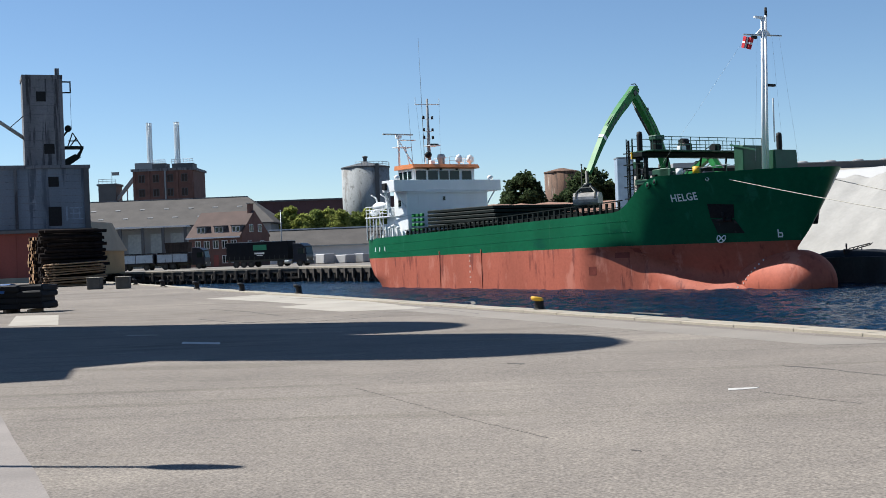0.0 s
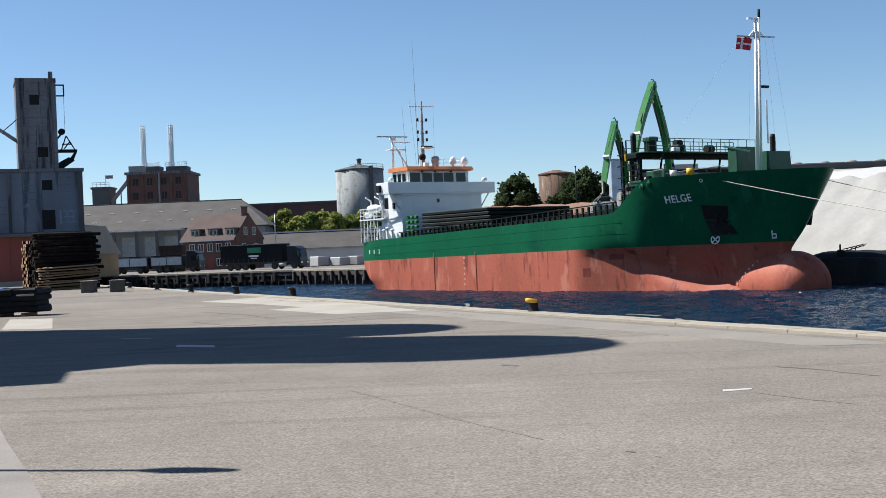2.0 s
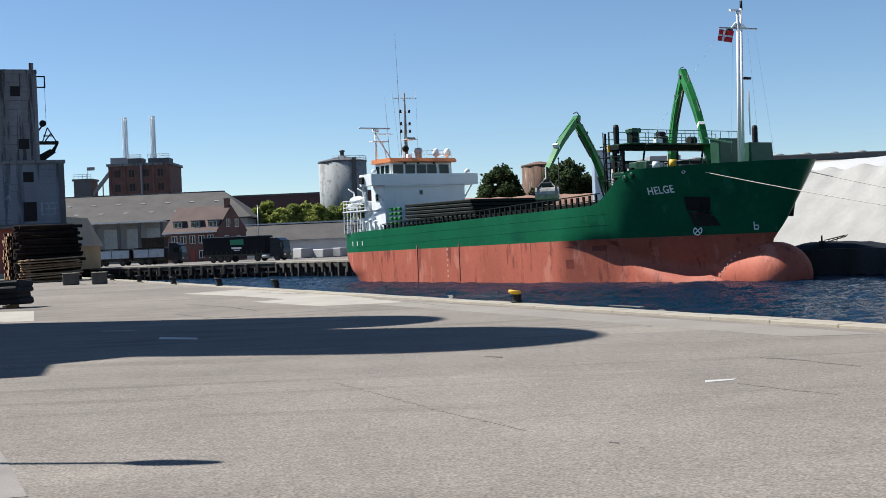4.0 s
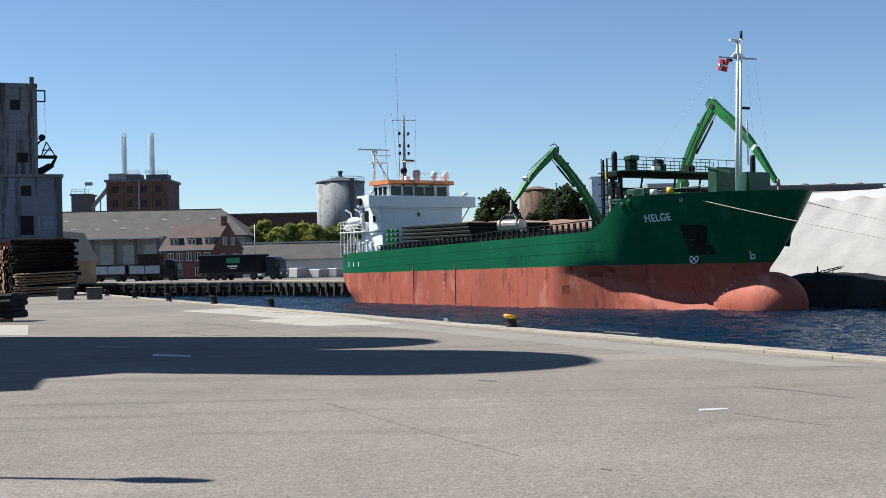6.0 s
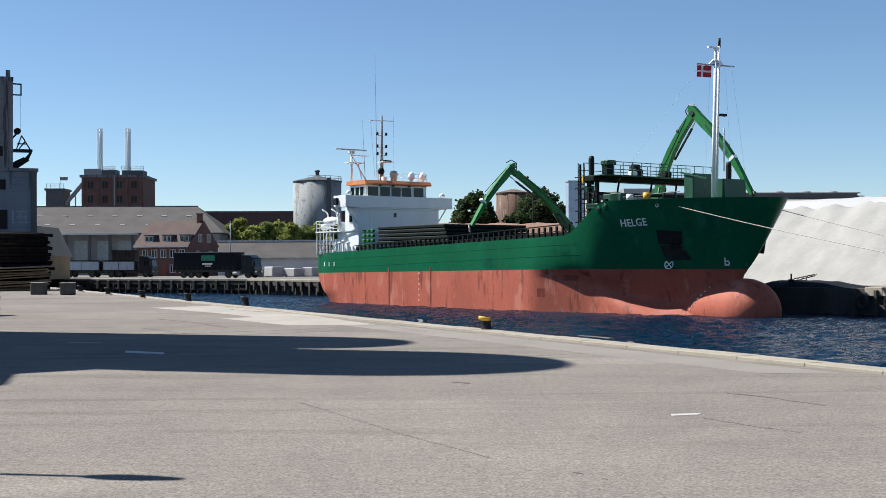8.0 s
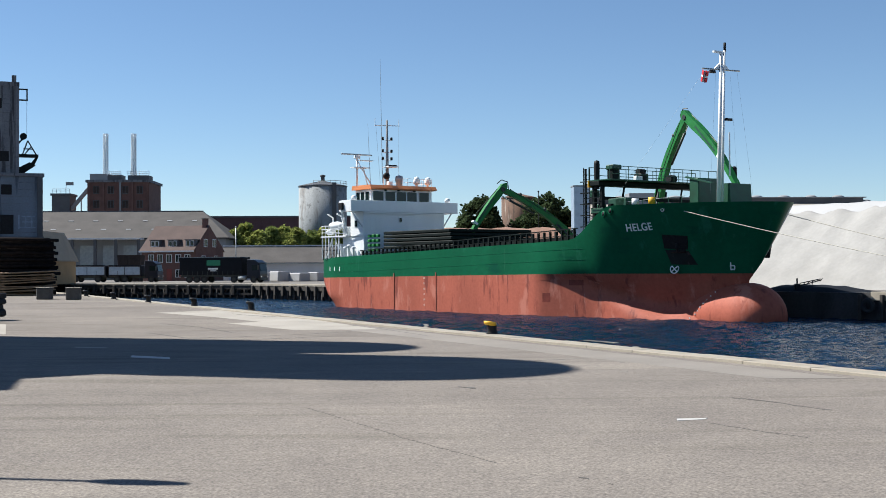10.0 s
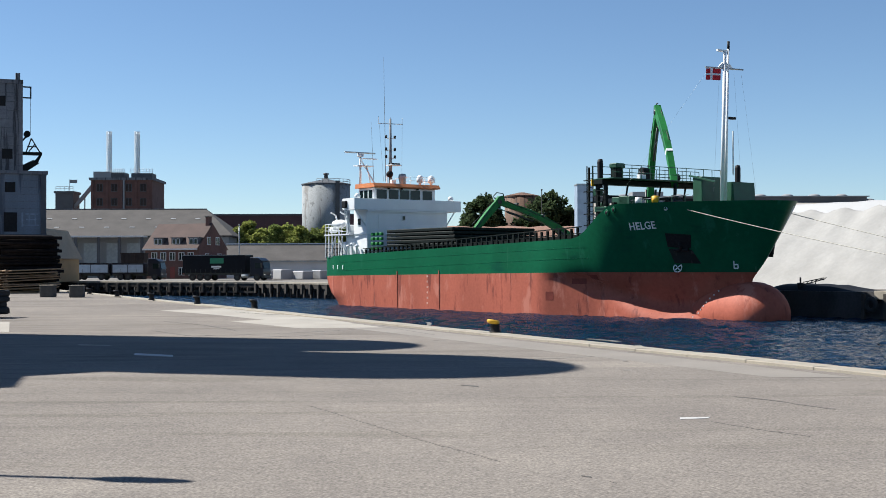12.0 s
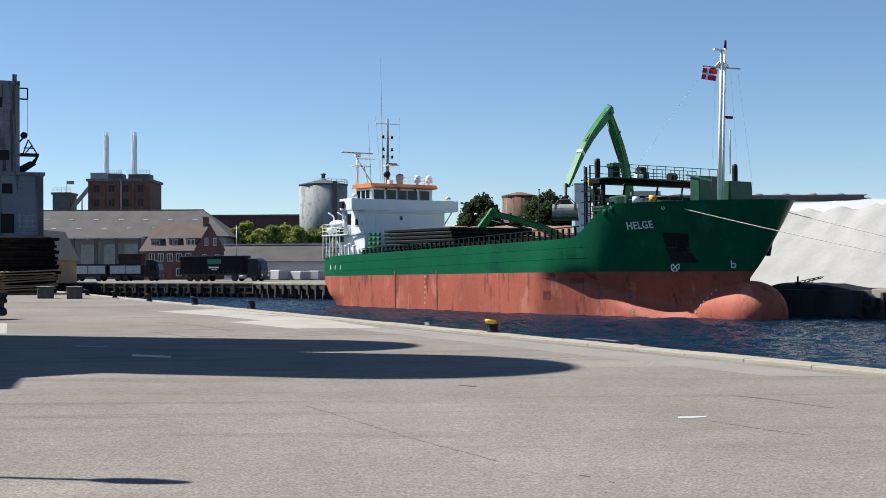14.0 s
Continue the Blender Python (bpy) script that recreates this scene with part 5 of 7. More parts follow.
def tipper_truck():
    t = thing("tipper_lorry", pose(-52.7, 204.0, 0, 0, 0, -10), "dark tipper lorry and trailer with pale blue bodies", "lorry")
    for x0, x1 in ((0.1, 6.35), (6.75, 12.25)):
        b = part("tipper_body", B(x0, x1, -1.25, 1.25, 1.0, 2.6, bevel=0.05), TRUCK_BLUE, t, "tipper body with pale side panels")
        n = 2
        w = (x1 - x0 - 0.3) / n
        for i in range(n):
            part("side_panel", B(x0 + 0.15 + i * w + 0.06, x0 + 0.15 + (i + 1) * w - 0.06, -1.285, -1.253, 1.2, 2.45), TIP_BLUE, b, "pale blue side panel")
            part("panel_post", B(x0 + 0.15 + (i + 0.55) * w, x0 + 0.19 + (i + 0.55) * w, -1.30, -1.287, 1.15, 1.75), CRANE_DARK, b)
        part("sheet_cover", P([(x0 - 0.05, 2.61), (x1 + 0.05, 2.61), (x1 - 0.2, 2.74), (x0 + 0.2, 2.74)], -1.2, 1.2), TARP_DARK, b)
        part("chassis", B(x0, x1, -0.6, 0.6, 0.65, 1.0), CRANE_DARK, t)
    part("drawbar", B(6.2, 6.9, -0.1, 0.1, 0.7, 0.85), CRANE_DARK, t)
    cab_unit(t, 15.0, TRUCK_BLUE)
    part("tractor_frame", B(12.0, 14.4, -0.6, 0.6, 0.6, 0.95), CRANE_DARK, t)
    for x in (1.2, 5.0, 8.2, 9.5, 13.9):
        for y in (-1.05, 1.05):
            wheel(t, x, y)


curtain_truck()
tipper_truck()


def scrap_skip():
    t = thing("scrap_skip", pose(-46.89, 211.0, 0, 0, 0, -8), "dark rusty steel skip behind the tipper lorry", "skip")
    w = 4.06
    part("body", P([(0.3, 0.0), (w - 0.3, 0.0), (w, 4.33), (0, 4.33)], 0, 2.0), RUST_DARK, t)
    for i in range(6):
        part("rib", B(0.35 + i * (w - 0.8) / 5, 0.47 + i * (w - 0.8) / 5, -0.08, 0.0, 0.3, 4.23), RUST_DARK, t)
    part("rim", B(-0.05, w + 0.05, -0.1, 2.1, 4.33, 4.45), RUST_DARK, t)


scrap_skip()


def wrapped_pallet(x, y, w, h, rz):
    bm = B(-w / 2, w / 2, -1.1, 1.1, 0, h, bevel=0.12)
    for v in bm.verts:
        v.co += Vector((noise.noise(v.co * 1.3 + Vector((x, y, 0))), noise.noise(v.co * 1.1), 0.4 * noise.noise(v.co * 2) if v.co.z > 0.3 else 0)) * 0.1
    return solo("wrapped_pallet", bm, SALT_SHEET, pose(x, y, 0.01, 0, 0, rz), "white wrapped pallet load on the far quay", "wrapped pallet", "wrapped pallets")


for x, y, w, h in ((-21.8, 200, 2.4, 1.4), (-18.9, 201, 3.0, 1.6), (-15.6, 200, 2.6, 1.35), (-12.9, 201, 2.0, 1.45)):
    wrapped_pallet(x, y, w, h, 3 * x)


# ---- buildings ----
def window_on(parent, x, z, w, h, y, depth=0.12, frame_mat=WHITE_WALL, bars=1, name="window", pane=None):
    """A window in a wall that faces -y at y."""
    f = bmesh.new()
    t = 0.09
    for a, b, c, d in ((x - w / 2 - t, x + w / 2 + t, z + h / 2, z + h / 2 + t), (x - w / 2 - t, x + w / 2 + t, z - h / 2 - t, z - h / 2),
                       (x - w / 2 - t, x - w / 2, z - h / 2, z + h / 2), (x + w / 2, x + w / 2 + t, z - h / 2, z + h / 2)):
        box(f, a, b, y - depth, y + 0.05, c, d)
    for k in range(bars):
        xx = lerp(x - w / 2, x + w / 2, (k + 1) / (bars + 1))
        box(f, xx - 0.05, xx + 0.05, y - depth * 0.8, y - 0.01, z - h / 2, z + h / 2)
    win = part(name, f, frame_mat, parent)
    part("pane", B(x - w / 2, x + w / 2, y - 0.035, y - 0.01, z - h / 2, z + h / 2), pane or GLASS, win)
    return win


def silo_building():
    b = thing("grain_silo", Matrix.Translation((-47.3, 150, 0)) @ pose(0, 0, 0, 0, 0, 21) @ Matrix.Translation((47.3, 0, 0)), "old grimy concrete grain silo with a stair tower", "silo building")
    part("silo_block", B(-64, -42.3, 0, 12, 0, 13.2), SILO_PAINT, b, "bluish grey silo block")
    for i in range(4):
        x = -63.5 + i * 4.2
        part("pilaster", B(x, x + 0.35, -0.18, 0.0, 0, 13.2), OLD_CONCRETE, b)
    part("corner_strip", B(-42.9, -42.28, -0.2, 0.0, 0, 13.2), DARK_WALL, b)
    part("block_parapet", B(-64.2, -42.1, -0.25, 12.2, 13.2, 13.6), OLD_CONCRETE, b)
    part("tower_shaft", B(-49.5, -45.0, 0.4, 5.2, 13.6, 24.0), OLD_CONCRETE, b, "streaked concrete stair tower")
    part("tower_parapet", B(-49.6, -44.9, 0.3, 5.3, 24.0, 24.5), OLD_CONCRETE, b)
    for x in (-49.55, -45.35):
        part("tower_pilaster", B(x, x + 0.4, 0.2, 0.42, 13.6, 24.0), OLD_CONCRETE, b)
    for i in range(9):
        part("pour_joint", B(-49.3, -45.3, 0.36, 0.4, 14.5 + i * 1.05, 14.53 + i * 1.05), DARK_WALL, b)
    part("window_hole", B(-48.0, -46.9, 0.34, 0.39, 21.3, 22.5), BLACK_IRON, b, "dark broken window")
    part("window_hole", B(-47.3, -46.1, 0.34, 0.39, 15.0, 16.2), BLACK_IRON, b, "dark broken window")
    part("window_hole", B(-47.0, -45.8, -0.06, -0.01, 11.0, 12.2), BLACK_IRON, b, "dark broken window")
    door = part("door_opening", B(-47.1, -45.6, -0.08, 0.0, 6.3, 8.6), BLACK_IRON, b, "dark open loading door")
    part("graffiti_panel", B(-45.2, -42.9, -0.03, 0.0, 6.8, 8.7), SILO_PAINT, b, "faded pale blue painted wall panel")
    for i in range(8):
        part("pour_joint", B(-63.0, -42.95, -0.025, -0.002, 6.5 + i * 0.85, 6.53 + i * 0.85), OLD_CONCRETE, b)
    for x0, x1, z0, z1 in ((-45.1, -44.9, 6.9, 8.6), (-44.7, -43.2, 8.35, 8.5), (-44.6, -43.4, 7.7, 7.82), (-44.3, -44.15, 7.2, 8.3), (-43.6, -43.45, 7.0, 8.4), (-44.9, -43.1, 7.05, 7.15)):
        part("painted_stroke", B(x0, x1, -0.045, -0.031, z0, z1), FADED_BLUE, b, "faded pale painted stroke")
    part("base_course", B(-64.1, -42.2, -0.3, 0.0, 5.3, 6.0), DARK_WALL, b)
    part("roof_pipe", B(-45.7, -45.2, 1.0, 1.6, 24.5, 25.4), OLD_CONCRETE, b)
    # hoist beside the tower
    h = part("hoist_bracket", B(-44.95, -43.9, 1.0, 1.2, 23.7, 23.85), DARK_STEEL, b)
    part("bracket_post", B(-44.05, -43.9, 1.0, 1.2, 22.4, 23.85), DARK_STEEL, h)
    part("bracket_bar", B(-44.95, -43.9, 1.0, 1.2, 22.4, 22.55), DARK_STEEL, h)
    part("hoist_cable", T((-44.0, 1.1, 18.0), (-44.0, 1.1, 22.4), 0.02, n=4), DARK_STEEL, h)
    bm = bmesh.new()
    for p, q in (((-44.5, 1.1, 15.9), (-43.9, 1.1, 17.6)), ((-42.9, 1.1, 15.9), (-43.9, 1.1, 17.6)), ((-44.4, 1.1, 16.6), (-43.3, 1.1, 16.6)), ((-44.9, 1.1, 15.9), (-42.7, 1.1, 15.9)), ((-44.2, 1.1, 16.0), (-43.5, 1.1, 16.9))):
        tube(bm, p, q, 0.08, n=6)
    part("hoist_frame", bm, DARK_STEEL, b, "black steel lattice hoist")
    part("hoist_wheel", T((-44.4, 0.9, 18.1), (-44.4, 1.3, 18.1), 0.4, n=16), DARK_STEEL, b)
    part("hoist_arm", T((-45.0, 1.1, 17.2), (-44.3, 1.1, 18.0), 0.12, n=6), DARK_STEEL, b)
    part("platform", B(-45.0, -42.7, 0.6, 1.8, 15.6, 15.9), DARK_STEEL, b)
    part("spout", P([(-45.0, 13.2), (-43.0, 14.6), (-43.7, 15.0), (-45.0, 14.3)], 0.8, 1.6), DARK_STEEL, b)
    part("spout_arm", P([(-43.2, 14.5), (-42.7, 15.6), (-43.0, 15.6), (-43.6, 14.8)], 0.9, 1.4), DARK_STEEL, b)
    part("conveyor_tube", T((-60, 1.0, 24.4), (-49.3, 1.0, 16.8), 0.22, n=8), TANK_STEEL, b, "grey conveyor tube")
    part("conveyor_strut", T((-51.2, 1.0, 18.1), (-49.5, 1.0, 19.6), 0.06, n=6), DARK_STEEL, b)


silo_building()


def red_barn():
    b = thing("red_warehouse", pose(0, 126, 0), "low red painted timber warehouse with a flat dark roof", "warehouse")
    part("wall", B(-62, -39.9, 0, 9, 0, 4.95), RED_PAINT, b)
    part("roof", B(-62.3, -39.5, -0.6, 9.3, 4.96, 5.25), DARK_WALL, b)
    part("plinth", B(-62, -39.85, -0.05, 0.0, 0, 0.5), CONCRETE, b)
    for i in range(12):
        part("board_joint", B(-60 + i * 1.7, -59.94 + i * 1.7, -0.03, 0.0, 0.5, 4.9), RED_PAINT, b)
    part("gable_post", B(-40.2, -39.7, -0.15, 0.0, 0, 4.95), CONCRETE, b)


red_barn()


def yellow_shed():
    b = thing("ochre_shed", pose(-2.9, 176, 0), "ochre rendered shed with a pitched roof", "shed")
    part("wall", P([(-54, 0), (-44.95, 0), (-44.95, 3.5), (-54, 3.5)], 0, 11.8), OCHRE, b)
    part("gable", P([(-54, 3.5), (-44.95, 3.5), (-46.7, 7.3), (-52.0, 7.3)], 0.0, 11.7), OCHRE, b)
    bm = P([(-46.7, 7.5), (-44.6, 3.35), (-44.6, 3.2), (-46.75, 7.32), (-52.0, 7.32), (-52.0, 7.5)], -0.3, 12.1)
    part("roof", bm, BEIGE_ROOF, b, "pale beige sheeted roof")
    part("door", B(-51.5, -48.0, -0.06, 0, 0, 2.9), DARK_WALL, b)


yellow_shed()


def grey_warehouse():
    b = thing("grey_warehouse", pose(0, 250, 0), "long grey warehouse with a sheeted roof and tall doors", "warehouse")
    part("wall", B(-95, -34.2, 0, 24, 0, 8.05), GREY_WALL, b)
    bm = bmesh.new()
    low = [bm.verts.new(c) for c in ((-96, -0.6, 8.3), (-33.4, -0.6, 8.3), (-33.4, 24.6, 8.3), (-96, 24.6, 8.3))]
    ridge = [bm.verts.new(c) for c in ((-96, 12, 14.1), (-40.5, 12, 14.1))]
    base = [bm.verts.new(v.co - Vector((0, 0, 0.25))) for v in low]
    for f in ((low[0], low[1], ridge[1], ridge[0]), (low[1], low[2], ridge[1]), (low[2], low[3], ridge[0], ridge[1]), (low[3], low[0], ridge[0]), base[::-1],
              *((base[i], base[(i + 1) % 4], low[(i + 1) % 4], low[i]) for i in range(4))):
        bm.faces.new(f)
    bmesh.ops.recalc_face_normals(bm, faces=bm.faces[:])
    rf = part("roof", bm, ETERNIT, b, "grey corrugated sheet roof with a hipped end")
    part("ridge_cap", B(-96, -40.4, 11.8, 12.2, 14.05, 14.22), OLD_CONCRETE, b)
    for i in range(22):
        x = -94 + i * 2.5
        for k, u in enumerate((0.3, 0.62)):
            if (i + k) % 2 == 0:
                y, z = lerp(-0.6, 12, u), lerp(8.3, 14.1, u) + 0.03
                part("roof_light", B(-0.5, 0.5, -0.2, 0.2, 0, 0.05), GREY_WALL, rf, at=pose(x, y, z, 24.7, 0, 0))
    can = part("canopy", B(-73, -50.2, -4.5, 0.0, 7.9, 8.2), WHITE_WALL, b, "pale flat canopy")
    for i, x in enumerate((-72.5, -67.0, -63.6, -59.2, -55.2, -50.8)):
        part("canopy_post", B(x, x + 0.55, -4.3, -3.9, 0, 7.9), DARK_WALL, can)
    for x0, x1 in ((-66.3, -64.0), (-62.8, -59.6), (-58.3, -55.6), (-54.3, -51.2)):
        part("sliding_door", B(x0, x1, -0.1, 0.0, 0, 6.8), GREY_STEEL, b, "pale grey sliding door")
    part("loading_ramp", B(-62, -56, -4, -0.2, 0, 1.2), CONCRETE, b)


grey_warehouse()


def brick_house():
    b = thing("brick_house", pose(-46.4, 222, 0, 0, 0, -22), "two-storey red brick house with a tiled roof and dormers", "house")
    part("wall", B(1.6, 12.4, 0, 9.5, 0, 5.6), BRICK_RED, b, "dark red brick walls")
    part("gable", P([(0, 5.6), (9.5, 5.6), (4.75, 9.6)], 12.1, 12.4, axis="x"), BRICK_RED, b)
    part("gable", P([(0, 5.6), (9.5, 5.6), (4.75, 9.6)], 1.6, 1.9, axis="x"), BRICK_RED, b)
    bm = bmesh.new()
    prism(bm, [(-0.5, 5.25), (4.75, 9.75), (10.0, 5.25), (10.0, 5.05), (4.75, 9.5), (-0.5, 5.05)], 1.3, 12.35, axis="x")
    rf = part("roof", bm, ROOF_TILE, b, "weathered red tiled roof")
    part("eave_board", B(1.3, 12.4, -0.56, -0.5, 5.0, 5.25), WHITE_WALL, b)
    for x in (4.0, 7.6, 11.1):
        dm = part("dormer", B(x - 0.95, x + 0.95, 0.45, 3.0, 5.9, 7.1), DARK_WALL, rf)
        part("dormer_roof", B(x - 1.1, x + 1.1, 0.3, 3.2, 7.1, 7.22), DARK_WALL, rf)
        for k in (-0.42, 0.42):
            w = part("dormer_window", B(x + k - 0.34, x + k + 0.34, 0.38, 0.45, 6.0, 7.0), WHITE_WALL, rf)
            part("dormer_pane", B(x + k - 0.25, x + k + 0.25, 0.35, 0.378, 6.1, 6.9), GLASS, rf)
    part("chimney", B(11.2, 11.9, 4.2, 5.2, 8.9, 10.9, bevel=0.03), BRICK_RED, b)
    part("chimney_cap", B(11.1, 12.0, 4.1, 5.3, 10.9, 11.05), CONCRETE, b)
    for i in range(5):
        x = 3.5 + i * 1.83
        window_on(b, x, 3.9, 0.95, 1.25, 0, bars=1)
        if i != 2:
            window_on(b, x, 1.3, 0.9, 1.2, 0, bars=1)
    part("door", B(6.65, 7.65, -0.06, 0, 0, 2.1), RED_PAINT, b)
    # gable windows look along +x
    for y, z in ((3.3, 6.6), (6.2, 6.6), (2.6, 3.7), (6.9, 3.7)):
        w = part("window", B(12.4, 12.5, y - 0.6, y + 0.6, z - 0.7, z + 0.7), WHITE_WALL, b)
        for k in (-0.28, 0.28):
            part("pane", B(12.5, 12.52, y + k - 0.22, y + k + 0.22, z - 0.6, z + 0.6), GLASS, w)


brick_house()


def brick_works():
    b = thing("brick_factory", pose(0, 300, 0), "tall red brick factory block with two steel flues", "factory")
    part("wall", B(-73.7, -59.2, 0, 15, 0, 22.8), BRICK_RED, b)
    part("cornice", B(-74.1, -58.8, -0.3, 15.3, 22.8, 23.4), OLD_CONCRETE, b)
    for i in range(5):
        x = -73.3 + i * 3.42
        part("pilaster", B(x - 0.25, x + 0.25, -0.3, 0, 0, 22.8), BRICK_RED, b)
    for i in range(4):
        x = -71.6 + i * 3.42
        for z in (21.0, 17.6, 14.2):
            window_on(b, x, z, 1.3, 1.7, 0, frame_mat=DARK_WALL, pane=RUST_DARK)
    part("downpipe", B(-66.1, -65.7, -0.35, -0.05, 5, 22.8), GREY_WALL, b)
    part("roof_house", B(-73.6, -69.4, 2, 7, 23.4, 25.0), GREY_WALL, b)
    part("roof_house", B(-69.4, -66.2, 2, 7, 23.4, 24.8), DARK_WALL, b)
    part("roof_house", B(-64.6, -59.6, 2, 7, 23.4, 24.6), DARK_WALL, b)
    for x0, x1 in ((-69.4, -66.2), (-64.7, -59.5)):
        for z in (25.1, 25.6):
            part("guard_rail", T((x0, 1.9, z), (x1, 1.9, z), 0.06, n=5), SHIP_WHITE, b)
        for i in range(8):
            x = lerp(x0, x1, i / 7)
            part("rail_post", T((x, 1.9, 24.6), (x, 1.9, 25.6), 0.06, n=5), SHIP_WHITE, b)
    for x in (-69.4, -62.7):
        f = part("flue_pipe", lathe(((0.2, 24.6), (0.2, 34.6), (0.15, 34.6), (0.15, 34.0)), 14), FLUE_PAINT, b, "pale blue caged steel flue", at=pose(x - 0.9, 4, 0))
        for k in range(10):
            a = 2 * math.pi * k / 10
            part("cage_bar", T((0.6 * math.cos(a), 0.6 * math.sin(a), 24.6), (0.6 * math.cos(a), 0.6 * math.sin(a), 34.8), 0.075, n=5), FLUE_PAINT, f)
        for k in range(14):
            part("flue_ring", lathe(((0.56, 0), (0.66, 0.0), (0.66, 0.1), (0.56, 0.1)), 16), FLUE_PAINT, f, at=pose(0, 0, 24.9 + k * 0.75))
    c = thing("brick_annexe", pose(0, 302, 0), "small dark clad tower with a roof platform", "factory")
    part("wall", B(-82.6, -78.4, 0, 6, 0, 19.8), DARK_WALL, c)
    part("cap", B(-82.9, -78.1, -0.3, 6.3, 19.8, 20.3), DARK_WALL, c)
    for z in (20.9, 21.4):
        part("guard_rail", T((-82.5, 0, z), (-78.4, 0, z), 0.05, n=5), GREY_STEEL, c)
    for i in range(5):
        part("rail_post", T((-82.5 + i * 1.02, 0, 20.3), (-82.5 + i * 1.02, 0, 21.4), 0.05, n=5), GREY_STEEL, c)
    part("flag_pole", T((-79.5, 1, 20.3), (-79.5, 1, 23.2), 0.06, n=5), GREY_STEEL, c)
    part("pennant", B(-79.5, -77.7, 0.98, 1.02, 22.3, 23.1), GREY_WALL, c)
    cv = thing("conveyor_bridge", pose(0, 300, 0), "sloping steel conveyor between the brick towers", "conveyor")
    bm = bmesh.new()
    prism(bm, [(-79, 16.4), (-74.0, 22.4), (-74.0, 21.2), (-78.2, 16.2)], 3, 4)
    part("conveyor_duct", bm, GREY_WALL, cv)
    part("support_leg", T((-76, 3.5, 0), (-76, 3.5, 19.2), 0.15, n=6), GREY_STEEL, cv)
    part("support_leg", T((-78.6, 3.5, 0), (-78.6, 3.5, 16.6), 0.15, n=6), GREY_STEEL, cv)


brick_works()


def maroon_hall():
    b = thing("maroon_hall", pose(0, 310, 0), "long dark maroon clad storage hall", "hall")
    part("wall", B(-60, -8, 0, 20, 0, 14.7), PURPLE_WALL, b)
    part("roof_edge", B(-60.3, -7.7, -0.3, 20.3, 14.7, 15.1), DARK_WALL, b)
    for i in range(26):
        part("cladding_rib", B(-59.5 + i * 2, -59.35 + i * 2, -0.12, 0, 0, 14.7), PURPLE_WALL, b)


maroon_hall()


def tank(name, x, y, r, h, material, label, ladder=True):
    t = thing(name, pose(x, y, 0), label, "storage tank")
    part("shell", lathe(((0, 0), (r, 0), (r, h), (r * 0.99, h)), 48), material, t)
    part("cone_roof", lathe(((r * 1.03, h - 0.1), (r * 1.03, h + 0.12), (0.5, h + r * 0.24), (0, h + r * 0.24)), 48, smooth=False), DARK_WALL if material is TANK_STEEL else material, t)
    if ladder:
        part("roof_vent", lathe(((0.42, 0), (0.42, 1.0), (0.6, 1.05), (0.6, 1.35), (0, 1.5)), 12), DARK_WALL, t, at=pose(0, 0, h + r * 0.22))
    if ladder:
        a = -1.05
        cx, cy = (r + 0.3) * math.cos(a), (r + 0.3) * math.sin(a)
        lad = part("ladder_cage", B(cx - 0.45, cx + 0.45, cy - 0.3, cy + 0.3, 0.3, h + 0.6), DARK_WALL, t, "dark caged ladder")
        for k in (0.55, 1.05):
            bm = bmesh.new()
            for i in range(16):
                a0, a1 = -1.9 + i * 0.12, -1.9 + (i + 1) * 0.12
                tube(bm, (r * math.cos(a0), r * math.sin(a0), h + k), (r * math.cos(a1), r * math.sin(a1), h + k), 0.05, n=4, caps=False)
            part("guard_rail", bm, GREY_STEEL, t)
        for i in range(9):
            a0 = -1.9 + i * 0.24
            part("rail_post", T((r * math.cos(a0), r * math.sin(a0), h), (r * math.cos(a0), r * math.sin(a0), h + 1.05), 0.05, n=4), GREY_STEEL, t)


tank("storage_tank", -16.4, 275, 5.25, 20.0, TANK_STEEL, "tall streaked grey steel storage tank")
tank("rusty_tank", 20.2, 208, 2.9, 13.6, RUST_TANK, "rust-streaked old storage tank behind trees", ladder=False)
hopper = thing("square_hopper", pose(22.0, 150, 0), "smooth blue-grey square hopper behind the ship", "hopper")
part("shell", B(-0.95, 0.95, -1.2, 1.2, 0, 11.7, bevel=0.06), TIP_BLUE, hopper)
part("rim", B(-1.0, 1.0, -1.25, 1.25, 11.7, 11.85), GREY_STEEL, hopper)


def white_shed():
    b = thing("white_shed", pose(0, 236, 0), "long low white shed with a grey roof", "shed")
    part("wall", B(-33.0, 8, 0, 14, 0, 3.3), WHITE_WALL, b)
    bm = bmesh.new()
    prism(bm, [(-0.5, 3.2), (7, 6.4), (14.5, 3.2), (14.5, 3.0), (7, 6.15), (-0.5, 3.0)], -33.6, 8.6, axis="x")
    part("roof", bm, ETERNIT, b)
    part("ridge_cap", B(-33.7, 8.7, 6.6, 7.4, 6.36, 6.6), WHITE_WALL, b)
    part("gable", P([(0, 3.3), (14, 3.3), (7, 6.2)], -33.2, -33.0, axis="x"), WHITE_WALL, b)
    part("gutter", B(-33.6, 8.6, -0.68, -0.5, 2.95, 3.15), GREY_STEEL, b)


white_shed()


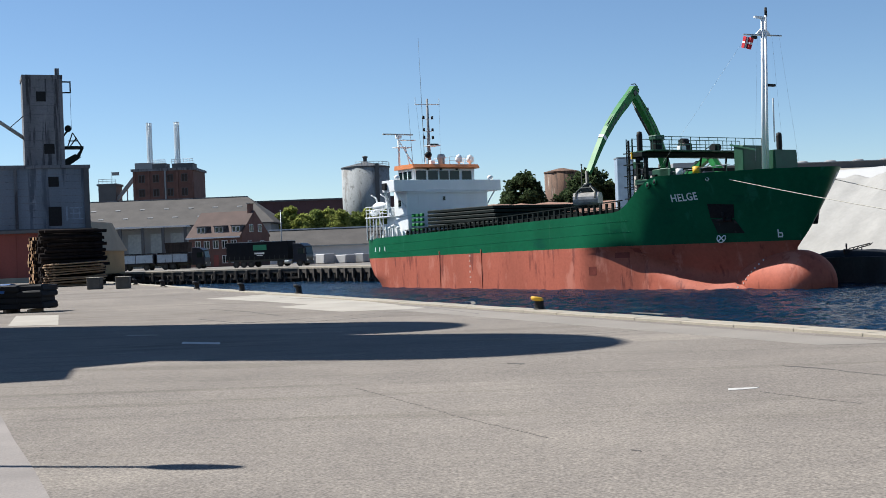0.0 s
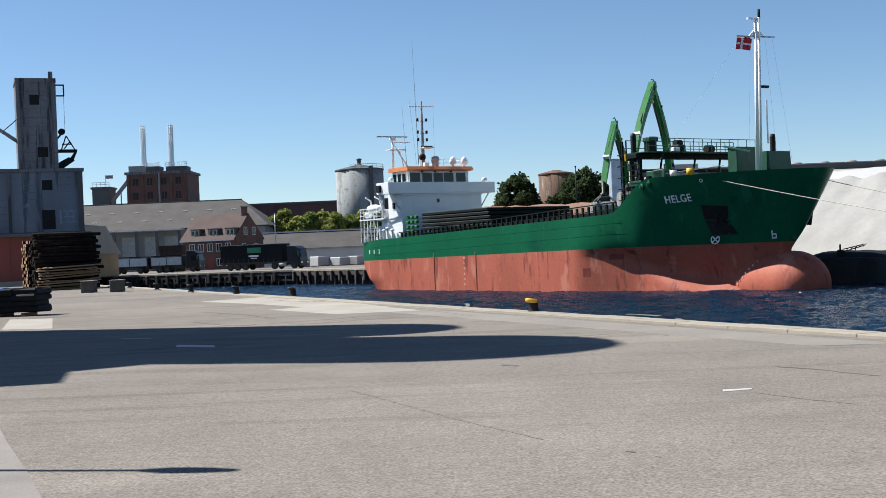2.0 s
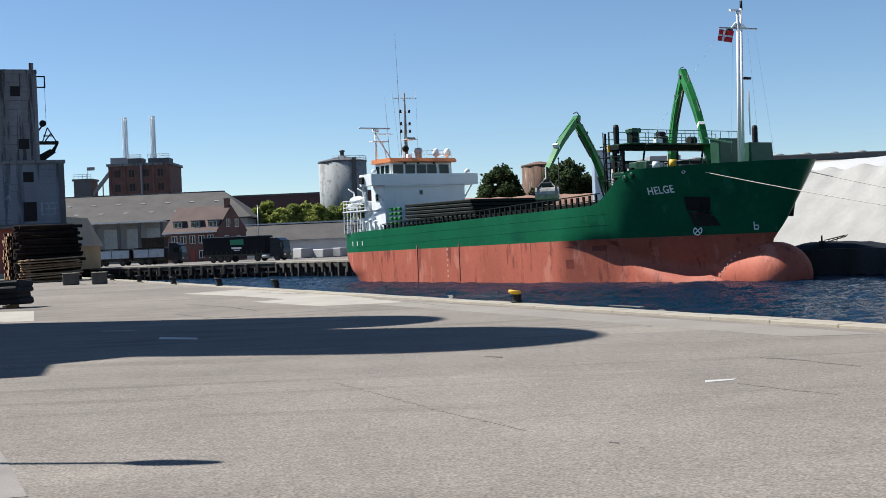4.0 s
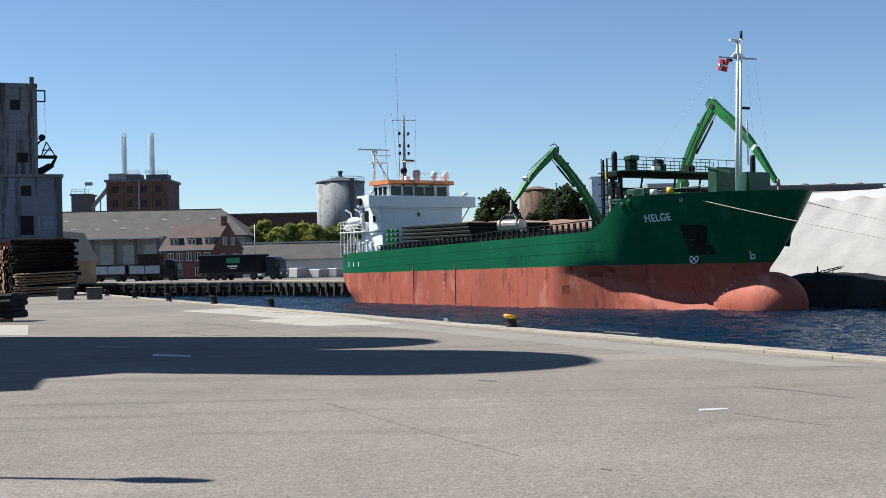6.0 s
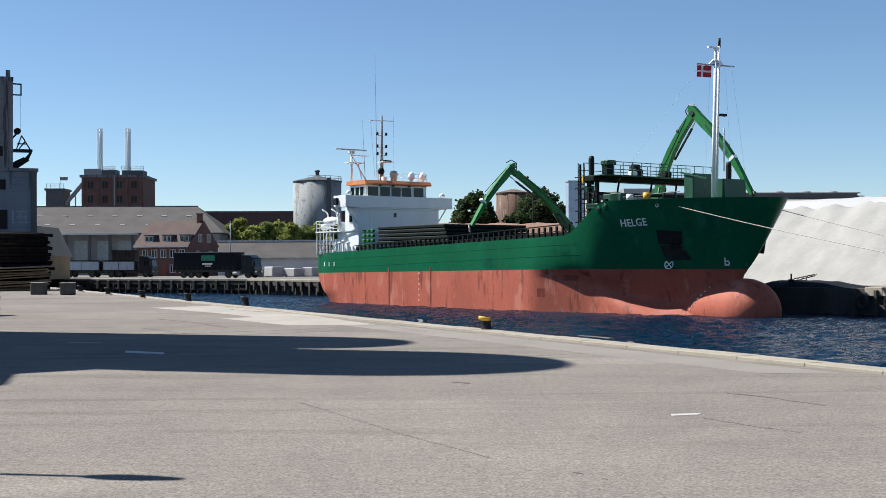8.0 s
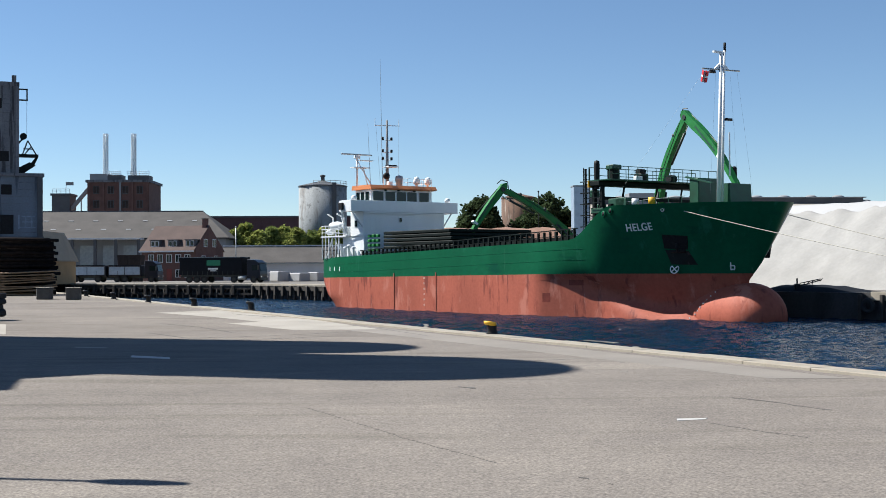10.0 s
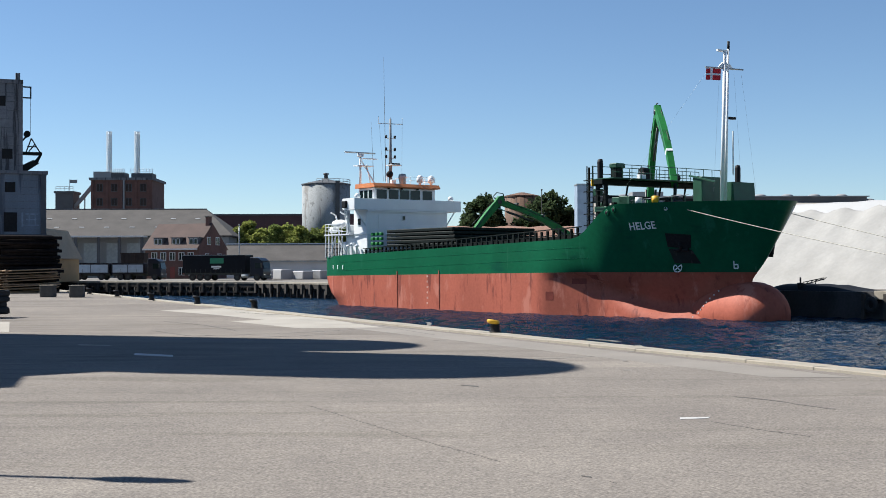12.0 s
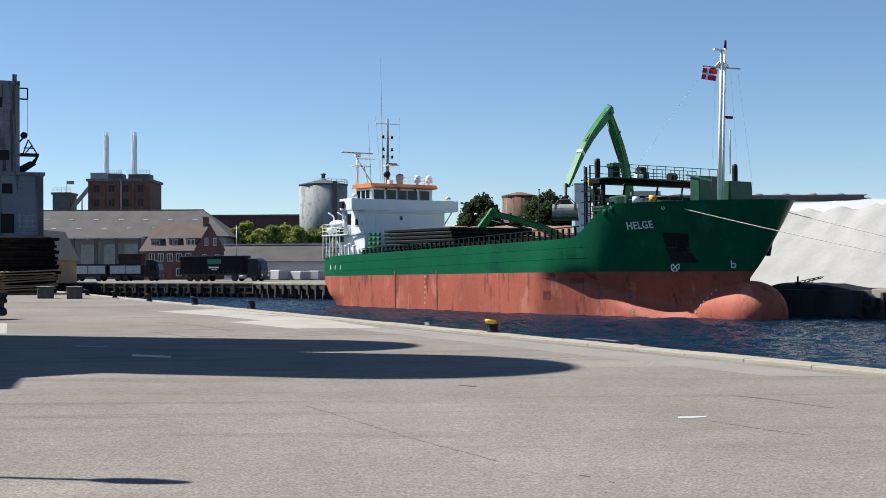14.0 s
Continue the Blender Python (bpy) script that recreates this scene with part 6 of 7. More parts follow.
def lamp_post(x, y, h, label, arm=1.4, rz=0, paint=GREY_STEEL):
    t = thing("street_lamp", pose(x, y, 0, 0, 0, rz), label, "lamp post", "lamp posts")
    part("pole", T((0, 0, 0), (0, 0, h), 0.11, 0.07, n=8), paint, t)
    if arm:
        part("arm", T((0, 0, h - 0.05), (arm, 0, h + 0.1), 0.05, n=6), GREY_STEEL, t)
        part("lamp_head", lathe(((0, 0), (0.09, 0.06), (0.16, 0.3), (0.15, 0.6), (0.08, 0.9), (0, 0.98)), 14), GREY_STEEL, t, at=pose(arm - 0.1, 0, h + 0.1, 0, 86, 0))
    else:
        part("lamp_head", lathe(((0.05, 0), (0.14, 0.06), (0.12, 0.2), (0, 0.25)), 10), paint, t, at=pose(0, 0, h))


lamp_post(-29.6, 230, 9.6, "slender grey lamp post by the far quay", arm=0)
lamp_post(20.9, 185, 13.2, "slender dark lamp post among the trees", arm=0, paint=DARK_STEEL)


def right_hall():
    b = thing("long_hall", pose(0, 170, 0), "long low hall with a beige roof and a dark ridge", "hall")
    part("wall", B(27, 140, 0, 30, 0, 9.6), GREY_WALL, b)
    bm = bmesh.new()
    prism(bm, [(-0.6, 9.2), (15, 11.6), (30.6, 9.2), (30.6, 9.0), (15, 11.4), (-0.6, 9.0)], 26.5, 141, axis="x")
    rf = part("roof", bm, SLAB, b, "beige sheeted roof")
    part("ridge_monitor", B(27, 69.0, 13.0, 16.4, 11.25, 12.15), DARK_WALL, b, "dark ridge monitor")
    part("monitor_cap", B(27, 69.4, 12.8, 16.6, 12.15, 12.28), GREY_WALL, b)
    for i in range(12):
        part("roof_dome", lathe(((0.9, 0), (0.85, 0.2), (0.55, 0.34), (0, 0.4)), 14), GREY_WALL, rf, "pale plastic roof dome", at=pose(29 + i * 4.1, 15, 12.26 if 29 + i * 4.1 < 66 else 11.6))


right_hall()


def white_depot():
    b = thing("pale_depot", pose(0, 160, 0), "pale low depot behind the ship's bow", "depot")
    part("wall", B(27.5, 44, 0, 8, 0, 9.6), WHITE_WALL, b)
    part("roof", B(27.2, 44.3, -0.3, 8.3, 9.6, 9.95), GREY_WALL, b)
    part("roof_unit", B(30, 34, 1, 4, 9.95, 11.6), GREY_WALL, b)


white_depot()


def earth_bank():
    bm = bmesh.new()
    rows = []
    for i in range(61):
        x = lerp(-6, 30, i / 60)
        row = []
        for j in range(17):
            v = j / 16
            k = min(1, v * 3.5, (1 - v) * 3.5, i / 6, (60 - i) / 6)
            z = 7.1 * max(0, k) + 0.25 * k * noise.noise((x * 0.4, v * 9, 4)) + 0.1 * k * noise.noise((x * 2, v * 30, 5))
            row.append(bm.verts.new((x, lerp(150, 182, v), z - (0.03 if k <= 0 else 0))))
        rows.append(row)
    for i in range(60):
        for j in range(16):
            f = bm.faces.new((rows[i][j], rows[i + 1][j], rows[i + 1][j + 1], rows[i][j + 1]))
            f.smooth = True
    bmesh.ops.recalc_face_normals(bm, faces=bm.faces[:])
    solo("wood_chip_bank", bm, mat("brown_wood_chips", (0.24, 0.14, 0.10), 0.95, vary=0.25, scale=0.4, bump=0.5, fine=5), pose(0, 0, 0), "long bank of reddish brown wood chips", "wood chips", kind="stuff")


earth_bank()


# ---- trees ----
def tree(name, x, y, h, w, leaf, seed, base=0.25, label="", conifer=False, clumps=60, leaves=90, z0=0.0):
    """A trunk with limbs and a crown of many small leaf faces in uneven clumps."""
    rnd = random.Random(seed)
    t = thing(name, pose(x, y, z0), label, "tree", "trees")
    bm = T((0, 0, -0.1), (0.1, 0, h * 0.75), h * 0.03, h * 0.008, n=8)
    for i in range(9):
        u = rnd.uniform(0.2, 0.7)
        a = rnd.uniform(0, 6.28)
        r = w * 0.4 * (1 - u * 0.5)
        tube(bm, (0, 0, h * u), (r * math.cos(a), r * math.sin(a), h * (u + 0.14)), h * 0.011, h * 0.004, n=5)
    part("trunk", bm, TRUNK, t)
    verts, faces = [], []
    for c in range(clumps):
        u = rnd.uniform(base, 0.97)
        env = (1 - u) ** 0.75 * 1.25 if conifer else math.sin(math.pi * min(1, (u - base + 0.12) / (1.1 - base))) ** 0.6
        a = rnd.uniform(0, 6.28)
        r = w / 2 * env * math.sqrt(rnd.uniform(0.15, 1))
        cx, cy, cz = r * math.cos(a), r * math.sin(a), h * u
        cr = rnd.uniform(0.07, 0.16) * w * (0.75 if conifer else 1)
        for k in range(leaves):
            d = Vector((rnd.gauss(0, 1), rnd.gauss(0, 1), rnd.gauss(0, 0.7)))
            d = d.normalized() * cr * rnd.uniform(0.5, 1.05)
            p = Vector((cx, cy, cz)) + d
            s = rnd.uniform(0.16, 0.36)
            e1 = Vector((rnd.gauss(0, 1), rnd.gauss(0, 1), rnd.gauss(0, 0.6))).normalized() * s
            e2 = e1.cross(Vector((rnd.gauss(0, 1), rnd.gauss(0, 1), rnd.gauss(0, 1)))).normalized() * s * 0.7
            b0 = len(verts)
            verts += [p - e1, p + e2, p + e1, p - e2]
            faces.append((b0, b0 + 1, b0 + 2, b0 + 3))
    me = bpy.data.meshes.new("crown")
    me.from_pydata(verts, [], faces)
    me.materials.append(leaf)
    ob = new("crown", me)
    ob.parent = t
    return t


tree("dark_pine", 12.6, 190, 12.6, 7.2, LEAF_DARK, 1, 0.2, "dense dark pine with a pointed crown", clumps=150, conifer=False)
tree("dark_pine", 10.6, 193, 9.6, 5.0, LEAF_DARK, 2, 0.2, "lower dark pine beside a taller one", clumps=90)
tree("leafy_tree", 22.6, 190, 13.2, 8.4, LEAF_DARK, 3, 0.2, "broad green tree before the rusty tank", clumps=150)
tree("leafy_tree", 18.6, 188, 9.6, 6.4, LEAF_DARK, 4, 0.2, "low dark green tree before the rusty tank", clumps=60)
tree("leafy_tree", 26.4, 191, 10.8, 6.4, LEAF_DARK, 5, 0.2, "dark green tree behind the ship's gantry", clumps=60)
tree("dark_shrub", 5.6, 192, 9.0, 5.0, LEAF_DARK, 6, 0.2, "low dark shrub behind the bridge", clumps=80)
for i, (x, h, w, lf) in enumerate(((-36.5, 9.2, 6.2, LEAF_MID), (-34.3, 11.0, 5.4, LEAF_LIGHT), (-32.2, 13.0, 5.8, LEAF_LIGHT), (-29.4, 10.6, 6.6, LEAF_LIGHT), (-26.6, 11.4, 6.0, LEAF_MID), (-24.0, 11.6, 6.6, LEAF_LIGHT), (-21.2, 11.2, 6.0, LEAF_LIGHT), (-18.2, 10.6, 6.4, LEAF_MID), (-15.4, 11.2, 6.0, LEAF_LIGHT), (-12.6, 11.4, 6.4, LEAF_MID))):
    tree("hedge_tree", x, 263 + (i % 3), h * 0.93, w, lf, 20 + i, 0.12, "bushy light green tree in a row", clumps=110)

yard_lamp = thing("yard_lamp_mast", pose(22.02, 48.00, -2.0), "tall grey lamp mast standing in the water", "lamp post", "lamp posts")
part("pole", T((0, 0, -2.0), (0, 0, 10.42), 0.14, 0.08, n=8), GREY_STEEL, yard_lamp)
part("arm", T((0, 0, 10.37), (-2.2, 0, 11.77), 0.07, n=6), GREY_STEEL, yard_lamp)
part("lamp_head", lathe(((0.0, -0.3), (0.2, -0.25), (0.26, 0.1), (0.1, 0.4), (0, 0.42)), 12), DARK_STEEL, yard_lamp, at=pose(-2.35, 0, 11.87, 0, -50, 0))


# ---- off to the side: what throws the long shadows on the apron ----
def store_silo(x, y, r, h, label):
    t = thing("store_silo", pose(x, y, 0), label, "silo", "store silos")
    dome = [(r, 0.0), (r, h - r * 1.05)]
    for i in range(1, 9):
        a = math.pi / 2 * i / 8
        dome.append((r * math.cos(a), h - r * 1.05 + r * 1.05 * math.sin(a)))
    part("shell", lathe(dome, 40), TANK_STEEL, t)
    for i in range(6):
        part("hoop", lathe(((r, 0), (r + 0.05, 0.03), (r + 0.05, 0.12), (r, 0.15)), 40), GREY_STEEL, t, at=pose(0, 0, h * 0.13 * (i + 1)))


store_silo(-23.80, 34.60, 3.12, 32, "tall round-topped steel store silo beside the apron")
store_silo(-25.69, 41.13, 2.40, 31, "tall round-topped steel store silo beside the apron")
for x, y, turn, x0, x1, deep in ((-21.03, 26.81, 12.7, -6, 0, 4.2), (-21.51, 28.98, 36.5, -1.4, 4.0, 2.7)):
    annexe = thing("silo_annexe", pose(x, y, 0, 0, 0, turn), "plain flat-roofed store beside the silos", "store", "silo annexes")
    part("wall", B(x0, x1, 0, deep, 0, 17.8), GREY_WALL, annexe)
    part("roof", B(x0 - 0.05, x1, 0, deep, 17.8, 18.0), DARK_WALL, annexe)
lamp_post(-11.27, 14.91, 8.0, "grey street lamp beside the apron", arm=1.9, rz=-12)

# ---- the near apron ----
QD = (A0 - B0).normalized()
QN = Vector((QD.y, -QD.x))       # towards the water
q0 = B0 + QD * ((Vector((8.4, 24.0)) - B0).dot(QD))


def along(d, off=0.0):
    p = q0 + QD * d + QN * off
    return p


def near_coping():
    t = thing("quay_coping_near", pose(0, 0, 0), "pale worn concrete coping along the apron's edge", "coping", kind="structure")
    rz = math.degrees(math.atan2(QD.y, QD.x))
    me = [mesh_from(B(0.002, 1.983, -0.02, 0.62, -0.5, 0.06 + 0.006 * k, bevel=0.012), "coping_block", CONCRETE) for k in range(3)]
    for i in range(100):
        d = -14 + i * 1.985
        p = along(d)
        ob = new("coping_block", me[(i * 7) % 3])
        ob.parent = t
        ob.matrix_basis = pose(p.x, p.y, 0, 0, 0, rz)


near_coping()


def bollard(p, material, label, h=0.5, r=0.22, rz=0):
    t = thing("mooring_bollard", pose(p.x, p.y, 0.06, 0, 0, rz), label, "bollard", "quay bollards")
    part("base_plate", lathe(((0, 0), (r * 1.4, 0), (r * 1.4, 0.05), (0, 0.06)), 20), BLACK_IRON, t)
    part("stem", lathe(((r * 1.2, 0.05), (r * 1.1, 0.12), (r * 1.05, h * 0.6), (r * 1.2, h * 0.7)), 20), BLACK_IRON, t)
    bm = lathe(((r * 1.1, h * 0.66), (r * 1.45, h * 0.74), (r * 1.5, h * 0.92), (r * 1.2, h), (0, h * 1.02)), 20)
    for v in bm.verts:
        v.co.x += 0.5 * r
        v.co.z += 0.18 * v.co.x
    part("cap", bm, material, t, "yellow painted cap" if material is YELLOW else "")


bollard(Vector((2.75, 36.6)), YELLOW, "black mooring bollard with a yellow cap at the quay edge", h=0.36, r=0.125, rz=200)
for p in ((-6.86, 58.82), (-10.78, 66.66), (-14.85, 75.04), (-18.93, 84.14), (-23.08, 93.56)):
    bollard(Vector(p), BLACK_IRON, "black mooring bollard at the quay edge", h=0.41, r=0.13, rz=170)


def concrete_block(x, y, rz, w=0.92):
    bm = B(-w / 2, w / 2, -0.38, 0.38, 0, 0.78, bevel=0.05)
    for v in bm.verts:
        v.co += Vector((noise.noise(v.co * 2 + Vector((x, 0, 0))), noise.noise(v.co * 2.3), 0)) * 0.02
    t = solo("concrete_block", bm, mat("dark_weathered_concrete", (0.075, 0.070, 0.064), 0.95, vary=0.3, scale=2, bump=0.4, fine=20), pose(x, y, 0, 0, 0, rz), "weathered dark concrete barrier block on the apron", "concrete block", "concrete blocks")
    part("lifting_eye", T((-0.1, 0, 0.8), (0.1, 0, 0.88), 0.025, n=6), BLACK_IRON, t)
    part("top_slab", B(-w / 2 - 0.03, w / 2 + 0.03, -0.40, 0.40, 0.782, 0.83, bevel=0.02), CONCRETE, t)


concrete_block(-24.0, 86.0, -6)
concrete_block(-21.75, 84.8, 4)


def log_stack():
    t = thing("log_stack", pose(-32.75, 100.6, 0, 0, 0, 30), "tall stack of dark bark-covered logs with pale cut ends", "log stack")
    rnd = random.Random(5)
    meshes = []
    for k in range(4):
        bm = bmesh.new()
        L = 4.35 + 0.2 * k
        tube(bm, (0.02, 0, 0), (L - 0.02, 0, 0), 0.145, 0.13, n=10, caps=False)
        for x, r in ((0.02, 0.145), (L - 0.02, 0.13)):
            vs = [bm.verts.new((x, r * math.cos(2 * math.pi * i / 10), r * math.sin(2 * math.pi * i / 10))) for i in range(10)]
            f = bm.faces.new(vs)
            f.material_index = 1
        meshes.append(mesh_from(bm, "log", (BARK, LOG_END)))
    dark = [mesh_from(T((0.02, 0, 0), (4.3 + 0.2 * k, 0, 0), 0.15, 0.13, n=10), "log", BARK) for k in range(4)]
    for row in range(15):
        for col in range(8 if row < 13 else 6):
            ob = new("log", meshes[rnd.randrange(4)])
            ob.parent = t
            ob.matrix_basis = pose(rnd.uniform(-0.25, 0.1), 0.14 + col * 0.29 + (0.145 if row % 2 else 0), 0.15 + row * 0.268 + rnd.uniform(-0.01, 0.01), rnd.uniform(0, 360), 0, rnd.uniform(-1.2, 1.2))
    t2 = thing("timber_stack", pose(-31.0, 97.9, 0, 0, 0, 27), "stack of pale rough-sawn slabs before dark logs", "timber stack")
    slab = [mesh_from(B(0, 4.2 + 0.2 * k, 0, 0.42, 0, 0.09, bevel=0.015), "slab", PLANK) for k in range(3)]
    for row in range(9):
        for col in range(3):
            ob = new("slab", slab[rnd.randrange(3)])
            ob.parent = t2
            ob.matrix_basis = pose(rnd.uniform(-0.25, 0.25), col * 0.46, 0.06 + row * 0.205, rnd.uniform(-7, 7), rnd.uniform(-2.4, 1.0) - (row % 3), rnd.uniform(-4, 4))
        ob = new("bearer", slab[0])
        ob.parent = t2
        ob.matrix_basis = pose(0.6, 0.0, 0.12 + row * 0.205, 0, 0, 90) @ Matrix.Diagonal((0.3, 0.4, 1, 1))
    t3 = thing("log_stack", pose(-31.5, 98.9, 0, 0, 0, 29), "tall stack of dark bark-covered logs behind sawn slabs", "log stack")
    for row in range(17):
        for col in range(5):
            ob = new("log", dark[rnd.randrange(4)])
            ob.parent = t3
            ob.matrix_basis = pose(rnd.uniform(-0.35, 0.35), 0.3 + col * 0.29 + (0.145 if row % 2 else 0), 0.15 + row * 0.268 + rnd.uniform(-0.03, 0.03), rnd.uniform(0, 360), rnd.uniform(-0.8, 0.8), rnd.uniform(-2, 2))


log_stack()


def covered_pallets():
    t = thing("covered_pallet_pile", pose(-18.6, 50.2, 0, 0, 0, -6), "dark pile of sacks on pallets under a blue cover", "pallet pile")
    rnd = random.Random(9)
    for row in range(4):
        for c in range(6):
            bm = B(0, 1.06, 0, 1.4, 0, 0.27, bevel=0.06)
            for v in bm.verts:
                v.co += Vector((rnd.uniform(-1, 1), rnd.uniform(-1, 1), rnd.uniform(-1, 1))) * 0.025
            part("sack", bm, TARP_DARK, t, at=pose(-3.4 + c * 0.98 + rnd.uniform(-0.05, 0.05), rnd.uniform(-0.06, 0.06), 0.14 + row * 0.235, 0, 0, rnd.uniform(-4, 4)))
    bm = bmesh.new()
    n = 16
    rows = []
    for i in range(n + 1):
        row = []
        for j in range(7):
            x, y = lerp(-3.5, 1.0, i / n), lerp(-0.1, 1.5, j / 6)
            z = 1.11 + 0.05 * noise.noise((x * 1.5, y * 2, 1)) - (0.3 if j in (0, 6) else 0)
            row.append(bm.verts.new((x, y, z)))
        rows.append(row)
    for i in range(n):
        for j in range(6):
            bm.faces.new((rows[i][j], rows[i + 1][j], rows[i + 1][j + 1], rows[i][j + 1]))
    r = bmesh.ops.extrude_face_region(bm, geom=bm.faces[:])
    for v in [g for g in r["geom"] if isinstance(g, bmesh.types.BMVert)]:
        v.co.z += 0.03
    bmesh.ops.recalc_face_normals(bm, faces=bm.faces[:])
    part("cover_sheet", bm, TARP_BLUE, t, "crumpled blue tarpaulin")
    for x in (-3.2, -1.9, -0.6, 0.9, 1.9):
        part("pallet_runner", B(x, x + 0.12, 0, 1.3, 0, 0.13), PLANK, t)


covered_pallets()


# ---- patches, cracks and marks on the apron ----
def flat_patch(name, pts, material, label, z=0.004, thick=0.02):
    bm = bmesh.new()
    prism(bm, pts, z - thick, z, axis="z")
    return solo(name, bm, material, pose(0, 0, 0), label, "paving", kind="structure")


flat_patch("concrete_patch", [(-11.2, 58.5), (-8.6, 61.3), (-3.2, 49.0), (-0.6, 41.2), (-3.4, 41.0), (-6.3, 46.5), (-5.2, 47.6), (-7.6, 52.5)], SLAB, "pale concrete repair along the quay edge")
flat_patch("concrete_slab", [(-14.0, 40.0), (-12.2, 39.4), (-14.5, 46.9), (-16.3, 47.5)], SLAB, "pale concrete slab set in the apron")
flat_patch("asphalt_patch", [(-7.54, 20.03), (-5.94, 16.55), (-4.92, 14.12), (-4.05, 12.13), (-3.38, 10.52), (-4.31, 10.35), (-6.99, 15.54)], mat("pale_worn_asphalt", (0.207, 0.185, 0.170), 0.92, vary=0.2, scale=0.8, bump=0.4, fine=28), "paler worn asphalt patch", z=0.004)
flat_patch("edge_strip", [(8.1, 22.0), (6.6, 22.2), (-4.6, 47.5), (-3.2, 48.2)], mat("worn_edge_asphalt", (0.202, 0.181, 0.157), 0.92, vary=0.15, scale=0.4, bump=0.4, fine=25), "lighter worn strip beside the coping", z=0.0035)
flat_patch("paint_mark", [(3.62, 16.18), (4.0, 16.28), (4.08, 16.42), (3.66, 16.38)], mat("worn_white_paint", (0.42, 0.41, 0.39), 0.8, vary=0.15, scale=6, bump=0.2), "worn white paint mark on asphalt", z=0.005)
flat_patch("paint_mark", [(-8.4, 32.9), (-7.5, 32.5), (-7.4, 32.2), (-8.3, 32.5)], SLAB, "worn pale mark on asphalt", z=0.005)
flat_patch("paint_mark", [(-6.2, 29.4), (-5.2, 28.7), (-5.1, 28.2), (-6.1, 28.8)], mat("faded_white_paint", (0.46, 0.45, 0.43), 0.8, vary=0.15, scale=6, bump=0.2), "worn pale mark on asphalt", z=0.005)
CRACK = mat("dark_crack_filler", (0.075, 0.068, 0.062), 0.9, vary=0.3, scale=4, bump=0.3)


def crack(pts, width, seed):
    rnd = random.Random(seed)
    bm = bmesh.new()
    path = []
    for (x0, y0), (x1, y1) in zip(pts, pts[1:]):
        k = max(2, int(math.hypot(x1 - x0, y1 - y0) / 0.12))
        for i in range(k):
            path.append((lerp(x0, x1, i / k) + rnd.uniform(-0.02, 0.02), lerp(y0, y1, i / k) + rnd.uniform(-0.03, 0.03)))
    prev = None
    for x, y in path:
        w = width * rnd.uniform(0.3, 1.0)
        cur = (bm.verts.new((x, y - w, 0.004)), bm.verts.new((x, y + w, 0.004)))
        if prev:
            bm.faces.new((prev[0], cur[0], cur[1], prev[1]))
        prev = cur
    r = bmesh.ops.extrude_face_region(bm, geom=bm.faces[:])
    for v in [g for g in r["geom"] if isinstance(g, bmesh.types.BMVert)]:
        v.co.z -= 0.02
    bmesh.ops.recalc_face_normals(bm, faces=bm.faces[:])
    return solo("asphalt_crack", bm, CRACK, pose(0, 0, 0), "thin dark crack in the asphalt", "crack", kind="structure")


crack([(-1.32, 18.08), (-0.71, 16.68), (0.03, 14.84), (0.58, 13.68), (1.05, 12.72)], 0.016, 1)
crack([(5.07, 18.94), (5.47, 18.43), (5.79, 17.64), (6.07, 17.08)], 0.07, 2)
crack([(1.01, 21.07), (1.40, 20.71)], 0.12, 3)
crack([(1.72, 11.92), (1.88, 11.75)], 0.06, 4)
crack([(3.96, 15.91), (4.39, 15.07), (4.84, 14.39)], 0.025, 5)
crack([(-7.89, 39.85), (-6.11, 36.65), (-5.28, 36.68)], 0.1, 6)
crack([(-8.76, 46.62), (-6.86, 43.59), (-5.16, 39.58)], 0.12, 7)
crack([(1.94, 11.55), (2.04, 11.34)], 0.02, 8)
crack([(-1.77, 44.47), (-0.34, 40.90), (1.01, 36.50)], 0.1, 9)
crack([(-7.43, 56.26), (-5.40, 52.59), (-3.46, 51.92)], 0.16, 10)


TYRE_MARK = mat("tyre_rubbed_asphalt", (0.158, 0.142, 0.122), 0.9, vary=0.3, scale=1.2, bump=0.4, fine=24)


def tyre_arc(cx, cy, r, a0, a1, width, seed):
    """A broken band of tyre wear on the apron."""
    rnd = random.Random(seed)
    bm = bmesh.new()
    n = int(abs(a1 - a0) * r / 0.25)
    prev = None
    for i in range(n + 1):
        a = lerp(a0, a1, i / n)
        w = width * (0.5 + 0.5 * noise.noise((i * 0.13, seed, 0))) + 0.01
        rr = r + 0.05 * noise.noise((i * 0.07, seed, 5))
        c, s_ = math.cos(a), math.sin(a)
        cur = (bm.verts.new((cx + (rr - w) * c, cy + (rr - w) * s_, 0.003)), bm.verts.new((cx + (rr + w) * c, cy + (rr + w) * s_, 0.003)))
        if prev and noise.noise((i * 0.09, seed, 9)) > -0.18:
            bm.faces.new((prev[0], cur[0], cur[1], prev[1]))
        prev = cur
    bmesh.ops.delete(bm, geom=[v for v in bm.verts if not v.link_faces], context="VERTS")
    r_ = bmesh.ops.extrude_face_region(bm, geom=bm.faces[:])
    for v in [g for g in r_["geom"] if isinstance(g, bmesh.types.BMVert)]:
        v.co.z -= 0.02
    bmesh.ops.recalc_face_normals(bm, faces=bm.faces[:])
    return solo("tyre_mark", bm, TYRE_MARK, pose(0, 0, 0), "faint curved tyre mark on the asphalt", "tyre mark", kind="structure")


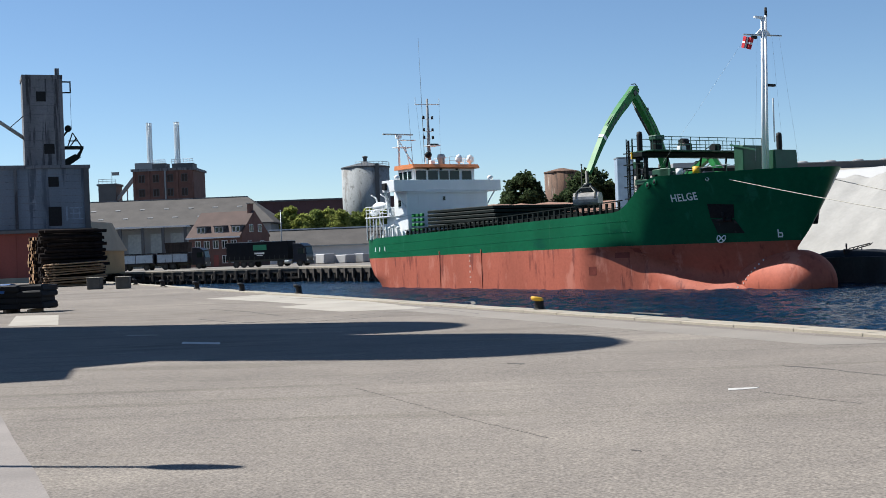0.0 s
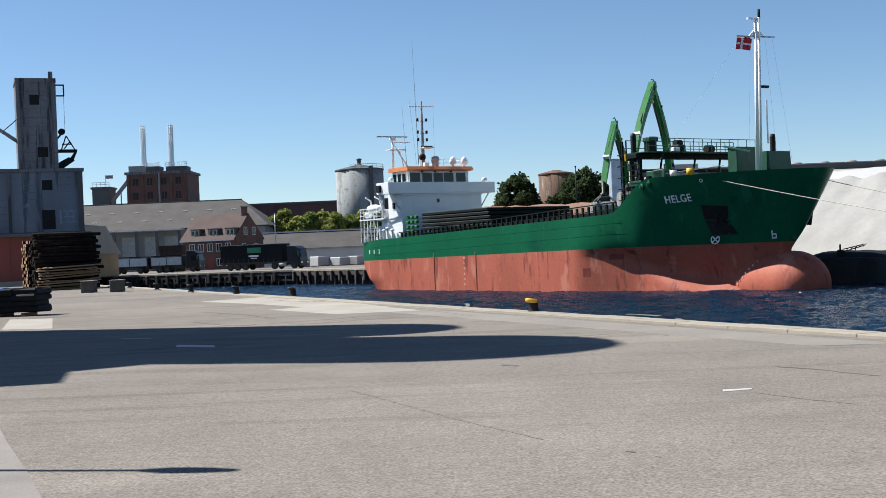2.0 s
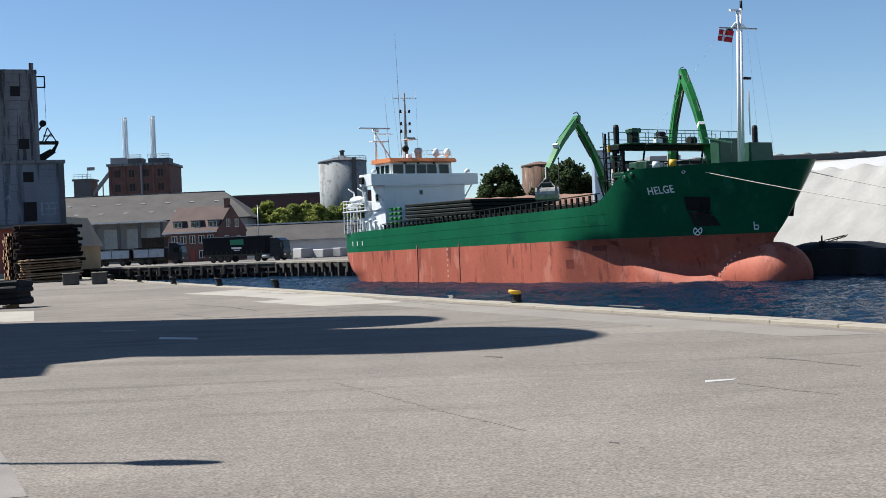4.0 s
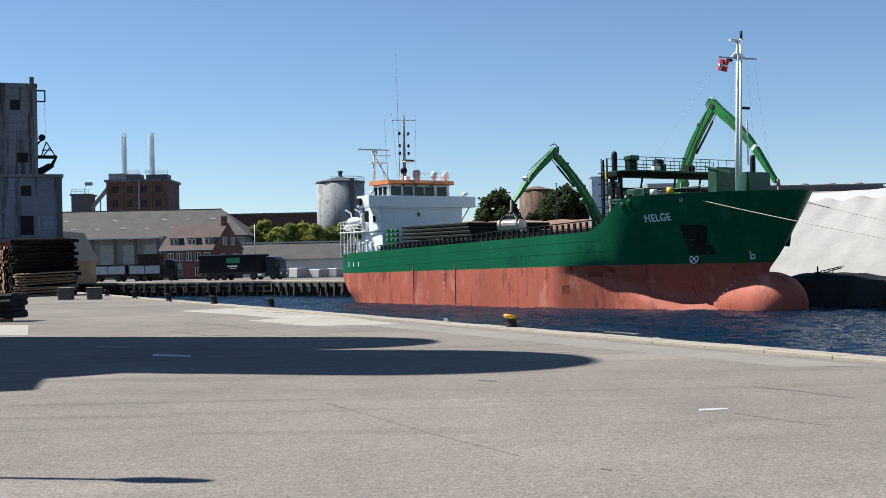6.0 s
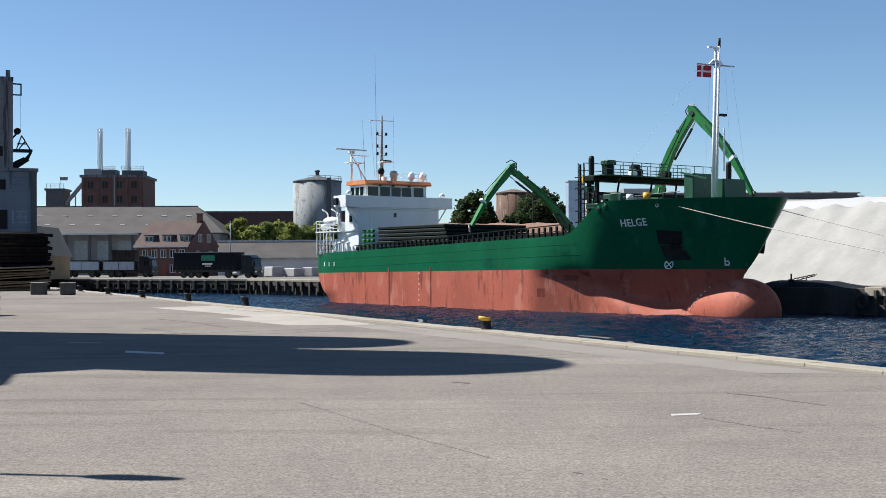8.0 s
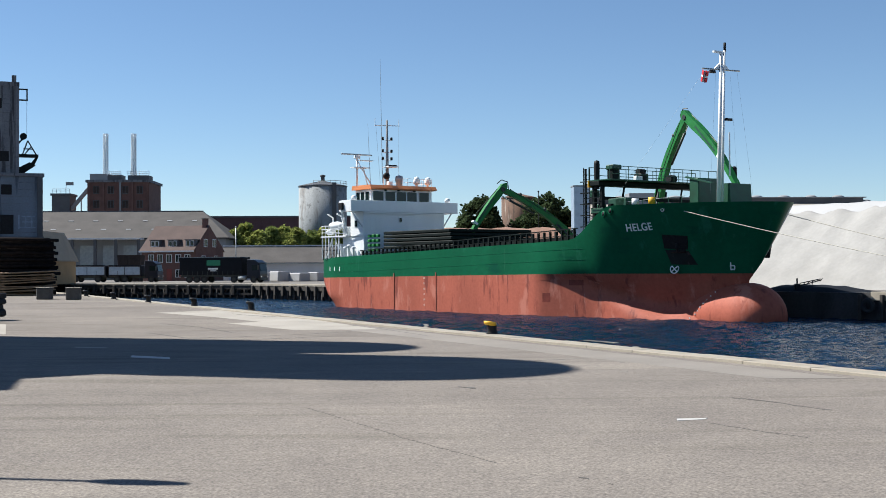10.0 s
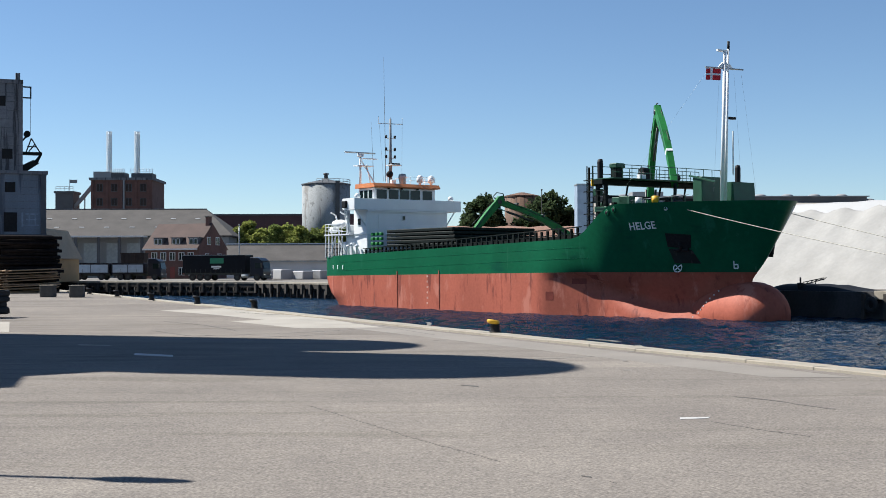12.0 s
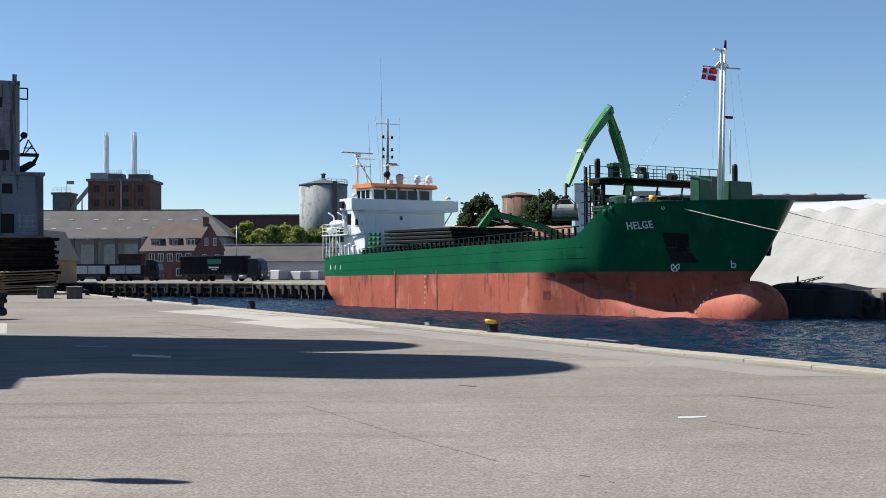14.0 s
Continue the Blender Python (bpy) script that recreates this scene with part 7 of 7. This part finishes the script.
for k, (cx, cy, r, a0, a1) in enumerate(((-4.5, 26.5, 9.2, -0.3, 1.0), (-8.0, 44.0, 7.5, -1.9, 0.2), (-8.0, 44.0, 9.0, -1.8, 0.1), (1.0, 31.5, 5.0, -1.2, 0.6))):
    tyre_arc(cx, cy, r, a0, a1, 0.11, k + 1)


# ---- the flag on the foremast ----
FLAG_AT = SHIP @ Vector((50.6, -2.15, 18.75))
flag = thing("signal_flag", Matrix.Translation(FLAG_AT), "small red flag with a white cross on the foremast yard", "flag")
FLAG_STRIPS = []
FW, FH = 0.28, 0.86
for k in range(4):
    bm = bmesh.new()
    cross = k == 1
    if cross:
        box(bm, 0.0, FW * 0.15, -0.012, 0.012, -FH, 0, mi=0)
        box(bm, FW * 0.15, FW * 0.75, -0.012, 0.012, -FH, 0, mi=1)
        box(bm, FW * 0.75, FW, -0.012, 0.012, -FH, -FH * 0.58, mi=0)
        box(bm, FW * 0.75, FW, -0.012, 0.012, -FH * 0.42, 0, mi=0)
        box(bm, FW * 0.75, FW, -0.012, 0.012, -FH * 0.58, -FH * 0.42, mi=1)
    else:
        box(bm, 0, FW, -0.012, 0.012, -FH, -FH * 0.58, mi=0)
        box(bm, 0, FW, -0.012, 0.012, -FH * 0.42, 0, mi=0)
        box(bm, 0, FW, -0.012, 0.012, -FH * 0.58, -FH * 0.42, mi=1)
    FLAG_STRIPS.append(part("flag_panel", bm, (FLAG_RED, FLAG_WHITE), flag))


def motions():
    # arms: seconds, turn, boom and stick angles in degrees
    right = ((0.98126, -0.19269), (0.98941, -0.14517))
    size = ((13.1, 1.4, 3.0), (12.0, 0.7, 3.0))
    arms = (
        ((0, -35.8, 63.1, -46.8), (0.5, -32.9, 64.2, -46.0), (1, -29.8, 66.5, -47.5), (1.5, -23.5, 66.0, -44.0), (2, -18.3, 66.8, -50.1), (2.5, -11.5, 67.7, -52.7),
         (3, -2.4, 67.7, -59.2), (3.2, 2.0, 67.6, -60.5), (4.2, 23.0, 68.2, -53.0), (5.3, 39.5, 68.6, -43.6), (5.5, 42.3, 67.8, -44.4), (6, 48.0, 67.3, -46.4), (6.5, 50.6, 67.6, -47.4),
         (7, 52.0, 67.1, -47.8), (7.5, 51.2, 66.2, -49.0), (8, 50.4, 67.0, -49.6), (9.2, 42.5, 66.5, -45.0), (10.3, 32.0, 65.4, -41.0), (10.5, 30.2, 65.4, -40.5), (11, 27.2, 67.0, -42.0),
         (11.5, 19.1, 67.2, -44.3), (12, 11.2, 70.3, -44.8), (12.5, 0.3, 71.0, -46.0), (13, -10.0, 69.9, -47.4), (13.5, -18.9, 68.6, -42.5), (14, -29.7, 70.1, -43.5)),
        ((0, 32.0, 31.0, -50.0), (1, 24.0, 36.0, -51.0), (1.5, -1.0, 48.0, -52.0), (2, -15.0, 53.0, -49.0), (2.5, -18.0, 53.0, -41.0), (3, -21.0, 53.0, -42.0), (3.2, -22.0, 53.0, -42.0), (4.2, -32.0, 52.0, -39.0), (5.3, -41.0, 51.0, -38.0), (5.5, -41.0, 50.0, -37.0), (6, -45.0, 49.0, -41.0), (6.5, -50.0, 48.0, -46.0), (7, -52.0, 46.0, -48.0), (7.5, -53.0, 44.0, -48.0), (8, -55.0, 41.0, -50.0), (9.2, -59.0, 36.0, -53.0), (10.3, -59.0, 31.0, -52.0), (10.5, -59.0, 30.0, -52.0), (11, -58.0, 27.0, -49.0), (11.5, -60.0, 26.0, -51.0), (12, -59.0, 25.0, -50.0), (12.5, -59.0, 23.0, -50.0), (13, -60.0, 21.0, -51.0), (13.5, -60.0, 20.0, -52.0), (14, -59.0, 19.0, -53.0)))
    for (th, up, boom, stick, grab), (rx, ry), (lb, foot, fz), table in zip(CRANES, right, size, arms):
        facing = math.degrees(math.atan2(ry, rx)) - 90          # turn 0 looks at the camera's side of the quay
        keys = ([], [], [], [])
        steps = []
        for (t0, *a), (t1, *b) in zip(table, table[1:]):
            n = max(1, round((t1 - t0) / 0.25))
            steps += [(lerp(t0, t1, i / n), [lerp(p, q, i / n) for p, q in zip(a, b)]) for i in range(n)]
        steps.append((14.0, list(table[-1][1:])))
        for t, (turn, be, ga) in steps:
            yaw = facing + turn
            spin = pose(0, 0, 0, 0, 0, yaw)
            be, ga = radians(be), radians(ga)
            f = Vector((foot, 0, fz))
            apex = f + Vector((math.cos(be), 0, math.sin(be))) * lb
            ls = 9.5 if lb > 12.5 else 7.0
            tip = apex + Vector((math.cos(ga), 0, math.sin(ga))) * ls
            keys[0].append((t, spin))
            keys[1].append((t, spin @ Matrix.Translation(f) @ pose(0, 0, 0, 0, -math.degrees(be), 0)))
            keys[2].append((t, spin @ Matrix.Translation(apex) @ pose(0, 0, 0, 0, -math.degrees(ga), 0)))
            sway = 4 * math.sin(t * 1.7)
            keys[3].append((t, spin @ Matrix.Translation(tip) @ pose(0, 0, 0, 0, sway, 30)))
        for ob, rows in zip((up, boom, stick, grab), keys):
            walk(ob, rows)
    # the flag: hinged panels that droop and lift in the breeze
    droop = ((0, 45), (0.5, 34), (1, 25), (1.5, 12), (2, 20), (2.5, 15), (3, 5), (4.2, 30), (5.3, 35), (6, 44), (6.5, 46), (7, 30), (7.5, 12), (8, 5), (9, 30), (10.3, 60), (10.5, 66), (11, 12), (11.5, 8), (12, 5), (12.5, 66), (13, 60), (13.5, 58), (14, 22))
    rows = [[] for _ in FLAG_STRIPS]
    for (t0, a), (t1, b) in zip(droop, droop[1:] + ((14.25, 22),)):
        n = max(1, round((t1 - t0) / 0.25))
        for i in range(n):
            t = lerp(t0, t1, i / n)
            if t > 14.01:
                continue
            d = lerp(a, b, i / n)
            m = pose(0, 0, 0, 0, 0, -12)
            for k in range(len(FLAG_STRIPS)):
                fold = 136 * sm((d - 20) / 40) * (1 if k % 2 else -1) * (0.5 if k == 0 else 1)
                m = m @ pose(0, 0, 0, 0, d * (0.42 if k == 0 else 0.04), fold + 16 * math.sin(t * 5.0 - k * 1.3))
                rows[k].append((t, m.copy()))
                m = m @ Matrix.Translation((FW, 0, 0))
    for ob, r in zip(FLAG_STRIPS, rows):
        walk(ob, r)


motions()
